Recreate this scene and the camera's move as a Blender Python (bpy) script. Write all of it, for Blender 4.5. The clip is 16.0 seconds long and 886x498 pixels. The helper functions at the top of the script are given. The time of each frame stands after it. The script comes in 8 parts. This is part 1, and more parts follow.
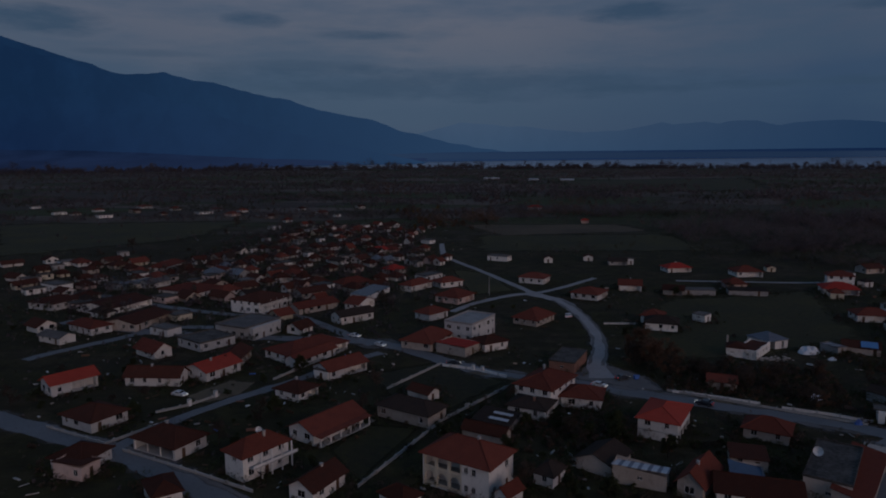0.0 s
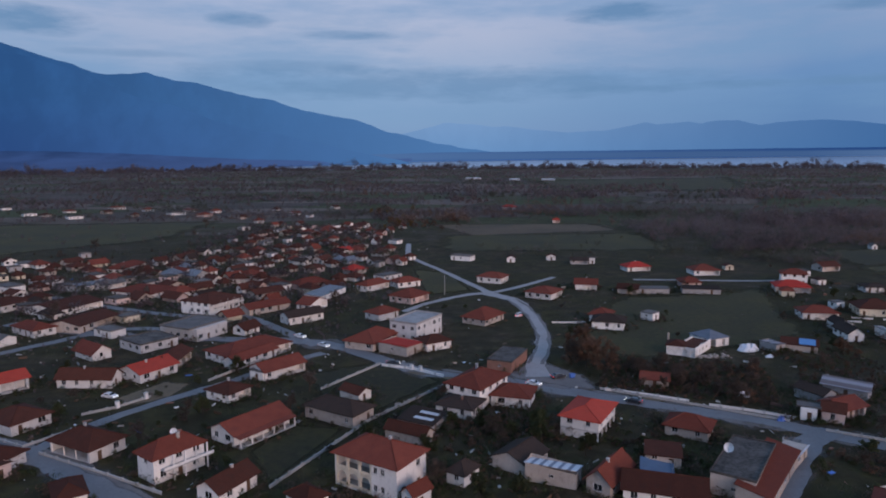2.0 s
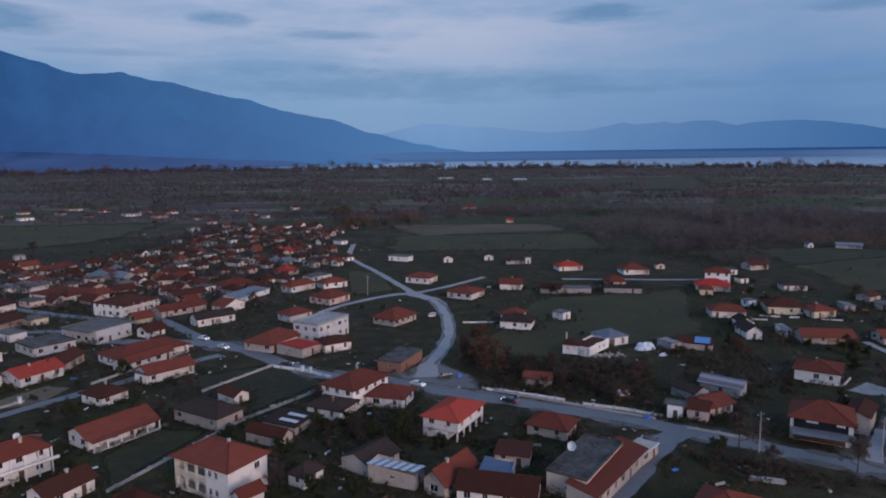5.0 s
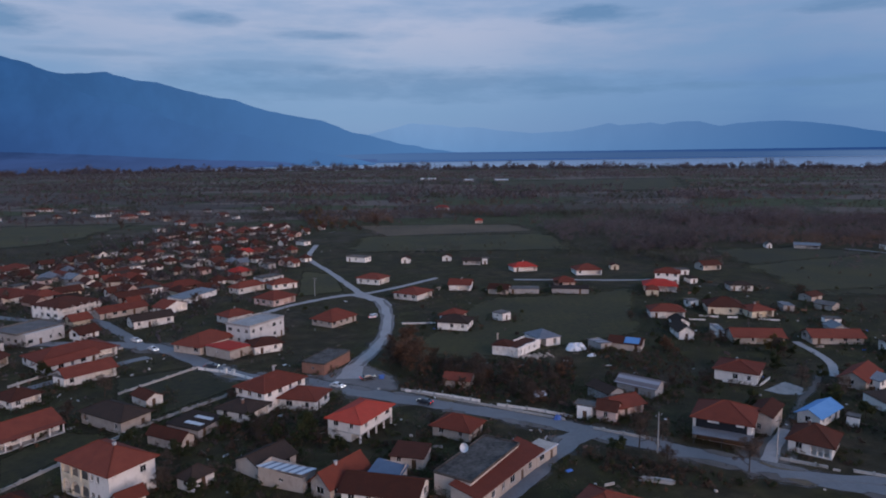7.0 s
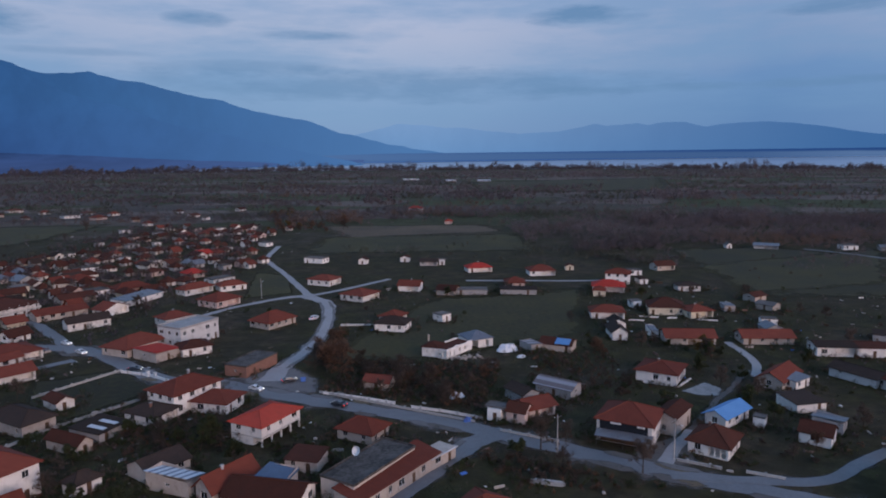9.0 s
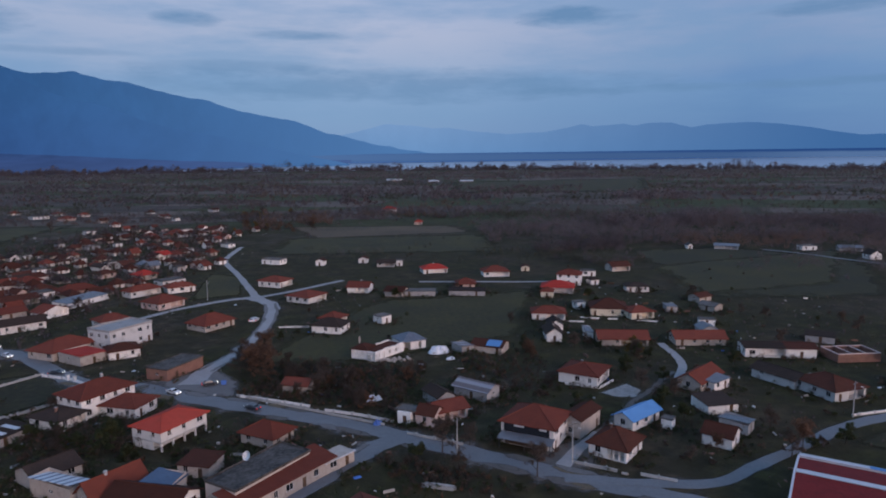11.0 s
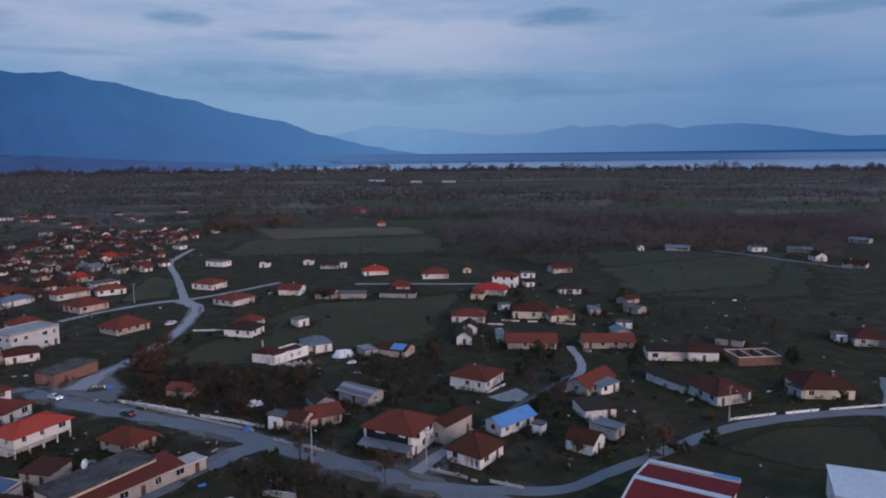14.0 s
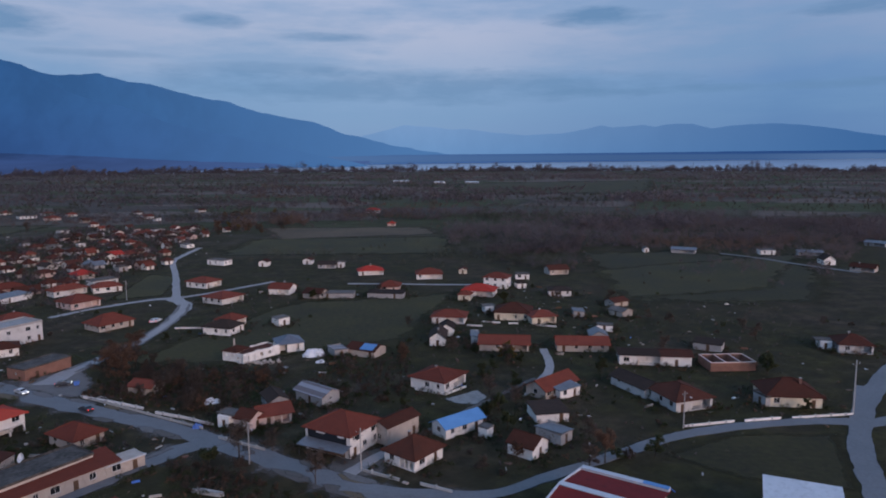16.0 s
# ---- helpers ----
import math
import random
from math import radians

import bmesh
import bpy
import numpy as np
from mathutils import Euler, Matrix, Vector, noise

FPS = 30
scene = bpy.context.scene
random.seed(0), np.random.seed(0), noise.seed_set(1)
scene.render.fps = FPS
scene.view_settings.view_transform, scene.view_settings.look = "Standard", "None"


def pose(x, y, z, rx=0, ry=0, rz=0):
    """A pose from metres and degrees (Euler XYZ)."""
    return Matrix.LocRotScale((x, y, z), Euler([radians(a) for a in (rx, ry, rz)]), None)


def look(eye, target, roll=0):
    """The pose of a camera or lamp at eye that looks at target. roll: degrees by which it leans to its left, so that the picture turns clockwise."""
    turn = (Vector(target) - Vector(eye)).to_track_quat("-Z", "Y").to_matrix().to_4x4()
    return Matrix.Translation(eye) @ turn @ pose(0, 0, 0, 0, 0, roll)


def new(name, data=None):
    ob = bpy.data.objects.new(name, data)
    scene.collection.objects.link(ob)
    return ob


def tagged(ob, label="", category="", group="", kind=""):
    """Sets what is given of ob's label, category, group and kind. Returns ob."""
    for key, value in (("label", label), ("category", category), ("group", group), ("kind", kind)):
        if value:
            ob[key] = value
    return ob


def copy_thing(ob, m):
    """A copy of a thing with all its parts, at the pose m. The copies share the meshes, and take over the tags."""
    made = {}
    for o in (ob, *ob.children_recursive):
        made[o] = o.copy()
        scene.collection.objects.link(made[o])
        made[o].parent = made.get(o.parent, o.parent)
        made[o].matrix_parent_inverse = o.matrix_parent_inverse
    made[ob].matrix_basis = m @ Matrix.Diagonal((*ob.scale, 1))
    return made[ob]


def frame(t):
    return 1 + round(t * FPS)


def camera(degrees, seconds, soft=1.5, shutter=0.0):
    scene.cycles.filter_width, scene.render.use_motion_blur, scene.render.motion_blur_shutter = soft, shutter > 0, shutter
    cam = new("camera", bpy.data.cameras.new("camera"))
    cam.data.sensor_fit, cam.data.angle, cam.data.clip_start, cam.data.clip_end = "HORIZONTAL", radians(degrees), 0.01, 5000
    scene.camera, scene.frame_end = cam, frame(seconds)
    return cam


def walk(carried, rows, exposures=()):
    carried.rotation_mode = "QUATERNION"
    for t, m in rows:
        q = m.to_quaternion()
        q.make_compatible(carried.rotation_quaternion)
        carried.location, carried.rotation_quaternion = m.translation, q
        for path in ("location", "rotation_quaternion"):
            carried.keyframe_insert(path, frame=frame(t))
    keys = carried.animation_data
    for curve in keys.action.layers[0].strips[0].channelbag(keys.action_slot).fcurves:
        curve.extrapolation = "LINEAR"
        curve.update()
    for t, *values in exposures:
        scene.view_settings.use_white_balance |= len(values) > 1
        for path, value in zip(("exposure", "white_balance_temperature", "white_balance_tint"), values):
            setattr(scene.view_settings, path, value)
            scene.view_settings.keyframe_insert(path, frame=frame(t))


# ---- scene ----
cam = camera(66.1, 16.0, soft=1.9)
METRES, EYE, TILT, LEAN, TURN = 150.0, 64.1, -7.82, 0.31, 0.0
ROWS = [
    (0.0, 0.0, 0.0, 0.0, 0.0, 0.0, 0.0),
    (0.5, 0.0212, 0.0006, -0.0, -0.29, -0.01, 0.07),
    (1.0, 0.0452, 0.0007, -0.0006, -0.55, 0.01, 0.12),
    (1.5, 0.0714, 0.0006, -0.0012, -0.81, 0.02, 0.19),
    (2.0, 0.0994, 0.0002, -0.0016, -1.05, 0.02, 0.25),
    (2.5, 0.1288, -0.0003, -0.0017, -1.29, 0.02, 0.3),
    (3.0, 0.1591, -0.0009, -0.0018, -1.53, 0.01, 0.35),
    (3.5, 0.1902, -0.0013, -0.0017, -1.76, 0.01, 0.4),
    (4.0, 0.2216, -0.0018, -0.0019, -1.99, 0.01, 0.44),
    (6.5, 0.3825, -0.0065, -0.0021, -3.11, 0.04, 0.59),
    (7.0, 0.415, -0.0073, -0.0022, -3.32, 0.05, 0.61),
    (7.5, 0.4475, -0.0081, -0.0021, -3.54, 0.06, 0.63),
    (8.0, 0.4802, -0.0089, -0.0019, -3.74, 0.06, 0.66),
    (8.5, 0.5127, -0.0098, -0.0019, -3.95, 0.07, 0.69),
    (9.0, 0.5454, -0.0106, -0.0019, -4.15, 0.08, 0.71),
    (11.5, 0.7078, -0.0153, -0.0006, -5.15, 0.1, 0.82),
    (12.0, 0.7405, -0.0162, -0.0005, -5.32, 0.11, 0.83),
    (12.5, 0.7731, -0.0171, 0.0002, -5.49, 0.11, 0.87),
    (13.0, 0.8059, -0.0178, 0.0004, -5.6, 0.12, 0.87),
    (13.5, 0.8381, -0.0189, 0.0007, -5.65, 0.13, 0.87),
    (14.0, 0.8706, -0.0197, 0.0007, -5.47, 0.15, 0.83),
    (14.5, 0.9032, -0.0201, 0.0004, -5.28, 0.16, 0.8),
    (15.0, 0.935, -0.0208, 0.0002, -4.79, 0.18, 0.74),
    (15.5, 0.9673, -0.0215, -0.0, -3.93, 0.19, 0.58),
    (16.0, 0.9997, -0.0217, -0.0004, -2.92, 0.21, 0.41),
]
# the clip fades in from dark over its first second and a half
EXPOSURES = [(0.0, -2.02), (0.25, -1.5), (0.5, -1.0), (0.75, -0.55), (1.0, -0.25), (1.25, -0.07), (1.5, 0.0), (16.0, 0.0)]
walk(cam, [(t, pose(0, 0, EYE, TILT, LEAN, TURN) @ pose(METRES * x, METRES * y, METRES * z, 90 + pitch, roll, yaw)) for t, x, y, z, yaw, pitch, roll in ROWS],
     exposures=EXPOSURES)


# ---------------------------------------------------------------- node helpers
class Nodes:
    """Short names for building a node tree."""

    def __init__(self, tree):
        self.tree = tree

    def add(self, kind, **given):
        node = self.tree.nodes.new("ShaderNode" + kind)
        for key, value in given.items():
            if key in node.inputs:
                node.inputs[key].default_value = value
        return node

    def link(self, a, b):
        self.tree.links.new(a, b)

    def math(self, op, a, b=0.0, c=0.0, clamp=False):
        node = self.tree.nodes.new("ShaderNodeMath")
        node.operation, node.use_clamp = op, clamp
        for n, v in enumerate((a, b, c)):
            if isinstance(v, (int, float)):
                node.inputs[n].default_value = v
            else:
                self.link(v, node.inputs[n])
        return node.outputs[0]

    def mix(self, fac, a, b, mode="MIX"):
        node = self.tree.nodes.new("ShaderNodeMix")
        node.data_type, node.blend_type = "RGBA", mode
        for socket, v in ((node.inputs[0], fac), (node.inputs[6], a), (node.inputs[7], b)):
            if isinstance(v, (int, float)):
                socket.default_value = v
            elif isinstance(v, tuple):
                socket.default_value = (*v, 1.0)
            else:
                self.link(v, socket)
        return node.outputs[2]

    def ramp(self, fac, stops):
        node = self.tree.nodes.new("ShaderNodeValToRGB")
        els = node.color_ramp.elements
        while len(els) < len(stops):
            els.new(0.5)
        for el, (at, col) in zip(els, stops):
            el.position = at
            el.color = (*col, 1.0) if isinstance(col, tuple) else (col, col, col, 1.0)
        self.link(fac, node.inputs[0])
        return node.outputs[0]

    def noise(self, vector, scale, detail=4.0, rough=0.55):
        node = self.tree.nodes.new("ShaderNodeTexNoise")
        node.inputs["Scale"].default_value = scale
        node.inputs["Detail"].default_value = detail
        node.inputs["Roughness"].default_value = rough
        if vector is not None:
            self.link(vector, node.inputs["Vector"])
        return node.outputs["Fac"]

    def stretch(self, vector, scale, move=(0, 0, 0), turn=(0, 0, 0)):
        node = self.tree.nodes.new("ShaderNodeMapping")
        node.inputs["Scale"].default_value = scale
        node.inputs["Location"].default_value = move
        node.inputs["Rotation"].default_value = turn
        self.link(vector, node.inputs["Vector"])
        return node.outputs[0]


# ---------------------------------------------------------------- sky and light: blue dusk under thin cloud
SUN_POWER = 2.2
BANKS = [
    ((-0.53, 0.167), (0.10, 0.020), 0.85),
    ((-0.40, 0.135), (0.10, 0.006), 0.4),
    ((-0.26, 0.184), (0.050, 0.012), 0.8),
    ((-0.115, 0.167), (0.085, 0.007), 0.75),
    ((0.27, 0.190), (0.085, 0.016), 0.9),
    ((0.60, 0.18), (0.10, 0.012), 0.75),
    ((0.02, 0.100), (0.42, 0.026), 0.65),
    ((-0.20, 0.122), (0.16, 0.012), 0.5),
    ((0.50, 0.090), (0.34, 0.007), 0.6),
]
SUN_HEIGHT, SUN_TURN = radians(12), radians(144)
world = bpy.data.worlds.new("dusk_sky")
scene.world = world
world.use_nodes = True
world.node_tree.nodes.clear()
N = Nodes(world.node_tree)
coord = N.add("TexCoord").outputs["Generated"]
sep = N.add("SeparateXYZ")
N.link(coord, sep.inputs[0])
dx, dy, dz = sep.outputs
azimuth = N.math("ARCTAN2", dx, dy)
height = N.math("ARCSINE", dz)
bent = N.math("ADD", height, N.math("MULTIPLY_ADD", N.noise(coord, 5.0, 4.0), 0.06, -0.03))
base = N.ramp(N.math("MULTIPLY", bent, 2.0 / math.pi, clamp=True), [
    (0.0, (0.125, 0.21, 0.41)), (0.040, (0.145, 0.24, 0.435)), (0.066, (0.172, 0.262, 0.46)), (0.080, (0.235, 0.298, 0.475)), (0.112, (0.305, 0.338, 0.50)),
    (0.15, (0.275, 0.328, 0.515)), (0.30, (0.22, 0.325, 0.58)), (1.0, (0.21, 0.32, 0.60))])
comb = N.add("CombineXYZ")
N.link(azimuth, comb.inputs[0])
N.link(height, comb.inputs[1])
flat = comb.outputs[0]
# the light fades from the pale middle of the view to deeper blue on its right
deep = N.ramp(N.math("MULTIPLY_ADD", azimuth, 0.8, 0.42), [(0.10, 0.35), (0.34, 0.0), (0.50, 0.15), (0.82, 1.0), (1.0, 0.7)])
base = N.mix(deep, base, N.mix(1.0, base, (0.55, 0.70, 0.84), "MULTIPLY"))
streaks = N.noise(N.stretch(flat, (2.2, 13.0, 1.0), (1.3, 0.2, 0.0)), 1.6, 5.0, 0.55)
puffs = N.noise(N.stretch(flat, (9.0, 40.0, 1.0), (4.0, 1.0, 0.0)), 1.4, 7.0, 0.62)
cloud = N.ramp(N.math("ADD", N.math("MULTIPLY", streaks, 0.7), N.math("MULTIPLY", puffs, 0.3)), [(0.43, 0.0), (0.60, 1.0)])
low = N.ramp(height, [(0.02, 0.0), (0.10, 1.0)])
base = N.mix(N.math("MULTIPLY", N.math("MULTIPLY", cloud, low), 0.55), base, (0.115, 0.215, 0.41))


def cloud_bank(below, at, size, strength, colour):
    """A soft bank of cloud round a direction (azimuth, height), in radians."""
    ragged = N.math("MULTIPLY", N.math("SUBTRACT", puffs, 0.5), 3.0)
    a = N.math("DIVIDE", N.math("SUBTRACT", azimuth, at[0]), size[0])
    b = N.math("DIVIDE", N.math("SUBTRACT", height, at[1]), size[1])
    far = N.math("ADD", N.math("ADD", N.math("MULTIPLY", a, a), N.math("MULTIPLY", b, b)), ragged)
    return N.mix(N.math("MULTIPLY", N.ramp(far, [(0.0, 1.0), (1.0, 0.0)]), strength), below, colour)


DARK_CLOUD = (0.085, 0.17, 0.34)
for at, size, strength in BANKS:
    base = cloud_bank(base, at, size, strength, DARK_CLOUD)
sky = N.add("TexSky")
sky.sky_type, sky.sun_disc = "NISHITA", False
sky.sun_elevation, sky.sun_rotation = SUN_HEIGHT, SUN_TURN
lit = N.mix(1.0, N.mix(0.004, base, sky.outputs[0]), (1.36, 1.38, 1.27), "MULTIPLY")
background = N.add("Background", Strength=1.0)
N.link(lit, background.inputs[0])
N.link(background.outputs[0], N.add("OutputWorld").inputs[0])

sun = new("sun", bpy.data.lights.new("sun", "SUN"))
sun.data.energy, sun.data.angle, sun.data.color = SUN_POWER, radians(40), (1.0, 0.73, 0.665)
sun.matrix_world = look((0, 0, 0), (-math.sin(SUN_TURN) * math.cos(SUN_HEIGHT), -math.cos(SUN_TURN) * math.cos(SUN_HEIGHT), -math.sin(SUN_HEIGHT)))


# ---------------------------------------------------------------- materials
def surf(name, low_col, high_col, rough=0.85, grain=6.0, blotch=0.35, spread=0.5, bump=0.15, metal=0.0, stain=None, vary=0.25, pattern=None, gloss=0.35, thin=0.0, leafy=False):
    """A plain surface: two tones mixed by fine grain and broad blotches, stains, relief, and a change of tone from thing to thing."""
    m = bpy.data.materials.new(name)
    m.use_nodes = True
    n = Nodes(m.node_tree)
    bsdf = m.node_tree.nodes["Principled BSDF"]
    info = n.add("ObjectInfo")
    shift = n.add("VectorMath")
    shift.operation = "MULTIPLY_ADD"
    n.link(n.add("TexCoord").outputs["Object"], shift.inputs[0])
    shift.inputs[1].default_value = (1, 1, 1)
    spin = n.add("CombineXYZ")
    n.link(n.math("MULTIPLY", info.outputs["Random"], 97.0), spin.inputs[0])
    n.link(n.math("MULTIPLY", info.outputs["Random"], 53.0), spin.inputs[1])
    n.link(spin.outputs[0], shift.inputs[2])
    at = shift.outputs[0]
    fine, broad = n.noise(at, grain, 5.0), n.noise(at, blotch, 4.0)
    fac = n.ramp(n.math("ADD", n.math("MULTIPLY", fine, 0.45), n.math("MULTIPLY", broad, 0.55)), [(0.5 - spread / 2, 0.0), (0.5 + spread / 2, 1.0)])
    col = n.mix(fac, low_col, high_col)
    if stain:
        streak = n.noise(n.stretch(at, (0.8, 0.8, 0.45)), 0.9, 7.0, 0.7)
        col = n.mix(n.ramp(streak, [(0.52, 0.0), (0.78, 0.7)]), col, stain)
    relief = fine
    if pattern:
        wave = n.add("TexWave", Scale=pattern[1], Distortion=pattern[2])
        wave.wave_type, wave.bands_direction = "BANDS", pattern[0]
        n.link(n.add("TexCoord").outputs["Object"], wave.inputs["Vector"])
        relief = n.math("ADD", n.math("MULTIPLY", fine, 0.3), wave.outputs["Fac"])
        col = n.mix(n.math("MULTIPLY", wave.outputs["Fac"], 0.22), col, tuple(c * 0.55 for c in low_col))
    tone = n.math("ADD", n.math("MULTIPLY", info.outputs["Random"], vary), 1.0 - vary / 2)
    bright = n.add("HueSaturation")
    n.link(tone, bright.inputs["Value"])
    n.link(col, bright.inputs["Color"])
    n.link(bright.outputs[0], bsdf.inputs["Base Color"])
    if thin:  # the growth or dust thins out towards the sheet's borders
        rim = n.add("Attribute")
        rim.attribute_name = "core"
        ragged = n.math("ADD", n.noise(at, thin, 6.0, 0.7), n.math("MULTIPLY", rim.outputs["Fac"], 0.75))
        n.link(n.ramp(ragged, [(0.62, 0.0), (1.05, 1.0)]), bsdf.inputs["Alpha"])
    bsdf.inputs["Metallic"].default_value = metal
    bsdf.inputs["Specular IOR Level"].default_value = gloss
    n.link(n.math("ADD", n.math("MULTIPLY", broad, 0.2), rough - 0.1, clamp=True), bsdf.inputs["Roughness"])
    b = n.add("Bump", Strength=bump, Distance=0.05)
    n.link(relief, b.inputs["Height"])
    n.link(b.outputs[0], bsdf.inputs["Normal"])
    if leafy:  # leaves and fine twigs let half of the light through
        veil, both = n.add("BsdfTranslucent"), n.add("MixShader", Fac=0.5)
        n.link(bright.outputs[0], veil.inputs["Color"])
        n.link(bsdf.outputs[0], both.inputs[1])
        n.link(veil.outputs[0], both.inputs[2])
        n.link(both.outputs[0], m.node_tree.nodes["Material Output"].inputs["Surface"])
    return m


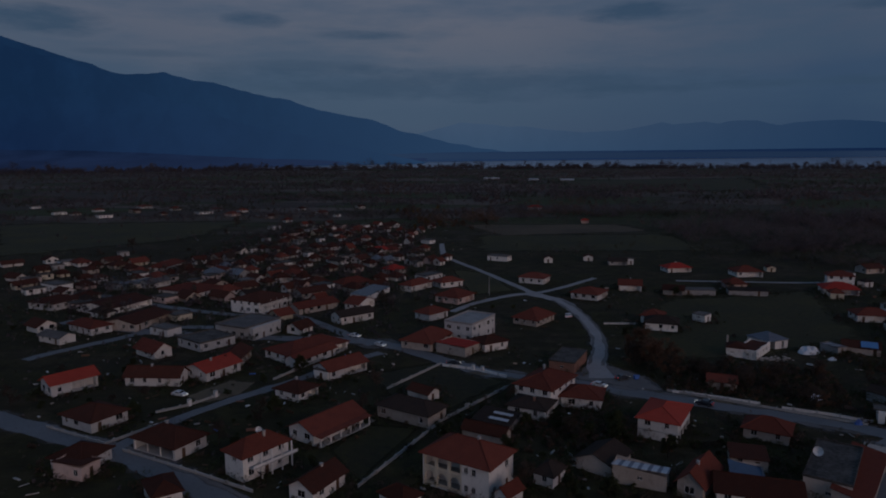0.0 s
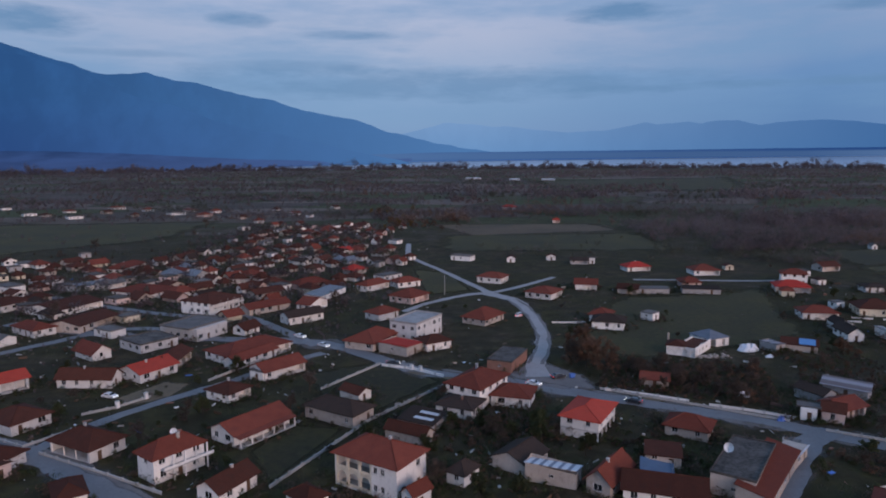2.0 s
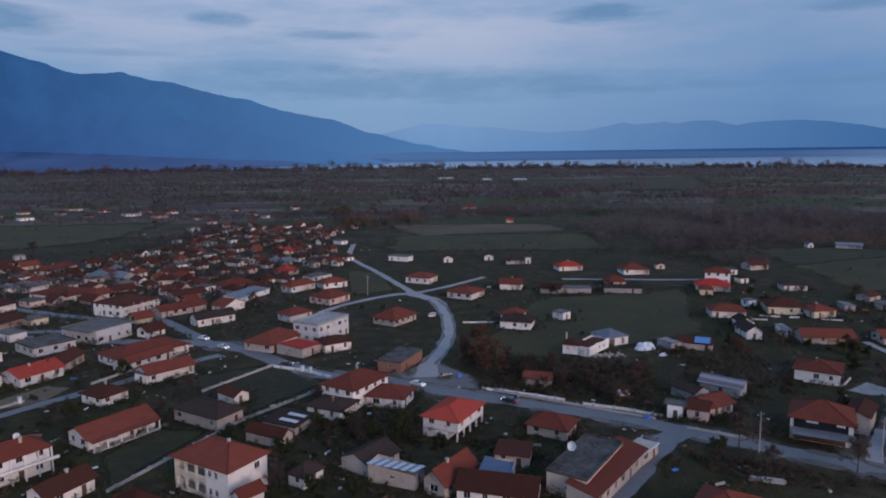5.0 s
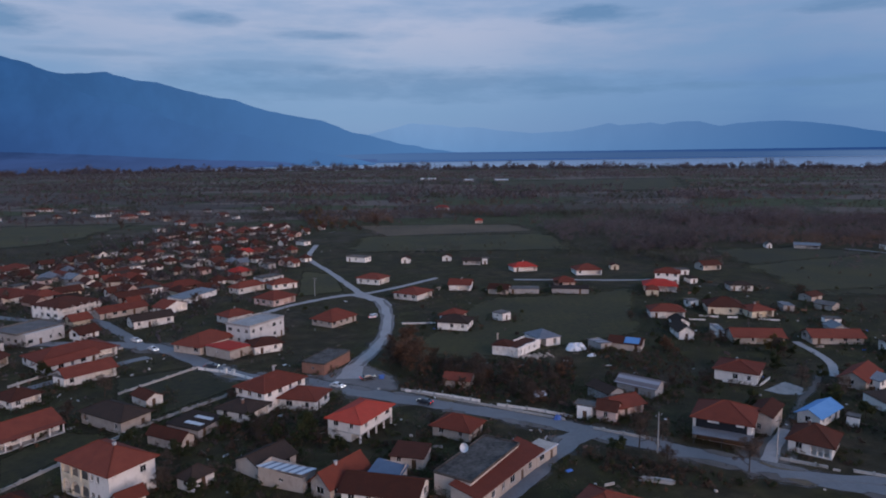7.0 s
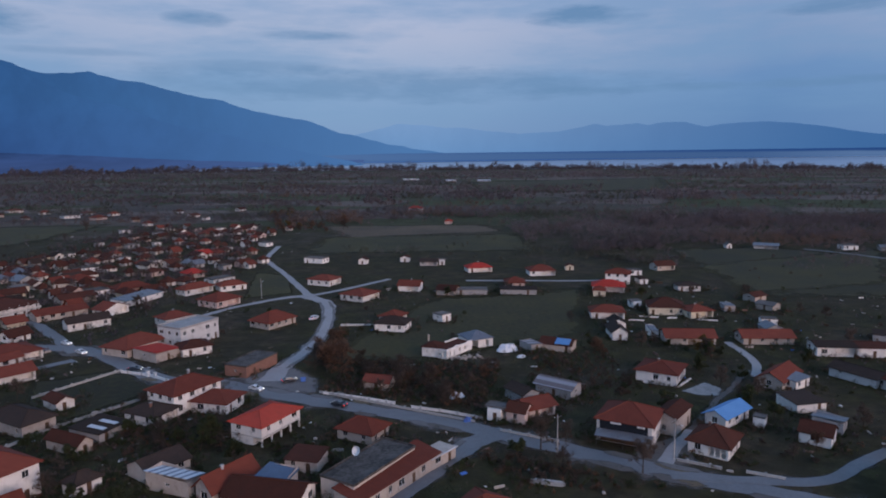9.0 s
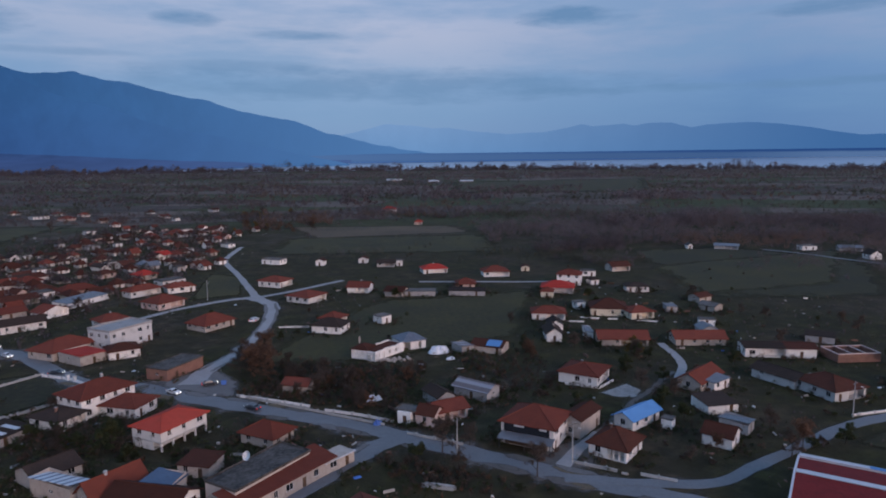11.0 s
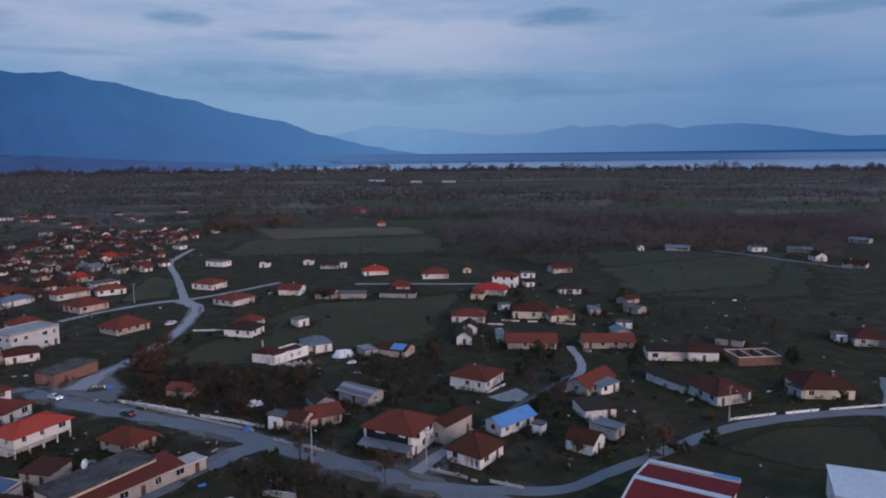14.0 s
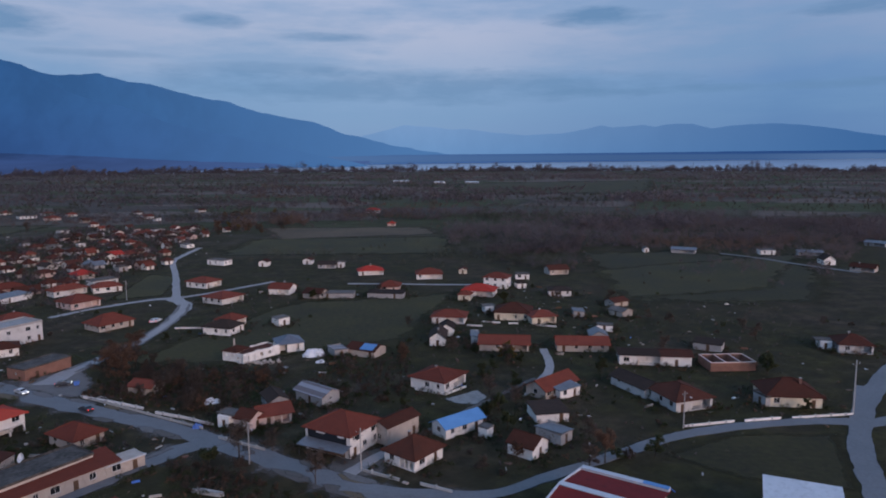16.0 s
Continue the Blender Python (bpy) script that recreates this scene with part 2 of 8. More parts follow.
MAT = {
    # walls
    "white": surf("white_render", (0.69, 0.65, 0.62), (0.88, 0.85, 0.81), 0.9, 5, 0.35, 0.5, 0.1, stain=(0.30, 0.28, 0.25), vary=0.30),
    "ash": surf("ashen_render", (0.48, 0.465, 0.455), (0.66, 0.64, 0.625), 0.92, 5, 0.35, 0.5, 0.12, stain=(0.24, 0.225, 0.21), vary=0.25),
    "cream": surf("cream_render", (0.58, 0.50, 0.38), (0.74, 0.66, 0.52), 0.9, 5, 0.4, 0.6, 0.1, stain=(0.32, 0.28, 0.22), vary=0.2),
    "grey": surf("grey_render", (0.30, 0.29, 0.29), (0.48, 0.46, 0.45), 0.92, 4, 0.4, 0.6, 0.15, stain=(0.16, 0.15, 0.15), vary=0.3),
    "beige": surf("weathered_render", (0.36, 0.30, 0.26), (0.58, 0.51, 0.45), 0.92, 4, 0.5, 0.6, 0.2, stain=(0.18, 0.15, 0.13), vary=0.3),
    "pink": surf("pink_render", (0.52, 0.38, 0.34), (0.68, 0.54, 0.49), 0.9, 5, 0.4, 0.6, 0.1, stain=(0.28, 0.21, 0.19), vary=0.2),
    "brick": surf("red_brick", (0.16, 0.078, 0.058), (0.29, 0.155, 0.115), 0.92, 7, 0.6, 0.6, 0.3, stain=(0.13, 0.085, 0.07), vary=0.25),
    # roofs
    "orange": surf("new_orange_tile", (0.3344, 0.0458, 0.0299), (0.484, 0.0774, 0.051), 0.8, 4, 0.5, 0.55, 0.35, stain=(0.2464, 0.0616, 0.0396), vary=0.2, pattern=("X", 1.2, 0.4), gloss=0.10),
    "red": surf("red_tile", (0.1240, 0.0325, 0.0220), (0.2250, 0.0620, 0.0400), 0.85, 4, 0.45, 0.6, 0.4, stain=(0.1152, 0.0432, 0.0336), vary=0.4, pattern=("X", 1.2, 0.5), gloss=0.10),
    "scarlet": surf("scarlet_sheet_roof", (0.306, 0.0306, 0.0221), (0.425, 0.051, 0.0357), 0.8, 3, 0.5, 0.5, 0.3, stain=(0.255, 0.0255, 0.0255), vary=0.2, gloss=0.10),
    "brown": surf("old_brown_tile", (0.048, 0.0184, 0.0128), (0.116, 0.04, 0.0264), 0.9, 4, 0.45, 0.6, 0.45, stain=(0.048, 0.032, 0.0264), vary=0.45, pattern=("X", 1.2, 0.7), gloss=0.10),
    "dark": surf("dark_weathered_tile", (0.0289, 0.0213, 0.0179), (0.0723, 0.0476, 0.0382), 0.92, 4, 0.5, 0.6, 0.4, stain=(0.0255, 0.0255, 0.0255), vary=0.4, pattern=("X", 1.2, 0.7), gloss=0.10),
    "slab": surf("concrete_slab", (0.075, 0.068, 0.065), (0.185, 0.168, 0.160), 0.95, 2, 0.3, 0.45, 0.15, stain=(0.06, 0.055, 0.05), vary=0.5, gloss=0.15),
    "lightslab": surf("pale_concrete_slab", (0.22, 0.21, 0.205), (0.40, 0.385, 0.375), 0.95, 2, 0.3, 0.45, 0.15, stain=(0.12, 0.11, 0.105), vary=0.3, gloss=0.15),
    "darkslab": surf("dark_bitumen_slab", (0.034, 0.029, 0.026), (0.115, 0.100, 0.090), 0.9, 1.4, 0.3, 0.22, 0.2, stain=(0.17, 0.15, 0.14), vary=0.3),
    "metal": surf("grey_corrugated_sheet", (0.1105, 0.119, 0.1403), (0.255, 0.2635, 0.2848), 0.5, 2, 0.4, 0.6, 0.5, 0.35, stain=(0.136, 0.085, 0.068), vary=0.3, pattern=("X", 1.6, 0.1)),
    "blue": surf("blue_sheet", (0.08, 0.22, 0.46), (0.14, 0.32, 0.60), 0.55, 2, 0.4, 0.5, 0.3, vary=0.15, pattern=("X", 1.6, 0.1)),
    "slate": surf("blue_grey_sheet", (0.075, 0.086, 0.112), (0.165, 0.180, 0.215), 0.55, 2, 0.4, 0.5, 0.3, stain=(0.08, 0.07, 0.07), vary=0.2, pattern=("X", 1.6, 0.1)),
    "navy": surf("dull_blue_sheet", (0.050, 0.080, 0.135), (0.100, 0.145, 0.220), 0.6, 2, 0.4, 0.5, 0.3, stain=(0.06, 0.07, 0.09), vary=0.2, pattern=("X", 1.6, 0.1)),
    "pale": surf("pale_sheet", (0.52, 0.54, 0.58), (0.70, 0.71, 0.74), 0.5, 2, 0.3, 0.5, 0.3, 0.1, stain=(0.3, 0.3, 0.3), vary=0.15, pattern=("X", 1.6, 0.1)),
    "maroon": surf("maroon_sheet", (0.145, 0.021, 0.022), (0.235, 0.037, 0.036), 0.85, 2, 0.4, 0.5, 0.3, stain=(0.07, 0.025, 0.025), vary=0.15, pattern=("X", 1.6, 0.1), gloss=0.10),
    # joinery and small parts
    "wood": surf("dark_wood", (0.06, 0.035, 0.022), (0.15, 0.085, 0.05), 0.7, 8, 0.7, 0.6, 0.2),
    "trim": surf("white_trim", (0.66, 0.66, 0.66), (0.82, 0.82, 0.82), 0.6, 6, 1.0, 0.5, 0.05, stain=(0.45, 0.43, 0.4)),
    "steel": surf("dark_steel", (0.05, 0.05, 0.055), (0.12, 0.12, 0.125), 0.55, 6, 1.0, 0.5, 0.1, 0.5),
    "concrete": surf("concrete", (0.30, 0.29, 0.28), (0.48, 0.47, 0.45), 0.9, 5, 0.6, 0.6, 0.2, stain=(0.18, 0.17, 0.16)),
    "yard_slab": surf("cracked_yard_slab", (0.20, 0.195, 0.19), (0.38, 0.37, 0.36), 0.9, 1.2, 0.3, 0.4, 0.2, stain=(0.09, 0.085, 0.08), thin=0.3),
    "pole": surf("pole_concrete", (0.24, 0.23, 0.225), (0.40, 0.39, 0.38), 0.85, 8, 1.0, 0.5, 0.1),
    # ground
    "asphalt": surf("dusty_asphalt", (0.088, 0.088, 0.094), (0.205, 0.203, 0.212), 0.62, 1.6, 0.11, 0.6, 0.12, stain=(0.080, 0.076, 0.076), vary=0.0, gloss=0.6),
    "gravel": surf("pale_gravel", (0.105, 0.096, 0.092), (0.225, 0.206, 0.200), 0.95, 1.8, 0.12, 0.6, 0.3, stain=(0.06, 0.055, 0.05), vary=0.1, thin=0.30),
    "tan": surf("tan_trodden_soil", (0.10, 0.072, 0.045), (0.20, 0.150, 0.095), 0.95, 1.8, 0.12, 0.6, 0.3, stain=(0.06, 0.05, 0.04), vary=0.1, thin=0.30),
    "dirt": surf("trodden_dirt", (0.070, 0.060, 0.054), (0.165, 0.143, 0.130), 0.95, 2.0, 0.12, 0.7, 0.3, stain=(0.05, 0.05, 0.04), vary=0.1, thin=0.35),
    "turf": surf("green_crop", (0.023, 0.021, 0.007), (0.056, 0.048, 0.014), 0.95, 0.5, 0.03, 0.22, 0.5, stain=(0.085, 0.056, 0.032), vary=0.45, thin=0.06),
    "fallow": surf("fallow_field", (0.055, 0.040, 0.023), (0.140, 0.097, 0.058), 0.95, 0.3, 0.02, 0.28, 0.5, stain=(0.032, 0.032, 0.014), vary=0.3, thin=0.05),
    # plants
    "bark": surf("bark", (0.035, 0.026, 0.02), (0.09, 0.065, 0.05), 0.95, 9, 1.2, 0.6, 0.5),
    "rust_leaf": surf("rust_leaf", (0.12, 0.06, 0.037), (0.25, 0.13, 0.078), 0.8, 1.2, 0.5, 0.7, 0.0, vary=0.5, leafy=True),
    "brown_leaf": surf("brown_leaf", (0.0806, 0.0550, 0.0435), (0.1860, 0.1265, 0.0940), 0.8, 1.2, 0.5, 0.7, 0.0, vary=0.5, leafy=True),
    "green_leaf": surf("green_leaf", (0.0412, 0.0492, 0.0200), (0.1040, 0.1110, 0.0460), 0.8, 1.2, 0.5, 0.7, 0.0, vary=0.5, leafy=True),
    "yellow_leaf": surf("yellow_leaf", (0.16, 0.09, 0.024), (0.3, 0.175, 0.042), 0.8, 1.2, 0.5, 0.7, 0.0, vary=0.3, leafy=True),
    # far crown tones lifted, wood_far purpled too, standing in for distance haze
    "wood_far": surf("hazy_bare_crowns", (0.13, 0.098, 0.096), (0.25, 0.188, 0.182), 0.9, 0.12, 0.012, 0.6, 0.0, vary=0.3, leafy=True),
    "rust_far": surf("autumn_crowns", (0.16, 0.1, 0.076), (0.29, 0.18, 0.136), 0.9, 0.12, 0.012, 0.6, 0.0, vary=0.3, leafy=True),
    "wood_green": surf("scrub_crowns", (0.0864, 0.0840, 0.0600), (0.1920, 0.1752, 0.1248), 0.9, 0.12, 0.012, 0.6, 0.0, vary=0.3, leafy=True),
}


def striped(name, scale, dull, bright, share):
    """Corrugated sheets, some of them of clear plastic."""
    m = bpy.data.materials.new(name)
    m.use_nodes = True
    n = Nodes(m.node_tree)
    b = m.node_tree.nodes["Principled BSDF"]
    at = n.add("TexCoord").outputs["Object"]
    wave = n.add("TexWave", Scale=scale, Distortion=0.3)
    wave.bands_direction = "Y"
    n.link(at, wave.inputs["Vector"])
    stain = n.noise(at, 1.5)
    col = n.mix(n.ramp(wave.outputs["Fac"], [(share - 0.05, 0.0), (share + 0.05, 1.0)]), dull, bright)
    n.link(n.mix(n.math("MULTIPLY", stain, 0.5), col, (0.22, 0.20, 0.20)), b.inputs["Base Color"])
    b.inputs["Roughness"].default_value = 0.5
    return m


MAT["stripes"] = striped("striped_sheet_roof", 0.17, (0.14, 0.17, 0.24), (0.70, 0.72, 0.76), 0.35)
MAT["patched"] = striped("patched_sheet_roof", 0.12, (0.105, 0.072, 0.075), (0.30, 0.29, 0.32), 0.55)
MAT["pale_road"] = surf("pale_concrete_road", (0.25, 0.232, 0.228), (0.41, 0.385, 0.378), 0.8, 2.0, 0.1, 0.6, 0.12, stain=(0.15, 0.14, 0.14), vary=0.0)


def paint(name, col, rough=0.3, metal=0.0, coat=0.0):
    m = bpy.data.materials.new(name)
    m.use_nodes = True
    n = Nodes(m.node_tree)
    b = m.node_tree.nodes["Principled BSDF"]
    grain = n.noise(n.add("TexCoord").outputs["Object"], 3.0)
    n.link(n.mix(n.math("MULTIPLY", grain, 0.35), col, tuple(c * 0.6 for c in col)), b.inputs["Base Color"])
    b.inputs["Roughness"].default_value, b.inputs["Metallic"].default_value, b.inputs["Coat Weight"].default_value = rough, metal, coat
    return m


MAT["glass"] = paint("window_glass", (0.018, 0.02, 0.025), 0.12)
MAT["rubber"] = paint("rubber", (0.02, 0.02, 0.02), 0.9)
MAT["car_white"] = paint("car_white", (0.75, 0.75, 0.76), 0.35, 0, 0.6)
MAT["car_dark"] = paint("car_dark", (0.03, 0.034, 0.045), 0.3, 0, 0.6)
MAT["car_silver"] = paint("car_silver", (0.38, 0.40, 0.43), 0.3, 0.5, 0.5)
MAT["car_red"] = paint("car_red", (0.35, 0.03, 0.025), 0.3, 0, 0.6)
MAT["tarp_white"] = surf("white_tarpaulin", (0.60, 0.62, 0.66), (0.80, 0.81, 0.84), 0.55, 3, 0.9, 0.6, 0.3)
MAT["tarp_blue"] = surf("blue_tarpaulin", (0.05, 0.12, 0.40), (0.10, 0.22, 0.56), 0.55, 3, 0.9, 0.6, 0.3)


def glow(name, col, strength):
    m = bpy.data.materials.new(name)
    m.use_nodes = True
    b = m.node_tree.nodes["Principled BSDF"]
    b.inputs["Base Color"].default_value = (*col, 1)
    b.inputs["Emission Color"].default_value, b.inputs["Emission Strength"].default_value = (*col, 1), strength
    return m


MAT["headlight"] = glow("lit_headlight", (1.0, 0.96, 0.85), 2.5)
MAT["taillight"] = glow("lit_taillight", (1.0, 0.05, 0.03), 1.2)


def ground_material():
    """Rough winter grass, dead growth and bare soil in patches of several sizes."""
    m = bpy.data.materials.new("winter_grass_and_soil")
    m.use_nodes = True
    n = Nodes(m.node_tree)
    b = m.node_tree.nodes["Principled BSDF"]
    at = n.add("TexCoord").outputs["Object"]
    wide, mid, small, fine = n.noise(at, 0.006, 3), n.noise(at, 0.03, 6, 0.65), n.noise(at, 0.16, 7, 0.7), n.noise(at, 1.3, 5, 0.7)
    tuft = n.ramp(small, [(0.36, 0.0), (0.64, 1.0)])
    grass = n.mix(tuft, (0.023, 0.020, 0.008), (0.070, 0.059, 0.021))
    dead = n.mix(tuft, (0.034, 0.025, 0.016), (0.110, 0.075, 0.049))
    mask = n.math("ADD", n.math("MULTIPLY", mid, 0.65), n.math("MULTIPLY", wide, 0.35))
    col = n.mix(n.ramp(mask, [(0.47, 0.0), (0.60, 1.0)]), grass, dead)
    soil = n.ramp(n.math("ADD", n.math("MULTIPLY", small, 0.5), n.math("MULTIPLY", mid, 0.5)), [(0.60, 0.0), (0.68, 0.8)])
    col = n.mix(soil, col, (0.085, 0.072, 0.064))
    # rank weeds and brambles in dark patches
    weeds = n.noise(at, 0.085, 6, 0.72)
    col = n.mix(n.ramp(weeds, [(0.47, 0.0), (0.58, 0.75)]), col, n.mix(small, (0.020, 0.018, 0.010), (0.047, 0.039, 0.021)))
    # parcels of crop, fallow, reed and scrub land out on the plain, with rough banks between them
    sep = n.add("SeparateXYZ")
    n.link(at, sep.inputs[0])
    out = n.ramp(n.math("ADD", n.math("DIVIDE", sep.outputs[1], 1000.0), n.math("MULTIPLY", n.math("SUBTRACT", mid, 0.5), 0.5)), [(0.52, 0.0), (0.78, 0.9)])
    bent = n.add("VectorMath")
    bent.operation = "MULTIPLY_ADD"
    wander = n.add("TexNoise", Scale=0.02, Detail=4.0)
    n.link(at, wander.inputs["Vector"])
    n.link(wander.outputs["Color"], bent.inputs[0])
    bent.inputs[1].default_value = (30, 30, 0)
    n.link(at, bent.inputs[2])
    cell = n.add("TexVoronoi", Scale=1.0)
    n.link(n.stretch(bent.outputs[0], (1 / 190, 1 / 85, 1.0), (0, 0, 0), (0, 0, 0.14)), cell.inputs["Vector"])
    parts = n.add("SeparateColor")
    n.link(cell.outputs["Color"], parts.inputs[0])
    kind = n.math("ADD", n.math("MULTIPLY", parts.outputs[0], 0.8), n.math("MULTIPLY", small, 0.25))
    # parcel tones raised to stand in for haze over the plain
    green = n.mix(small, (0.034, 0.042, 0.018), (0.128, 0.142, 0.066))
    reed = n.mix(small, (0.105, 0.082, 0.070), (0.300, 0.228, 0.195))
    scrub = n.mix(small, (0.050, 0.041, 0.036), (0.170, 0.134, 0.116))
    plot = n.mix(n.ramp(kind, [(0.36, 0.0), (0.42, 1.0)]), green, scrub)
    plot = n.mix(n.ramp(kind, [(0.60, 0.0), (0.68, 1.0)]), plot, reed)
    col = n.mix(out, col, plot)
    edge = n.add("TexVoronoi", Scale=1.0)
    edge.feature = "DISTANCE_TO_EDGE"
    n.link(cell.inputs["Vector"].links[0].from_socket, edge.inputs["Vector"])
    bank = n.math("MULTIPLY", n.ramp(n.math("ADD", edge.outputs["Distance"], n.math("MULTIPLY", n.math("SUBTRACT", small, 0.5), 0.12)), [(0.0, 1.0), (0.05, 0.0)]), n.math("MULTIPLY", out, 0.8))
    col = n.mix(bank, col, (0.026, 0.020, 0.013))
    col = n.mix(n.math("MULTIPLY", fine, 0.5), col, (0.027, 0.025, 0.015))
    n.link(col, b.inputs["Base Color"])
    b.inputs["Roughness"].default_value, b.inputs["Specular IOR Level"].default_value = 0.95, 0.15
    bump = n.add("Bump", Strength=0.6, Distance=0.4)
    n.link(n.math("ADD", n.math("MULTIPLY", small, 2.0), fine), bump.inputs["Height"])
    n.link(bump.outputs[0], b.inputs["Normal"])
    return m


def water_material():
    m = bpy.data.materials.new("lake_water")
    m.use_nodes = True
    n = Nodes(m.node_tree)
    b = m.node_tree.nodes["Principled BSDF"]
    at = n.add("TexCoord").outputs["Object"]
    b.inputs["Base Color"].default_value, b.inputs["Metallic"].default_value = (0.53, 0.56, 0.61, 1), 0.85
    n.link(n.ramp(n.noise(n.stretch(at, (0.001, 0.006, 1)), 1.0, 3), [(0.35, 0.34), (0.65, 0.46)]), b.inputs["Roughness"])
    bump = n.add("Bump", Strength=0.45, Distance=1.0)
    n.link(n.noise(n.stretch(at, (0.03, 0.12, 1)), 1.0, 4), bump.inputs["Height"])
    n.link(bump.outputs[0], b.inputs["Normal"])
    return m


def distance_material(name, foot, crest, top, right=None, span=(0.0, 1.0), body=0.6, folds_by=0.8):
    """A range far off, its blue haze put into the emission. right: the colour that it fades into along span (metres
    east).
    """
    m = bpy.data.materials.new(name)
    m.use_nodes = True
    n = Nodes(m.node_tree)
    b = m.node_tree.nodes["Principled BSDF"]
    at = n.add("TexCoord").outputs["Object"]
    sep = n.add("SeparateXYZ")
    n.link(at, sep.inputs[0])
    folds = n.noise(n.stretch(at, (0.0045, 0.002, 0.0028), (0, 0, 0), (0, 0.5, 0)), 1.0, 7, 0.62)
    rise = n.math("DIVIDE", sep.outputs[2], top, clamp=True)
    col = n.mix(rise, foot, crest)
    # light and dark sides of the folds, multiplied into the emission
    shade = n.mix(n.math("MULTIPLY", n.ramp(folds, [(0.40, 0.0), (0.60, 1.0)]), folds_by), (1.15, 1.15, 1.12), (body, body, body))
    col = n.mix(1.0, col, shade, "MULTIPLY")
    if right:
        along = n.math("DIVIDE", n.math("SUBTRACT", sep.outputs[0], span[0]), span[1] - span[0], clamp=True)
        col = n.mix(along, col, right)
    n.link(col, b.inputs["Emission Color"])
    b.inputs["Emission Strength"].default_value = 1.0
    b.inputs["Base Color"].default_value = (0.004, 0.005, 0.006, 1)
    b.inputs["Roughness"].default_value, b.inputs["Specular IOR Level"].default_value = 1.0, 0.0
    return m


# ---------------------------------------------------------------- building helpers
def mesh_of(name, verts, faces, mats, slots=None, smooth=False):
    me = bpy.data.meshes.new(name)
    me.from_pydata([tuple(v) for v in verts], [], faces)
    for m in mats if isinstance(mats, (list, tuple)) else [mats]:
        me.materials.append(MAT[m] if isinstance(m, str) else m)
    if slots:
        me.polygons.foreach_set("material_index", slots)
    if smooth:
        me.polygons.foreach_set("use_smooth", [True] * len(me.polygons))
    me.update()
    return me


def part_of(name, me, parent, label="", m=None):
    ob = new(name, me)
    ob.parent = parent
    if m is not None:
        ob.matrix_basis = m
    if label:
        ob["label"] = label
    return ob


class Shape:
    """Gathers boxes and faces into one mesh."""

    def __init__(self):
        self.v, self.f, self.s = [], [], []

    def face(self, pts, slot=0):
        n = len(self.v)
        self.v += [tuple(p) for p in pts]
        self.f.append(tuple(range(n, n + len(pts))))
        self.s.append(slot)
        return self

    def box(self, x0, y0, z0, x1, y1, z1, slot=0, turn=None):
        n = len(self.v)
        pts = [(x, y, z) for z in (z0, z1) for x, y in ((x0, y0), (x1, y0), (x1, y1), (x0, y1))]
        if turn is not None:
            pts = [tuple(turn @ Vector(p)) for p in pts]
        self.v += pts
        self.f += [tuple(n + i for i in q) for q in ((3, 2, 1, 0), (4, 5, 6, 7), (0, 1, 5, 4), (1, 2, 6, 5), (2, 3, 7, 6), (3, 0, 4, 7))]
        self.s += [slot] * 6
        return self

    def tube(self, a, b, r0, r1, sides=6, slot=0):
        a, b = Vector(a), Vector(b)
        q = (b - a).to_track_quat("Z", "Y").to_matrix()
        n = len(self.v)
        for p, r in ((a, r0), (b, r1)):
            self.v += [tuple(p + q @ Vector((r * math.cos(2 * math.pi * i / sides), r * math.sin(2 * math.pi * i / sides), 0))) for i in range(sides)]
        self.f += [(n + i, n + (i + 1) % sides, n + sides + (i + 1) % sides, n + sides + i) for i in range(sides)]
        self.f.append(tuple(n + sides + i for i in range(sides)))
        self.f.append(tuple(n + sides - 1 - i for i in range(sides)))
        self.s += [slot] * (sides + 2)
        return self

    def mesh(self, name, mats, smooth=False):
        return mesh_of(name, self.v, self.f, mats, self.s, smooth)


FOOTPRINTS, LANES, PLANS = [], [], []


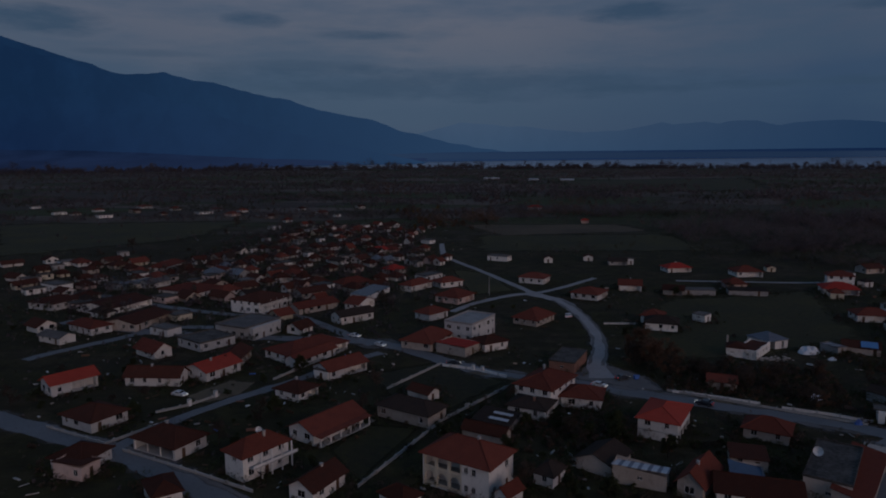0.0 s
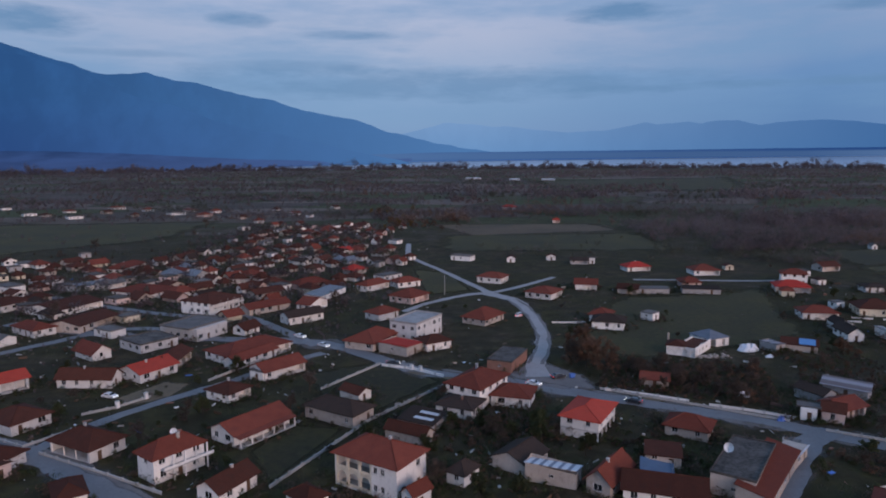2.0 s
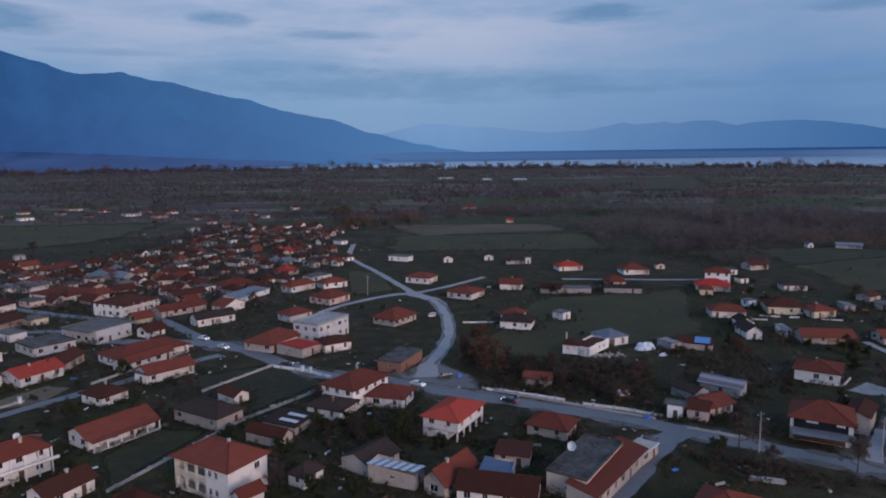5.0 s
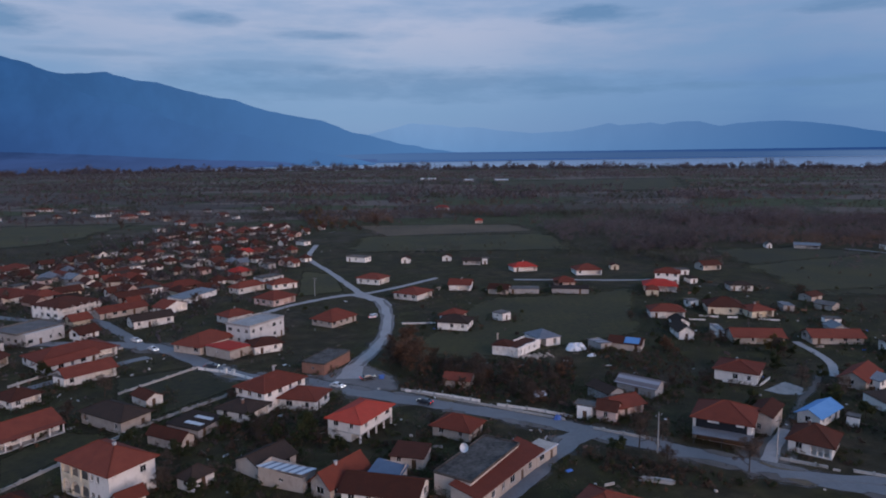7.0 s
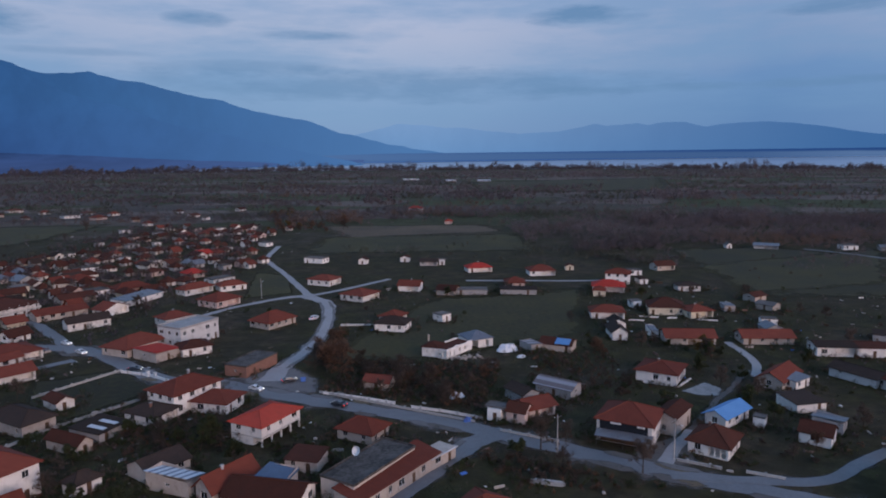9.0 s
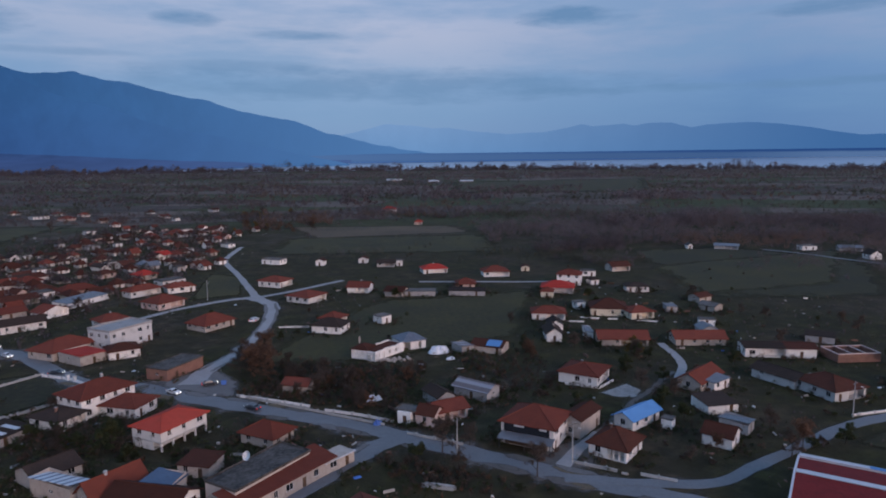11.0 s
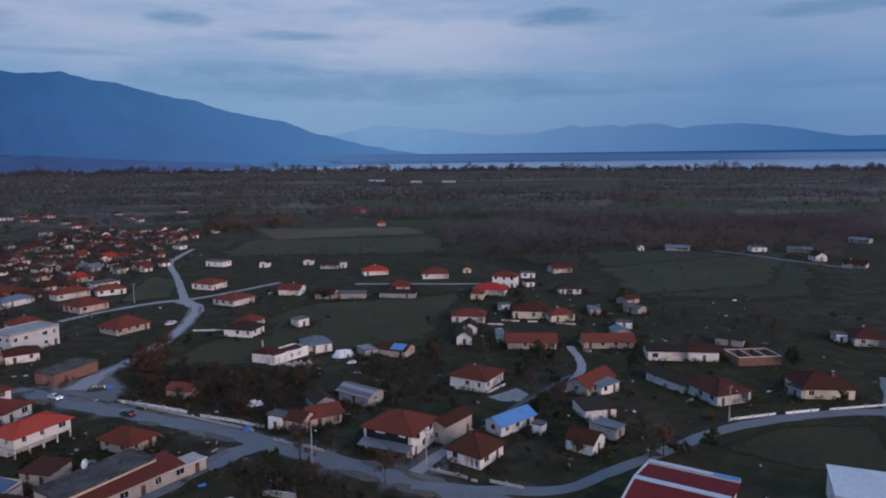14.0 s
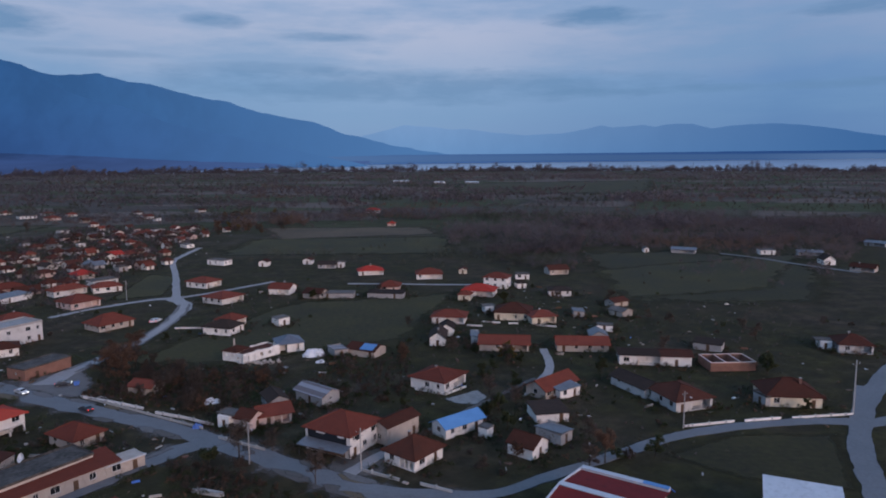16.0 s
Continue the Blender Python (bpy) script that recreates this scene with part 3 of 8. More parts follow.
def strip(name, pts, widths, z, mat, label, category="road", thick=0.06, ragged=0.26):
    """A road: a ribbon along a smooth line through a few points."""
    line = [Vector((*p, 0)) for p in pts]
    dense, wide = [], []
    for i in range(len(line) - 1):
        p0, p1, p2, p3 = line[max(i - 1, 0)], line[i], line[i + 1], line[min(i + 2, len(line) - 1)]
        steps = max(3, int((p2 - p1).length / 1.6))
        for k in range(steps):
            t = k / steps
            dense.append(0.5 * (2 * p1 + (p2 - p0) * t + (2 * p0 - 5 * p1 + 4 * p2 - p3) * t * t + (3 * p1 - p0 - 3 * p2 + p3) * t ** 3))
            wide.append(widths[i] + (widths[i + 1] - widths[i]) * t)
    dense.append(line[-1])
    wide.append(widths[-1])
    s = Shape()
    rows = []
    if category == "road":
        LANES.extend((p.x, p.y, q / 2) for p, q in zip(dense, wide))
    for i, p in enumerate(dense):
        d = (dense[min(i + 1, len(dense) - 1)] - dense[max(i - 1, 0)]).normalized()
        side = Vector((d.y, -d.x, 0))
        a = wide[i] / 2 * (1 + ragged * noise.fractal(p * 0.13, 0.8, 2.0, 4))
        b = wide[i] / 2 * (1 + ragged * noise.fractal(p * 0.13 + Vector((40, 0, 0)), 0.8, 2.0, 4))
        rows.append((p - side * a, p + side * b))
    up = Vector((0, 0, z))
    foot = Vector((0, 0, z - thick))
    core = []
    for (a, b), (c, d) in zip(rows, rows[1:]):
        m, n = (a + b) / 2, (c + d) / 2
        for p, q, r, t, v in ((a, m, n, c, (0, 1, 1, 0)), (m, b, d, n, (1, 0, 0, 1))):
            s.face([p + up, q + up, r + up, t + up])
            core += v
        if category == "road":
            s.face([a + foot, a + up, c + up, c + foot])
            s.face([b + up, b + foot, d + foot, d + up])
            core += [0] * 8
    me = s.mesh(name, mat)
    me.attributes.new("core", "FLOAT", "POINT").data.foreach_set("value", core)
    return tagged(new(name, me), label, category, kind="structure")


OPEN_LAND = []


def patch(name, pts, z, mat, label, category="field"):
    """A field or yard: a sheet just above the ground whose growth thins out towards its borders."""
    if category == "field":
        OPEN_LAND.append(list(pts))
    mid = sum((Vector((*p, 0)) for p in pts), Vector()) / len(pts)
    ring = []
    for i, a in enumerate(pts):
        a, b = Vector((*a, 0)), Vector((*pts[(i + 1) % len(pts)], 0))
        ring += [a + (b - a) * k / 12 for k in range(12)]
    verts, core, faces, n = [], [], [], len(ring)
    for f, v in ((1.13, 0.0), (0.78, 1.0)):
        verts += [(*(mid + (p - mid) * f).xy, z) for p in ring]
        core += [v] * n
    faces = [(k, (k + 1) % n, n + (k + 1) % n, n + k) for k in range(n)] + [tuple(range(n, 2 * n))]
    if (ring[1] - ring[0]).cross(mid - ring[0]).z < 0:
        faces = [f[::-1] for f in faces]
    me = mesh_of(name, verts, faces, mat)
    me.attributes.new("core", "FLOAT", "POINT").data.foreach_set("value", core)
    return tagged(new(name, me), label, category, kind="structure")


def pierced(shape, corner, along, up, width, high, holes):
    """A wall face with recessed openings (u0, u1, v0, v1); the normal is along x up."""
    n = along.cross(up)
    us = sorted({0.0, width, *[h[0] for h in holes], *[h[1] for h in holes]})
    vs = sorted({0.0, high, *[h[2] for h in holes], *[h[3] for h in holes]})
    at = lambda u, v, k=0.0: corner + along * u + up * v - n * k
    for u0, u1 in zip(us, us[1:]):
        for v0, v1 in zip(vs, vs[1:]):
            if not any(h[0] <= u0 and u1 <= h[1] and h[2] <= v0 and v1 <= h[3] for h in holes):
                shape.face([at(u0, v0), at(u1, v0), at(u1, v1), at(u0, v1)])
    for u0, u1, v0, v1, *deep in holes:
        depth = deep[0] if deep else 0.18
        ring = [(u0, v0), (u1, v0), (u1, v1), (u0, v1)]
        for (a, b), (c, d) in zip(ring, ring[1:] + ring[:1]):
            shape.face([at(a, b), at(a, b, depth), at(c, d, depth), at(c, d)])
        shape.face([at(*p, depth) for p in ring])


PANES = {}


def pane_meshes(w, h):
    """Meshes of a window: frame with a middle bar and sill, and the pane of glass; x right, y out of the wall, z up."""
    key = (round(w, 1), round(h, 1))
    if key not in PANES:
        s = Shape()
        f = 0.055
        s.box(-w / 2, -0.13, 0, -w / 2 + f, -0.05, h).box(w / 2 - f, -0.13, 0, w / 2, -0.05, h)
        s.box(-w / 2 + f, -0.13, 0, w / 2 - f, -0.05, f).box(-w / 2 + f, -0.13, h - f, w / 2 - f, -0.05, h).box(-f / 2, -0.13, f, f / 2, -0.055, h - f)
        g = Shape().box(-w / 2 + f, -0.11, f, w / 2 - f, -0.09, h - f)
        sill = Shape().box(-w / 2 - 0.08, -0.05, -0.07, w / 2 + 0.08, 0.09, -0.004)
        PANES[key] = s.mesh("window_frame", "trim"), g.mesh("pane", "glass"), sill.mesh("window_sill", "concrete")
    return PANES[key]


DOOR = Shape().box(-0.5, -0.12, 0, 0.5, -0.06, 2.1).box(-0.38, -0.06, 0.2, 0.38, -0.045, 0.95).box(-0.38, -0.06, 1.1, 0.38, -0.045, 1.95).mesh("door", "wood")
KNOB = Shape().box(0.38, -0.06, 1.0, 0.46, 0.0, 1.05).mesh("door_handle", "steel")
WORDS = {"white": "white rendered", "cream": "cream rendered", "ash": "dull ashen rendered", "grey": "grey rendered", "beige": "weathered beige rendered", "pink": "pinkish rendered", "brick": "bare red brick",
         "orange": "bright orange tiled", "red": "red tiled", "scarlet": "scarlet sheet", "brown": "old brown tiled", "dark": "dark weathered tiled", "slab": "flat grey concrete",
         "darkslab": "flat dark bitumen", "lightslab": "flat pale concrete", "metal": "grey corrugated metal", "blue": "bright blue sheet", "pale": "pale sheet metal", "stripes": "striped white and blue sheet", "maroon": "maroon sheet metal", "slate": "blue-grey sheet", "navy": "dull blue sheet", "patched": "rusty patched sheet"}


def roof_shape(kind, w, d, h, rise, over, axis="x"):
    """A roof with a real thickness over a w x d plan with its eaves at h. axis: the way the ridge runs."""
    s = Shape()
    a, b, t = w / 2 + over, d / 2 + over, 0.16
    turn = (lambda p: p) if axis == "x" else (lambda p: (-p[1], p[0], p[2]))
    if axis == "y":
        a, b = b, a
    drop = over * rise / max(b, 0.1)
    lo = h - drop
    put = lambda *pts: s.face([turn(p) for p in pts])
    if kind == "hip":
        r = max(a - b, 0.25)
        e = [(-a, -b), (a, -b), (a, b), (-a, b)]
        top = [(-r, 0, h + rise), (r, 0, h + rise)]
        E = [(x, y, lo) for x, y in e]
        put(E[0], E[1], top[1], top[0]), put(E[2], E[3], top[0], top[1]), put(E[1], E[2], top[1]), put(E[3], E[0], top[0])
        for i in range(4):
            p, q = E[i], E[(i + 1) % 4]
            put((p[0], p[1], lo - t), (q[0], q[1], lo - t), q, p)
        put(*[(x, y, lo - t) for x, y in reversed(e)])
    elif kind == "gable":
        for sy in (-1, 1):
            eave, ridge = [(-a, sy * b, lo), (a, sy * b, lo)], [(a, 0, h + rise), (-a, 0, h + rise)]
            low = lambda p: (p[0], p[1], p[2] - t)
            q = eave + ridge
            if sy > 0:
                q = q[::-1]
            put(*q), put(*[low(p) for p in reversed(q)])
            put(low(eave[0]), low(eave[1]), eave[1], eave[0]) if sy < 0 else put(eave[0], eave[1], low(eave[1]), low(eave[0]))
            for k in (0, 1):
                p, r = eave[k], ridge[1 - k]
                put(p, r, low(r), low(p)) if (k == 0) == (sy < 0) else put(low(p), low(r), r, p)
    elif kind == "shed":
        z = lambda y: h + rise * (y + b) / (2 * b)
        q = [(-a, -b, z(-b)), (a, -b, z(-b)), (a, b, z(b)), (-a, b, z(b))]
        low = [(x, y, k - t) for x, y, k in q]
        put(*q), put(*reversed(low))
        for i in range(4):
            put(low[i], low[(i + 1) % 4], q[(i + 1) % 4], q[i])
    else:
        s.box(-a, -b, h, a, b, h + 0.22)
        edge = 0.18
        for x0, y0, x1, y1 in ((-a, -b, a, -b + edge), (-a, b - edge, a, b), (-a, -b + edge, -a + edge, b - edge), (a - edge, -b + edge, a, b - edge)):
            s.box(x0, y0, h + 0.22, x1, y1, h + 0.22 + rise)
    return s


def house(x, y, yaw, w, d, h, roof="hip", rise=1.7, wall="white", tile="red", axis="", opts="", label="", name="house", cat="house", group="houses of the village"):
    """A house on a w x d plan round (x, y), turned by yaw, with its eaves at h. Its front (-y) and its left gable (-x) face the open side.
    opts: words for what it has (chimney, porch, balcony, arches, stilts, tank, plain, few)."""
    rng = random.Random(f"{x:.1f} {y:.1f}")
    FOOTPRINTS.append((x, y, max(w, d) / 2 + 0.8))
    PLANS.append((x, y, radians(yaw), w / 2, d / 2, h))
    lot = random.Random(f"lot {x:.1f} {y:.1f}")
    if cat == "house" and roof in ("hip", "gable") and "far" not in opts:
        rise *= 1.15
        if h < 4.4 and min(w, d) > 6.5 and lot.random() < 0.6 and not any(k in opts for k in ("plain", "few", "loggia", "corner", "porch")):
            opts += " veranda"
        if lot.random() < 0.35 and "chimney" not in opts and "few" not in opts:
            opts += " chimney"
    root = tagged(new(name), label or f"{WORDS[wall]} {'two-storey ' if h > 4.4 else ''}{cat} with {WORDS[tile]} {'' if roof == 'flat' else roof + ' '}roof", cat, group)
    root.matrix_basis = pose(x, y, 0, 0, 0, yaw)
    axis = axis or ("x" if w >= d else "y")
    ov = (0.65 if cat == "house" else 0.42) if roof in ("hip", "gable") else (0.15 if roof == "flat" else 0.3)
    if "far" in opts and roof != "flat":
        ov, rise = 0.95, rise * 1.2
    if "tight" in opts:
        ov = 0.12
    s = Shape()
    floors = [0.0] if h < 4.4 else [0.0, h / 2]
    X, Y, Z = Vector((1, 0, 0)), Vector((0, 1, 0)), Vector((0, 0, 1))
    lift = h - 2.75 if "stilts" in opts else 0.0
    open_air = "open" in opts.split()
    faces = {} if open_air else {"front": (Vector((-w / 2, -d / 2, lift)), X, w, 0), "left": (Vector((-w / 2, d / 2, lift)), -Y, d, -90), "back": (Vector((w / 2, d / 2, lift)), -X, w, 180), "right": (Vector((w / 2, -d / 2, lift)), Y, d, 90)}
    every = 6.0 if "few" in opts else 3.4
    fitted = []
    for side, (corner, along, wide, turn) in faces.items():
        holes = []
        for level in ([0.0] if lift else floors):
            n = int(max(1, wide / every)) if wide > 2.6 else 0
            if "plain" in opts and side in ("left", "back", "right"):
                n = 0
            doorway = rng.randrange(n) if n and level == 0 and side == "front" and not lift else -1
            for k in range(n):
                u = wide * (k + 0.5) / n + rng.uniform(-0.25, 0.25)
                if k == doorway:
                    holes.append((u - 0.5, u + 0.5, 0.0, 2.1, "door"))
                elif h - lift - level > 2.4 and rng.random() < (0.85 if side in ("front", "left") else 0.6):
                    ww, hh = rng.choice(((1.3, 1.35), (1.4, 1.4), (1.0, 1.35), (1.8, 1.4))) if "few" not in opts else (1.0, 0.7)
                    if "arches" in opts and side == "left":
                        continue
                    if "balcony" in opts and side == "front" and level > 0:
                        hh = 1.3
                    v = level + (1.0 if hh > 0.9 else 1.5)
                    holes.append((u - ww / 2, u + ww / 2, v, v + hh, "window"))
        recess = [(0.2, 0.6 * d, 0.1, h - 0.15, 3.0)] if "arches" in opts and side == "left" else []
        if "loggia" in opts and side == "left":
            recess = [(0.3, d - 0.5, 0.25, h - 0.35, min(4.5, w * 0.5))]
        if "corner" in opts and side == "left":
            recess = [(d * 0.5, d - 0.3, 0.25, h - 0.35, 2.4)]
        if "veranda" in opts and side == "front":  # a covered sitting place under the main roof, behind slim columns
            recess = [(w * 0.42, w - 0.35, 0.2, h - 0.3, 2.4)]
            holes = [q for q in holes if q[1] < recess[0][0] - 0.1]
            for k in range(3):
                x0 = -w / 2 + recess[0][0] + 0.14 + (recess[0][1] - recess[0][0] - 0.28) * k / 2
                part_of("column", Shape().tube((x0, -d / 2 + 0.15, 0.2), (x0, -d / 2 + 0.15, h - 0.3), 0.13, 0.12, 8).mesh("column", "white"), root)
        elif recess and "loggia" in opts:
            u0, u1, v0, v1, deep = recess[0]
            # dark glass panels added at the recess's back to deepen its shade
            part_of("glazing", Shape().box(-w / 2 + deep - 0.06, d / 2 - u1 + 0.3, v0, -w / 2 + deep - 0.012, d / 2 - u0 - 0.3, v0 + 2.3).mesh("glazing", "glass"), root, "dark glazed shop front")
            if h > 4.4:
                part_of("gallery_floor", Shape().box(-w / 2 + 0.02, d / 2 - u1 + 0.02, h / 2 - 0.1, -w / 2 + deep - 0.02, d / 2 - u0 - 0.02, h / 2 + 0.12).mesh("gallery_floor", "concrete"), root)
                part_of("glazing", Shape().box(-w / 2 + deep - 0.06, d / 2 - u1 + 0.5, h / 2 + 0.2, -w / 2 + deep - 0.012, d / 2 - u0 - 0.5, v1 - 0.2).mesh("glazing", "glass"), root, "dark glazed gallery front")
        if recess and "arches" not in opts and "veranda" not in opts:
            holes = [q for q in holes if q[1] < recess[0][0] or q[0] > recess[0][1]]
            for k in range(4):
                y0 = d / 2 - recess[0][0] - 0.12 - (recess[0][1] - recess[0][0] - 0.24) * k / 3
                part_of("column", Shape().tube((-w / 2 + 0.15, y0, 0.25), (-w / 2 + 0.15, y0, h - 0.35), 0.14, 0.12, 8).mesh("column", "white"), root)
        if "arches" in opts and recess:
            for level in floors:
                holes += [(0.6 * d + k * 1.7 + 0.5, 0.6 * d + k * 1.7 + 1.4, level + 1.0, level + 2.3, "window") for k in (0, 1)]
        pierced(s, corner, along, Z, wide, h - lift, [q[:4] for q in holes] + recess)
        n = along.cross(Z)
        for u0, u1, v0, v1, what in holes:
            at = corner + along * (u0 + u1) / 2 + Z * v0
            fitted.append((what, Matrix.Translation(at) @ pose(0, 0, 0, 0, 0, turn + 180), u1 - u0, v1 - v0))
    if open_air:
        for px in (-w / 2 + 0.1, 0.0, w / 2 - 0.1):
            for py in (-d / 2 + 0.1, d / 2 - 0.1):
                top = h - 0.17 + (rise * (py + d / 2) / d if roof == "shed" else 0.0)
                part_of("post", Shape().box(px - 0.06, py - 0.06, 0, px + 0.06, py + 0.06, top).mesh("post", "steel"), root)
    elif roof == "gable":
        a, b = (w / 2, d / 2) if axis == "x" else (d / 2, w / 2)
        for k in (-1, 1):
            tri = [(k * a, -b, h), (k * a, b, h), (k * a, 0, h + rise - 0.1)]
            tri = tri if axis == "x" else [(-q[1], q[0], q[2]) for q in tri]
            s.face(tri if k > 0 else tri[::-1])
    elif roof == "shed":
        z = h + rise - 0.12
        s.face([(-w / 2, d / 2, h), (-w / 2, d / 2, z), (w / 2, d / 2, z), (w / 2, d / 2, h)])
        s.face([(-w / 2, -d / 2, h), (-w / 2, d / 2, z), (-w / 2, d / 2, h)])
        s.face([(w / 2, -d / 2, h), (w / 2, d / 2, h), (w / 2, d / 2, z)])
    if not open_air:
        s.face([(-w / 2, -d / 2, h - 0.02), (-w / 2, d / 2, h - 0.02), (w / 2, d / 2, h - 0.02), (w / 2, -d / 2, h - 0.02)])
        s.face([(-w / 2, -d / 2, lift), (w / 2, -d / 2, lift), (w / 2, d / 2, lift), (-w / 2, d / 2, lift)][::-1])
        part_of("wall", s.mesh("wall", wall), root)
    part_of("roof", roof_shape(roof, w, d, h, rise, ov, axis).mesh("roof", tile), root)
    if "far" not in opts and roof in ("hip", "gable") and tile in ("red", "orange", "brown", "dark"):
        a, b = (w / 2 + ov, d / 2 + ov) if axis == "x" else (d / 2 + ov, w / 2 + ov)
        r = max(a - b, 0.25) if roof == "hip" else a
        top = h + rise
        low_z = h - ov * rise / b
        turn = (lambda p: p) if axis == "x" else (lambda p: (-p[1], p[0], p[2]))
        caps = [((-r, 0, top), (r, 0, top))]
        if roof == "hip":
            caps += [((k * r, 0, top), (k * a, j * b, low_z)) for k in (-1, 1) for j in (-1, 1)]
        for p, q in caps:
            part_of("ridge_cap", Shape().tube(turn(p), turn(q), 0.13, 0.13, 5).mesh("ridge_cap", tile), root)
    for what, m, ww, hh in fitted:
        if what == "door":
            door = part_of("door", DOOR, root, m=m)
            if y < 190:
                part_of("door_handle", KNOB, door)
        elif "far" in opts:
            part_of("window", pane_meshes(ww, hh)[1], root, m=m)
        else:
            fr, gl, sl = pane_meshes(ww, hh)
            win = part_of("window", fr, root, m=m)
            part_of("pane", gl, win)
            if h > 2.9 and "few" not in opts and y < 230:
                part_of("window_sill", sl, win)
    if "skylight" in opts:  # pale sheets along the ridge and the eaves of a hall
        part_of("gutter", Shape().box(-w / 2 - 0.5, -d / 2 - 0.85, h - 0.22, w / 2 + 0.5, -d / 2 - 0.45, h + 0.02).mesh("gutter", "pale"), root, "pale eaves gutter")
        part_of("parapet", Shape().box(-w / 2 - 0.5, d / 2 - 0.5, h - 0.3, w / 2 + 0.5, d / 2 + 0.75, h + 0.55).mesh("parapet", "pale"), root, "pale parapet along the far eaves")
    if "chimney" in opts:
        cx, cy = rng.uniform(-0.2, 0.2) * w, rng.uniform(-0.2, 0.2) * d
        stack = part_of("chimney", Shape().box(-0.26, -0.24, 0, 0.26, 0.24, rise + 0.45).mesh("chimney", lot.choice(("beige", "brick", "grey"))), root, m=pose(cx, cy, h))
        part_of("chimney_cap", Shape().box(-0.34, -0.32, rise + 0.45, 0.34, 0.32, rise + 0.54).mesh("chimney_cap", "concrete"), stack)
    if "porch" in opts:  # a veranda under the front eaves, on posts
        part_of("porch_floor", Shape().box(-w / 2, -d / 2 - 2.2, 0, w / 2, -d / 2 - 0.003, 0.3).mesh("porch_floor", "concrete"), root)
        q = Shape().face([(-w / 2 - 0.3, -d / 2 - 2.5, h - 0.55), (w / 2 + 0.3, -d / 2 - 2.5, h - 0.55), (w / 2 + 0.3, -d / 2 - 0.003, h - 0.2), (-w / 2 - 0.3, -d / 2 - 0.003, h - 0.2)])
        q.face([(-w / 2 - 0.3, -d / 2 - 2.5, h - 0.67), (-w / 2 - 0.3, -d / 2 - 0.003, h - 0.32), (w / 2 + 0.3, -d / 2 - 0.003, h - 0.32), (w / 2 + 0.3, -d / 2 - 2.5, h - 0.67)])
        q.face([(-w / 2 - 0.3, -d / 2 - 2.5, h - 0.67), (w / 2 + 0.3, -d / 2 - 2.5, h - 0.67), (w / 2 + 0.3, -d / 2 - 2.5, h - 0.55), (-w / 2 - 0.3, -d / 2 - 2.5, h - 0.55)])
        part_of("porch_roof", q.mesh("porch_roof", tile), root)
        count = max(2, int(w / 3) + 1)
        for k in range(count):
            px = -w / 2 + 0.15 + (w - 0.3) * k / (count - 1)
            part_of("porch_post", Shape().box(px - 0.13, -d / 2 - 2.15, 0.3, px + 0.13, -d / 2 - 1.89, h - 0.6).mesh("porch_post", "white"), root)
    if "stilts" in opts:  # an open ground floor on posts
        part_of("floor_slab", Shape().box(-w / 2 - 0.05, -d / 2 - 0.05, lift - 0.22, w / 2 + 0.05, d / 2 + 0.05, lift - 0.004).mesh("floor_slab", "concrete"), root)
        for k in range(5):
            for j in (-1, 0, 1):
                px, py = -w / 2 + 0.2 + (w - 0.4) * k / 4, j * (d / 2 - 0.2)
                part_of("pillar", Shape().box(px - 0.17, py - 0.17, 0, px + 0.17, py + 0.17, lift - 0.225).mesh("pillar", wall), root)
        room = Shape().box(-w / 2 + 0.1, -d / 2 + 2.6, 0, w / 2 - 1.5, d / 2 - 0.6, lift - 0.23)
        room.box(-w / 2 + 0.02, -d / 2 + 3.2, 0, -w / 2 + 0.098, d / 2, lift - 0.23)
        part_of("ground_floor_room", room.mesh("ground_floor_room", wall), root)
    if "balcony" in opts:
        z = h / 2
        part_of("balcony", Shape().box(-w / 2 + w * 0.12, -d / 2 - 1.6, z - 0.2, w / 2 + 1.2, -d / 2 - 0.003, z).mesh("balcony", "concrete"), root)
        rail = Shape()
        rail.box(-w / 2 + w * 0.12, -d / 2 - 1.6, z, w / 2 + 1.2, -d / 2 - 1.5, z + 0.55)
        part_of("balcony_rail", rail.mesh("balcony_rail", wall), root)
        for k in range(4):
            px = -w / 2 + w * 0.3 + 0.15 + (w * 0.7 - 0.3) * k / 3
            part_of("balcony_post", Shape().box(px - 0.12, -d / 2 - 1.4, 0, px + 0.12, -d / 2 - 1.16, z - 0.155).box(px - 0.12, -d / 2 - 1.4, z, px + 0.12, -d / 2 - 1.16, h - 0.2).mesh("balcony_post", wall), root)
    if "arches" in opts:  # two storeys of arcades closing a deep recess in the left wall
        x0, n, top = -w / 2, 3, h - 0.15
        step = (0.6 * d - 0.2) / n
        for level in (0, 1):
            z0, z1 = (0.1, h / 2) if level == 0 else (h / 2, top)
            s = Shape()
            for k in range(n):
                y0 = d / 2 - 0.2 - k * step
                r = step * 0.40
                spring = z1 - 0.3 - r
                pts = [(y0 - step / 2 + r * math.cos(i * math.pi / 12), spring + r * math.sin(i * math.pi / 12)) for i in range(13)]
                for xx, flip in ((x0, 1), (x0 + 0.3, -1)):
                    add = lambda q: s.face([(xx, *p) for p in (q if flip > 0 else q[::-1])])
                    add([(y0, z0), (y0 - step / 2 + r, z0), pts[0], (y0, spring)])
                    add([(y0 - step / 2 - r, z0), (y0 - step, z0), (y0 - step, spring), pts[-1]])
                    for i in range(12):
                        p, q = pts[i], pts[i + 1]
                        add([p, q, (q[0], z1), (p[0], z1)])
                    add([(y0, spring), pts[0], (pts[0][0], z1), (y0, z1)])
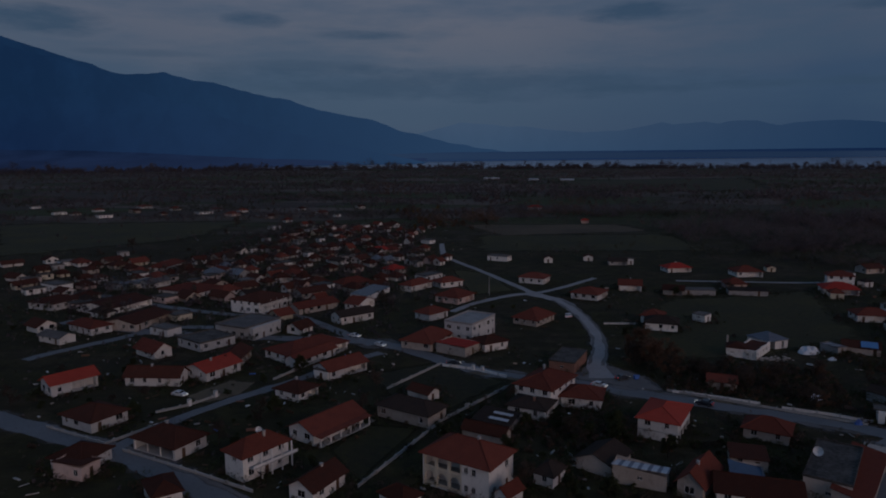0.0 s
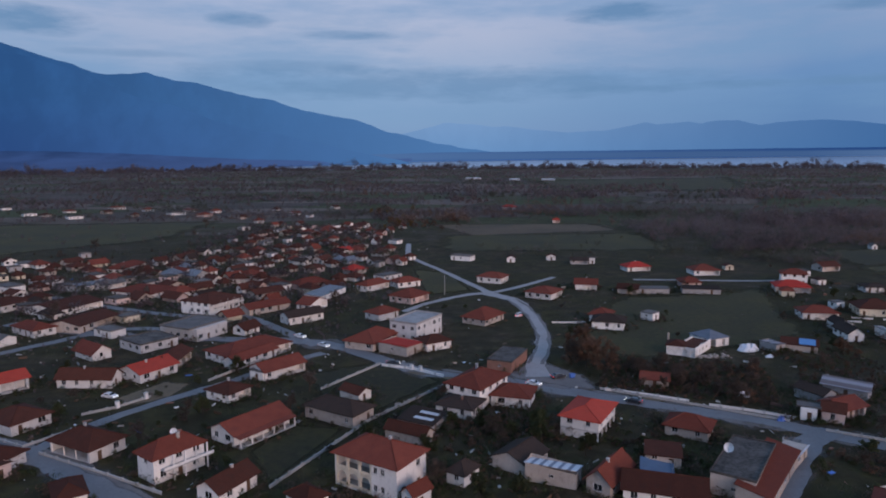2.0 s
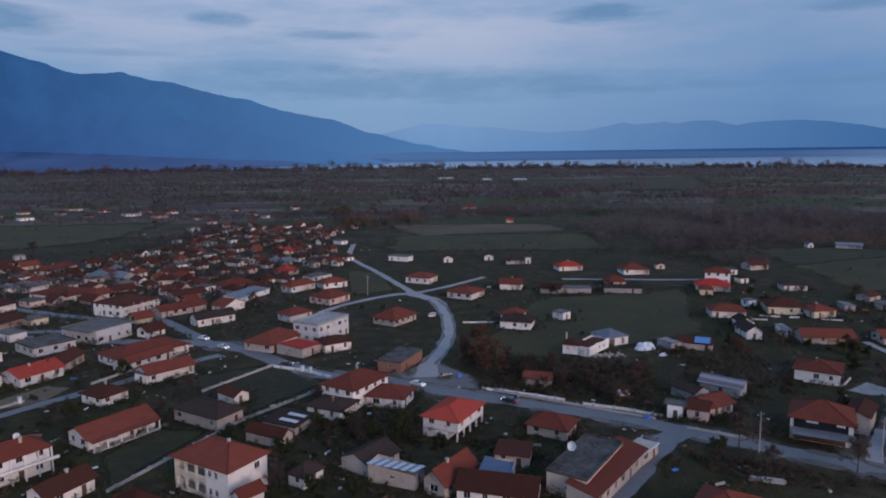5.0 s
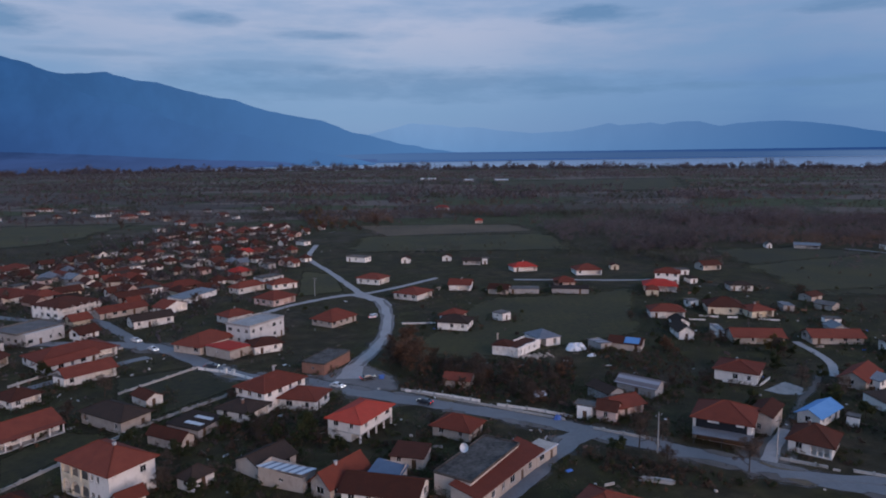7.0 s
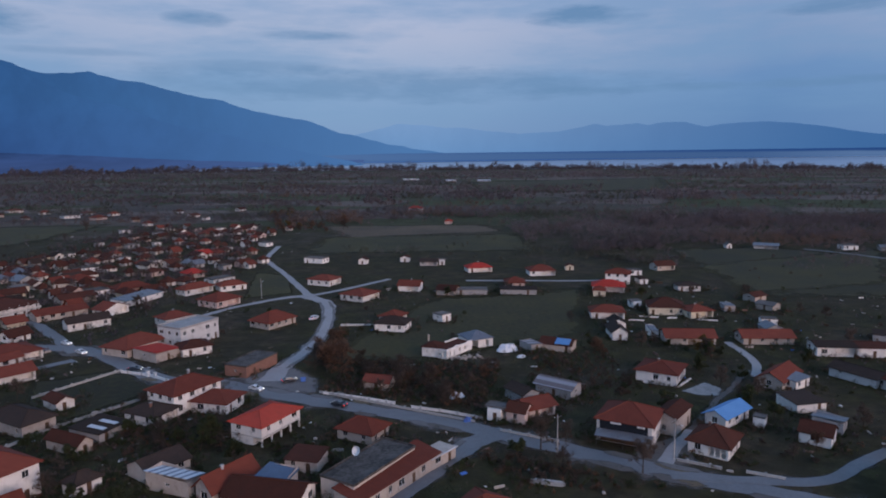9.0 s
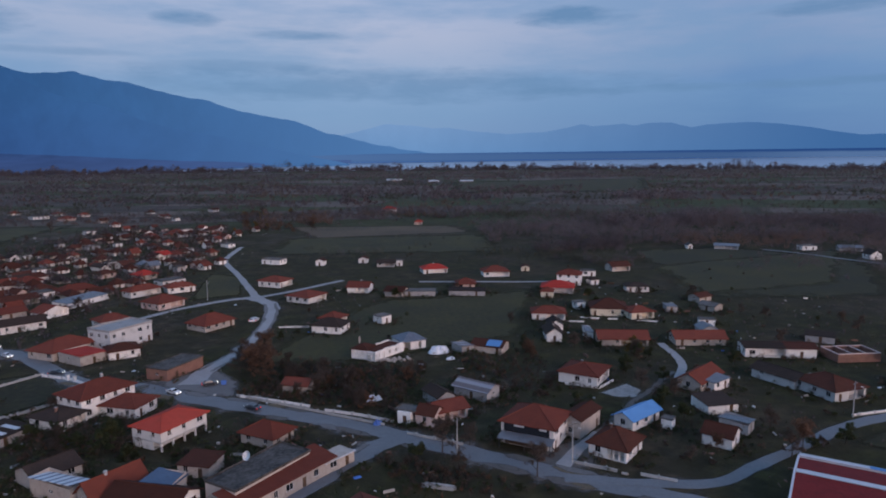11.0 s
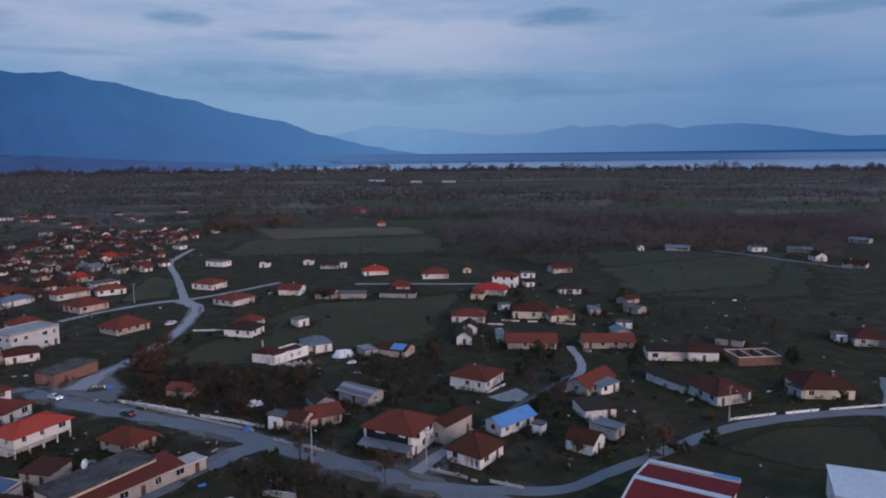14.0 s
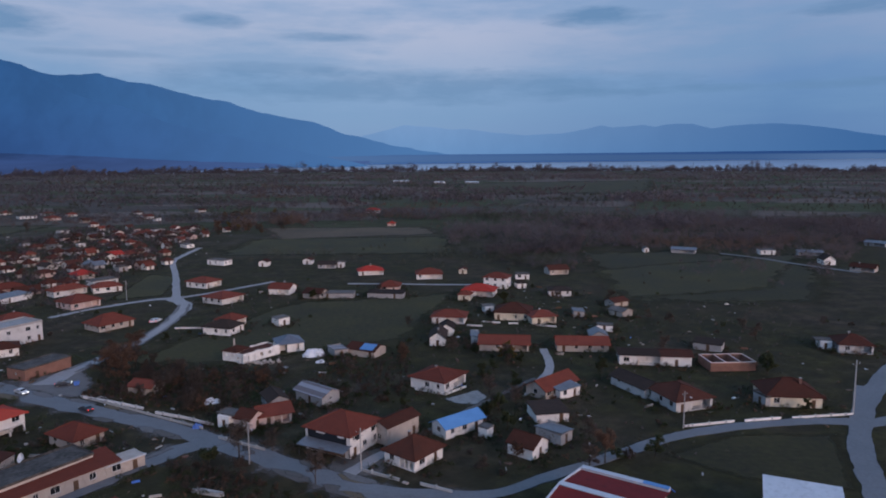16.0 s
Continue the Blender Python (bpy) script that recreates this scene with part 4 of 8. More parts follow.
                    add([pts[-1], (y0 - step, spring), (y0 - step, z1), (pts[-1][0], z1)])
                for i in range(12):
                    p, q = pts[i], pts[i + 1]
                    s.face([(x0, *p), (x0 + 0.3, *p), (x0 + 0.3, *q), (x0, *q)])
                for yy in (y0 - step / 2 + r, y0 - step / 2 - r):
                    s.face([(x0, yy, z0), (x0 + 0.3, yy, z0), (x0 + 0.3, yy, spring), (x0, yy, spring)])
            part_of("arcade", s.mesh("arcade", "cream"), root, "cream arcade of three round arches")
            part_of("gallery_floor", Shape().box(x0 + 0.3, d / 2 - 0.6 * d, z0 - 0.02, x0 + 2.98, d / 2 - 0.2, z0 + 0.14).mesh("gallery_floor", "concrete"), root)
            part_of("balustrade", Shape().box(x0 + 0.1, d / 2 - 0.6 * d, z0 + 0.15, x0 + 0.2, d / 2 - 0.2, z0 + 0.75).mesh("balustrade", "cream"), root)
    return root


PILLAR = Shape().box(-0.19, -0.19, 0, 0.19, 0.19, 1.0).mesh("pillar", "concrete")


def low_wall(pts, h, t, mat):
    """A garden wall with a coping, along a line on the ground."""
    s, c = Shape(), Shape()
    for (ax, ay), (bx, by) in zip(pts, pts[1:]):
        length = math.hypot(bx - ax, by - ay)
        m = pose(ax, ay, 0, 0, 0, math.degrees(math.atan2(by - ay, bx - ax)))
        s.box(0, -t / 2, 0, length, t / 2, h, turn=m)
        c.box(-t / 2, -t / 2 - 0.05, h, length + t / 2, t / 2 + 0.05, h + 0.07, turn=m)
    root = tagged(new("garden_wall"), f"low {'white rendered' if mat == 'white' else 'grey concrete'} garden wall beside a road", "wall", "garden walls")
    part_of("wall_body", s.mesh("wall_body", mat), root)
    for (ax, ay), (bx, by) in zip(pts, pts[1:]):
        length = math.hypot(bx - ax, by - ay)
        count = max(1, int(length / 4.0))
        for k in range(count):
            f = (k + 0.5) / count
            part_of("pillar", PILLAR, root, m=pose(ax + (bx - ax) * f, ay + (by - ay) * f, 0, 0, 0, math.degrees(math.atan2(by - ay, bx - ax))) @ Matrix.Diagonal((1, 1, h + 0.32, 1)))
    part_of("coping", c.mesh("coping", "white" if mat == "white" else "concrete"), root)
    return root


POLE = []


def utility_pole(x, y):
    if not POLE:
        root = tagged(new("utility_pole"), "grey concrete utility pole with a crossarm and lamp", "utility pole", "utility poles")
        part_of("post", Shape().tube((0, 0, 0), (0, 0, 9.2), 0.17, 0.10, 8).mesh("post", "pole"), root)
        arm = part_of("crossarm", Shape().box(-1.0, -0.06, 8.4, 1.0, 0.06, 8.52).mesh("crossarm", "steel"), root)
        for k in (-0.85, 0, 0.85):
            part_of("insulator", Shape().tube((k, 0, 8.52), (k, 0, 8.75), 0.06, 0.04, 6).mesh("insulator", "trim"), arm)
        lamp = part_of("lamp_arm", Shape().tube((0, 0, 7.6), (0.5, -1.2, 8.0), 0.035, 0.03, 6).mesh("lamp_arm", "steel"), root)
        part_of("lamp_head", Shape().box(0.38, -1.65, 7.93, 0.62, -1.15, 8.05).mesh("lamp_head", "trim"), lamp)
        POLE.append(root)
        root.matrix_basis = pose(x, y, 0, 0, 0, 30)
        return root
    return copy_thing(POLE[0], pose(x, y, 0, 0, 0, 30 + 40 * noise.noise(Vector((x, y, 0)))))


CARS = {}


def car(x, y, heading, mat):
    """A small saloon, driving along its local x."""
    m = pose(x, y, 0.07, 0, 0, heading)
    if mat in CARS:
        return copy_thing(CARS[mat], m)
    root = CARS[mat] = tagged(new("car"), f"{mat[4:]} family car standing on the road", "car", "cars on the roads")
    side = [(-2.1, 0.35), (-2.15, 0.75), (-1.95, 0.95), (-1.5, 1.0), (-1.05, 1.42), (0.35, 1.45), (1.0, 0.98), (1.95, 0.82), (2.15, 0.6), (2.1, 0.32)]
    s = Shape()
    half = lambda z: 0.84 if z < 1.1 else 0.66
    for (a, b), (c, d) in zip(side, side[1:] + side[:1]):
        s.face([(a, -half(b), b), (a, half(b), b), (c, half(d), d), (c, -half(d), d)])
    s.face([(a, -half(b), b) for a, b in side][::-1])
    s.face([(a, half(b), b) for a, b in side])
    part_of("body", s.mesh("body", mat), root)
    for k in (-1, 1):
        part_of("side_window", Shape().face([(q, k * p, z) for q, p, z in ((-1.35, 0.83, 1.02), (0.78, 0.83, 1.02), (0.3, 0.675, 1.38), (-1.0, 0.675, 1.38))]).mesh("side_window", "glass"), root)
    part_of("windscreen", Shape().face([(1.0, -0.72, 1.02), (1.0, 0.72, 1.02), (0.42, 0.6, 1.43), (0.42, -0.6, 1.43)]).mesh("windscreen", "glass"), root)
    part_of("rear_window", Shape().face([(-1.5, 0.72, 1.04), (-1.5, -0.72, 1.04), (-1.12, -0.6, 1.4), (-1.12, 0.6, 1.4)]).mesh("rear_window", "glass"), root)
    for a in (-1.3, 1.3):
        for k in (-1, 1):
            tyre = part_of("wheel", Shape().tube((a, k * 0.68, 0.31), (a, k * 0.87, 0.31), 0.31, 0.31, 14).mesh("wheel", "rubber"), root)
            part_of("rim", Shape().tube((a, k * 0.865, 0.31), (a, k * 0.885, 0.31), 0.19, 0.19, 10).mesh("rim", "car_silver"), tyre)
    lit = mat in ("car_white", "car_dark", "car_silver")
    for k in (-1, 1):
        part_of("headlight", Shape().box(2.06, k * 0.62 - 0.17, 0.58, 2.17, k * 0.62 + 0.17, 0.74).mesh("headlight", "headlight" if lit else "trim"), root)
        part_of("taillight", Shape().box(-2.17, k * 0.66 - 0.14, 0.68, -2.08, k * 0.66 + 0.14, 0.86).mesh("taillight", "taillight" if lit else "car_red"), root)
    root.matrix_basis = m
    return root


# ---------------------------------------------------------------- plants
def leaf_cloud(centres, radii, count, size, rng, squash=0.8, upright=1.0):
    """Small three-cornered leaf blades and twigs, turned at random, round each centre."""
    n = len(centres) * count
    c = np.repeat(np.asarray(centres, float), count, 0)
    r = np.repeat(np.asarray(radii, float), count)
    d = rng.normal(size=(n, 3))
    d /= np.linalg.norm(d, axis=1, keepdims=True)
    p = c + d * (r * rng.random(n) ** 0.45)[:, None] * [1, 1, squash]
    a = rng.normal(size=(n, 3)) * [1, 1, upright]
    a /= np.linalg.norm(a, axis=1, keepdims=True)
    b = np.cross(a, rng.normal(size=(n, 3)))
    b /= np.linalg.norm(b, axis=1, keepdims=True)
    s = (size * rng.uniform(0.6, 1.4, n))[:, None]
    blade = np.stack([p - a * s + b * s * 0.42, p + a * s, p - a * s * 0.7 - b * s * 0.42], 1)
    # each blade faces out of its clump and up
    out = d * [0.8, 0.8, 0.5] + [0, 0, 0.55] + rng.normal(size=(n, 3)) * 0.18
    out /= np.linalg.norm(out, axis=1, keepdims=True)
    wrong = (np.cross(blade[:, 1] - blade[:, 0], blade[:, 2] - blade[:, 0]) * out).sum(1) < 0
    blade[wrong] = blade[wrong][:, ::-1]
    return np.concatenate([blade.reshape(-1, 3), np.repeat(out, 3, 0)], 1)


def blade_mesh(name, blades, mat):
    me = bpy.data.meshes.new(name)
    n = len(blades) // 3
    me.vertices.add(n * 3)
    me.vertices.foreach_set("co", np.ascontiguousarray(blades[:, :3], np.float32).ravel())
    me.loops.add(n * 3)
    me.loops.foreach_set("vertex_index", np.arange(n * 3, dtype=np.int32))
    me.polygons.add(n)
    me.polygons.foreach_set("loop_start", np.arange(0, n * 3, 3, dtype=np.int32))
    me.polygons.foreach_set("loop_total", np.full(n, 3, dtype=np.int32))
    me.materials.append(MAT[mat])
    me.update()
    me.attributes.new("custom_normal", "FLOAT_VECTOR", "POINT").data.foreach_set("vector", np.ascontiguousarray(blades[:, 3:], np.float32).ravel())
    return me


KINDS = {
    "rust": ("rust_leaf", 8.5, 1.0, "autumn tree with thin rust-brown leaves and bare twigs", 13, 60, 0.135),
    "bare": ("brown_leaf", 7.5, 0.9, "nearly bare brown tree with fine twigs", 13, 55, 0.115),
    "green": ("green_leaf", 6.0, 0.9, "dark green leafy tree in a garden", 13, 66, 0.15),
    "yellow": ("yellow_leaf", 6.0, 0.8, "yellow autumn tree among the houses", 12, 62, 0.135),
    "bush": ("green_leaf", 2.4, 1.2, "dense dark green garden bush", 10, 52, 0.105),
    "scrub": ("brown_leaf", 2.2, 1.3, "tangled brown winter bush", 10, 48, 0.10),
}
GROWN = {}


def grow(kind, seed):
    """A tree: a tapered trunk that forks into limbs, and leaf clumps along and at the ends of the limbs."""
    leaf, high, wide, label, limbs, leaves, size = KINDS[kind]
    rng = np.random.default_rng(seed * 7 + len(kind))
    s, tips, radii = Shape(), [], []
    low = kind in ("bush", "scrub")
    fork = high * (0.08 if low else 0.16)
    lean = rng.normal(size=2) * 0.03 * high
    top = Vector((lean[0], lean[1], high * (0.5 if low else 0.8)))
    s.tube((0, 0, 0), (0, 0, fork), high * 0.022, high * 0.017, 7)
    s.tube((0, 0, fork), top, high * 0.017, high * 0.005, 6)
    for i in range(limbs):
        f = rng.uniform(0.0, 0.9)
        base = Vector((0, 0, fork)).lerp(top, f)
        turn = i * 2.4 + rng.uniform(-0.4, 0.4)
        reach = high * 0.36 * wide * (1.15 - 0.6 * f) * rng.uniform(0.65, 1.2)
        end = base + Vector((math.cos(turn) * reach, math.sin(turn) * reach, high * rng.uniform(0.08, 0.26)))
        s.tube(base, end, high * 0.009, high * 0.003, 5)
        for q in (0.5, 0.78, 1.0):
            tips.append(base.lerp(end, q) + Vector(rng.normal(size=3) * 0.04 * high))
            radii.append(high * 0.10 * rng.uniform(0.7, 1.35) * min(1.0, wide + 0.25))
        for _ in range(2):
            k = base.lerp(end, rng.uniform(0.4, 0.9))
            s.tube(k, k + Vector(rng.normal(size=3) * 0.08 * high) + Vector((0, 0, 0.08 * high)), high * 0.004, high * 0.0015, 4)
    tips.append(top)
    radii.append(high * 0.1)
    quads = leaf_cloud(tips, radii, leaves, size * (1.4 if high > 5 else 1.0), rng)
    quads[:, 2] = np.maximum(quads[:, 2], 0.05)
    return s.mesh("trunk", "bark"), blade_mesh("crown", quads, leaf), label


def tree(kind, x, y, scale=1.0):
    rng = random.Random(f"{kind} {x:.1f} {y:.1f}")
    seed = rng.randrange(4)
    m = pose(x, y, 0, 0, 0, rng.uniform(0, 360)) @ Matrix.Scale(scale * rng.uniform(0.85, 1.2), 4)
    trunk, crown, label = GROWN.setdefault((kind, seed), grow(kind, seed)) if (kind, seed) not in GROWN else GROWN[kind, seed]
    word = "bush" if kind in ("bush", "scrub") else "tree"
    root = tagged(new(word), label, word, "garden bushes" if word == "bush" else "trees of the village")
    root.matrix_basis = m
    part_of("trunk", trunk, root)
    part_of("crown", crown, root)
    return root


WOODS = [0]


def wood(corners, high, count, mat, clear=False, leaves=12, blade=0.10, wide=1.0):
    """Far wood or hedge: many small uneven crowns over a four-sided stretch of land, in one mesh."""
    WOODS[0] += 1
    rng = np.random.default_rng(WOODS[0])
    c = np.array(corners)
    u, v = rng.random((2, count))
    p = (c[0] * ((1 - u) * (1 - v))[:, None] + c[1] * (u * (1 - v))[:, None] + c[2] * (u * v)[:, None] + c[3] * ((1 - u) * v)[:, None])
    tall = high * rng.uniform(0.45, 1.15, count) ** 1.3
    tall = tall * np.array([0.85 + 0.9 * noise.noise(Vector((a * 0.006, b * 0.02, 9.0))) for a, b in p]).clip(0.35, 1.6)
    keep = np.array([noise.noise(Vector((a * 0.012, b * 0.012, 3.0))) for a, b in p]) > -0.25
    if clear:
        spots = np.array(FOOTPRINTS + LANES)
        keep = np.array([not (np.hypot(spots[:, 0] - a, spots[:, 1] - b) < spots[:, 2] * 0.8 + 0.8).any() for a, b in p])
        keep &= np.array([not any(inside(q, f) for f in OPEN_LAND) or k % 9 == 0 for k, q in enumerate(p)])
    p, tall = p[keep], tall[keep]
    clumps, radii = [], []
    for k in range(3):
        clumps.append(np.c_[p + rng.normal(size=p.shape) * (tall * 0.16 * wide)[:, None], tall * rng.uniform(0.3, 0.8, len(p))])
        radii.append(tall * rng.uniform(0.22, 0.40, len(p)))
    quads = leaf_cloud(np.concatenate(clumps), np.concatenate(radii), leaves, high * blade, rng, 1.0, 1.8)
    quads[:, 2] = np.maximum(quads[:, 2], 0.02)
    ob = new("woodland", blade_mesh("woodland", quads, mat))
    return tagged(ob, {"wood_far": "dense belt of bare brown winter trees", "brown_leaf": "thicket of brown winter brambles", "rust_leaf": "thicket of rust-coloured autumn shrubs"}.get(mat, "strip of dark green scrub and hedge"), "woodland", kind="stuff")


def far_trees(count, seed):
    """Single trees, hedges and thickets all over the plain, in clumps and lines, gathered by tint and distance."""
    rng = np.random.default_rng(seed)
    d = 400 * (3150 / 400) ** rng.random(count)
    a = np.radians(rng.uniform(-41, 41, count))
    p = np.c_[75 + d * np.sin(a), d * np.cos(a)]
    at = lambda q, sx, sy, k: np.array([noise.fractal(Vector((x * sx, y * sy, k)), 0.9, 2.0, 3) for x, y in q])
    clump, line, tint = at(p, 0.0035, 0.009, 1.0), np.abs(at(p, 0.0045, 0.010, 8.0)), at(p, 0.004, 0.008, 15.0)
    keep = (clump > 0.22) | (line < 0.055) | (rng.random(count) < 0.05)
    spots = np.array(FOOTPRINTS + LANES)
    village = [(-330, 200), (20, 215), (60, 480), (-50, 700), (-330, 660)]
    for i in np.nonzero(keep)[0]:
        q = p[i]
        if (np.hypot(spots[:, 0] - q[0], spots[:, 1] - q[1]) < spots[:, 2] + 5).any() or (rng.random() < 0.93 and any(inside(q, f) for f in OPEN_LAND + [village])):
            keep[i] = False
    p, d, tint, clump = p[keep], d[keep], tint[keep] + rng.normal(size=keep.sum()) * 0.12, clump[keep]
    tall = rng.uniform(2.5, 6.0, len(p)) + 4.5 * (rng.random(len(p)) < 0.25) + 2.0 * clump.clip(0, 1)
    for near, far, leaves in ((0, 650, 30), (650, 1000, 22), (1000, 1700, 16), (1700, 4000, 12)):
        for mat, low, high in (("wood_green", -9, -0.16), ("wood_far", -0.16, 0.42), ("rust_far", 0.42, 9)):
            m = (d >= near) & (d < far) & (tint >= low) & (tint < high)
            if not m.any():
                continue
            q, t = p[m], tall[m]
            heads = [np.c_[q + rng.normal(size=q.shape) * (t * 0.2)[:, None], t * rng.uniform(0.3, 0.78, len(q))] for _ in range(3)]
            sizes = [t * rng.uniform(0.22, 0.38, len(q)) for _ in range(3)]
            blades = leaf_cloud(np.concatenate(heads), np.concatenate(sizes), leaves, min(far, 2200) * 0.00046, rng, 1.0, 1.6)
            blades[:, 2] = np.maximum(blades[:, 2], 0.02)
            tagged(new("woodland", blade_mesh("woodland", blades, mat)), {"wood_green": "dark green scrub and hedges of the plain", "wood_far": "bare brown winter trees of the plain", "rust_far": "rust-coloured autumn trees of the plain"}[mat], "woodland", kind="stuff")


# ---------------------------------------------------------------- ground, lake and mountains
ROWS_Y = [-3000, -600, -100, 0, 60, 120, 200, 300, 450, 700, 1100, 1700, 2400, 3000]
gs = Shape()
for y0, y1 in zip(ROWS_Y, ROWS_Y[1:]):
    for k in range(12):
        x0, x1 = -6000 + 1000 * k, -5000 + 1000 * k
        gs.face([(x0, y0, 0), (x1, y0, 0), (x1, y1, 0), (x0, y1, 0)])
# the shore and lake bed go on to the far mountains
gs.face([(-6000, 3000, 0), (6000, 3000, 0), (6000, 3300, 0), (-6000, 3300, 0)])
gs.face([(-6000, 3300, 0), (6000, 3300, 0), (6000, 4990, -6), (-6000, 4990, -6)])
tagged(new("ground", gs.mesh("ground", ground_material())), "winter grass, weeds and bare soil of a flat plain", "ground", kind="structure")

lake = Shape()
for k in range(60):
    a0, a1 = radians(-60 + 2 * k), radians(-58 + 2 * k)
    near = lambda a: 3330 + 120 * noise.noise(Vector((a * 3.0, 5, 0)))
    far_z = lambda a: 21.0 + 38.0 * max(a, -0.3)
    put = lambda a, r, z: (75 + r * math.sin(a), r * math.cos(a), z)
    lake.face([put(a0, near(a0), 0.6), put(a1, near(a1), 0.6), put(a1, 4800, far_z(a1)), put(a0, 4800, far_z(a0))])
tagged(new("water", lake.mesh("water", water_material())), "pale still lake reflecting the dusk sky", "lake", kind="structure")


LEFT_RANGE = [(-60, 1070), (-48, 1019), (-40, 947), (-28.5, 653), (-27.4, 630), (-26.0, 587), (-25.2, 577), (-24.3, 588), (-22.6, 602), (-21.9, 587), (-20.6, 557), (-19.0, 547), (-17.0, 499), (-15.0, 463), (-13.3, 443), (-12.3, 408), (-10.8, 375), (-8.6, 338), (-6.8, 316), (-5.9, 289), (-4.3, 231), (-2.7, 208), (-0.4, 152), (4.0, 91), (9.0, 60)]
NEAR_RIDGE = [(-60, 980), (-40, 800), (-28.5, 578), (-27.2, 548), (-25.9, 505), (-24.5, 448), (-22.7, 402), (-20.9, 374), (-19.4, 331), (-17.8, 280), (-15.8, 241), (-12.8, 201), (-9.3, 135), (-5.5, 70), (-3.5, 40), (-2.0, 12)]
FAR_RANGE = [(-12, 110), (-6.7, 128), (-2.9, 219), (-0.6, 265), (0.5, 292), (2.7, 283), (4.5, 262), (5.9, 265), (7.8, 240), (10.6, 218), (13.8, 230), (15.9, 262), (16.7, 280), (17.6, 263), (18.7, 269), (20.0, 278), (20.9, 262), (21.5, 275), (22.1, 281), (23.6, 279), (24.4, 259), (25.1, 246), (26.2, 258), (27.8, 269), (29.7, 268), (31.6, 253), (33.4, 228), (35.2, 197), (36.5, 178), (50, 190), (62, 200)]


def mountain_range(name, label, knots, near, far, foot_z, mat, rough, turn_step=0.2):
    """A range round the plain: its crest follows a few heights (degrees from north, z) with broken rock between them, and falls towards the plain in spurs and gullies."""
    turns = np.arange(knots[0][0], knots[-1][0] + 0.01, turn_step)
    crest = np.interp(turns, [k[0] for k in knots], [k[1] for k in knots])
    steps = 12
    verts, faces = [], []
    for i, a in enumerate(turns):
        z1 = crest[i] + rough * noise.fractal(Vector((a * 0.7, 1.0, 0)), 0.9, 2.0, 6)
        for j in range(steps + 1):
            f = j / steps
            spur = noise.fractal(Vector((a * 0.18, f * 1.3, 7.0)), 1.0, 2.0, 4)
            r = near + (far - near) * f + spur * 0.1 * (far - near) * math.sin(math.pi * f)
            z = foot_z + (z1 - foot_z) * (f ** 1.15) + rough * 2.2 * spur * math.sin(math.pi * f)
            verts.append((75 + r * math.sin(radians(a)), r * math.cos(radians(a)), z))
    w = steps + 1
    for i in range(len(turns) - 1):
        for j in range(steps):
            faces.append((i * w + j, (i + 1) * w + j, (i + 1) * w + j + 1, i * w + j + 1))
    return tagged(new(name, mesh_of(name, verts, faces, mat, smooth=True)), label, "mountains", kind="structure")


def inside(p, poly):
    odd = False
    for (ax, ay), (bx, by) in zip(poly, poly[1:] + poly[:1]):
        if (ay > p[1]) != (by > p[1]) and p[0] < (bx - ax) * (p[1] - ay) / (by - ay) + ax:
            odd = not odd
    return odd


def scatter(kinds, count, poly, scale=1.0):
    """Trees and bushes at random over a stretch of land, clear of houses and roads."""
    rng = random.Random(f"{kinds} {poly[0]}")
    x0, x1, y0, y1 = min(p[0] for p in poly), max(p[0] for p in poly), min(p[1] for p in poly), max(p[1] for p in poly)
    made = tries = 0
    while made < count and tries < count * 30:
        tries += 1
        x, y = rng.uniform(x0, x1), rng.uniform(y0, y1)
        if not inside((x, y), poly) or (rng.random() < 0.9 and any(inside((x, y), f) for f in OPEN_LAND)) or any(abs(x - a) < r and abs(y - b) < r for a, b, r in FOOTPRINTS) or any(abs(x - a) < r + 1.2 and abs(y - b) < r + 1.2 for a, b, r in LANES):
            continue
        tree(rng.choice(kinds.split()), x, y, scale * rng.uniform(0.65, 1.15))
        made += 1


def satellite_dish(x, y, z, size, turn):
    """A bowl on a bent arm."""
    root = tagged(new("satellite_dish"), "large white satellite dish standing on a roof", "satellite dish")
    root.matrix_basis = pose(x, y, z, 0, 0, turn)
    s = Shape()
    tilt = pose(0, 0, size * 0.75, 65)
    for i in range(5):
        for k in range(16):
            ring = lambda q, a: tilt @ Vector((q * size / 2 * math.cos(a), q * size / 2 * math.sin(a), 0.28 * size * (q * q) - 0.1))
            a0, a1 = 2 * math.pi * k / 16, 2 * math.pi * (k + 1) / 16
            s.face([ring(i / 5, a0), ring((i + 1) / 5, a0), ring((i + 1) / 5, a1), ring(i / 5, a1)])
    part_of("bowl", s.mesh("bowl", "trim", True), root)
    part_of("mast", Shape().tube((0, 0.25, 0), (0, 0.15, size * 0.7), 0.06, 0.05, 8).mesh("mast", "steel"), root)
    part_of("feed_arm", Shape().tube(tilt @ Vector((0, -size * 0.45, 0.1)), tilt @ Vector((0, 0, size * 0.5)), 0.025, 0.02, 5).mesh("feed_arm", "steel"), root)


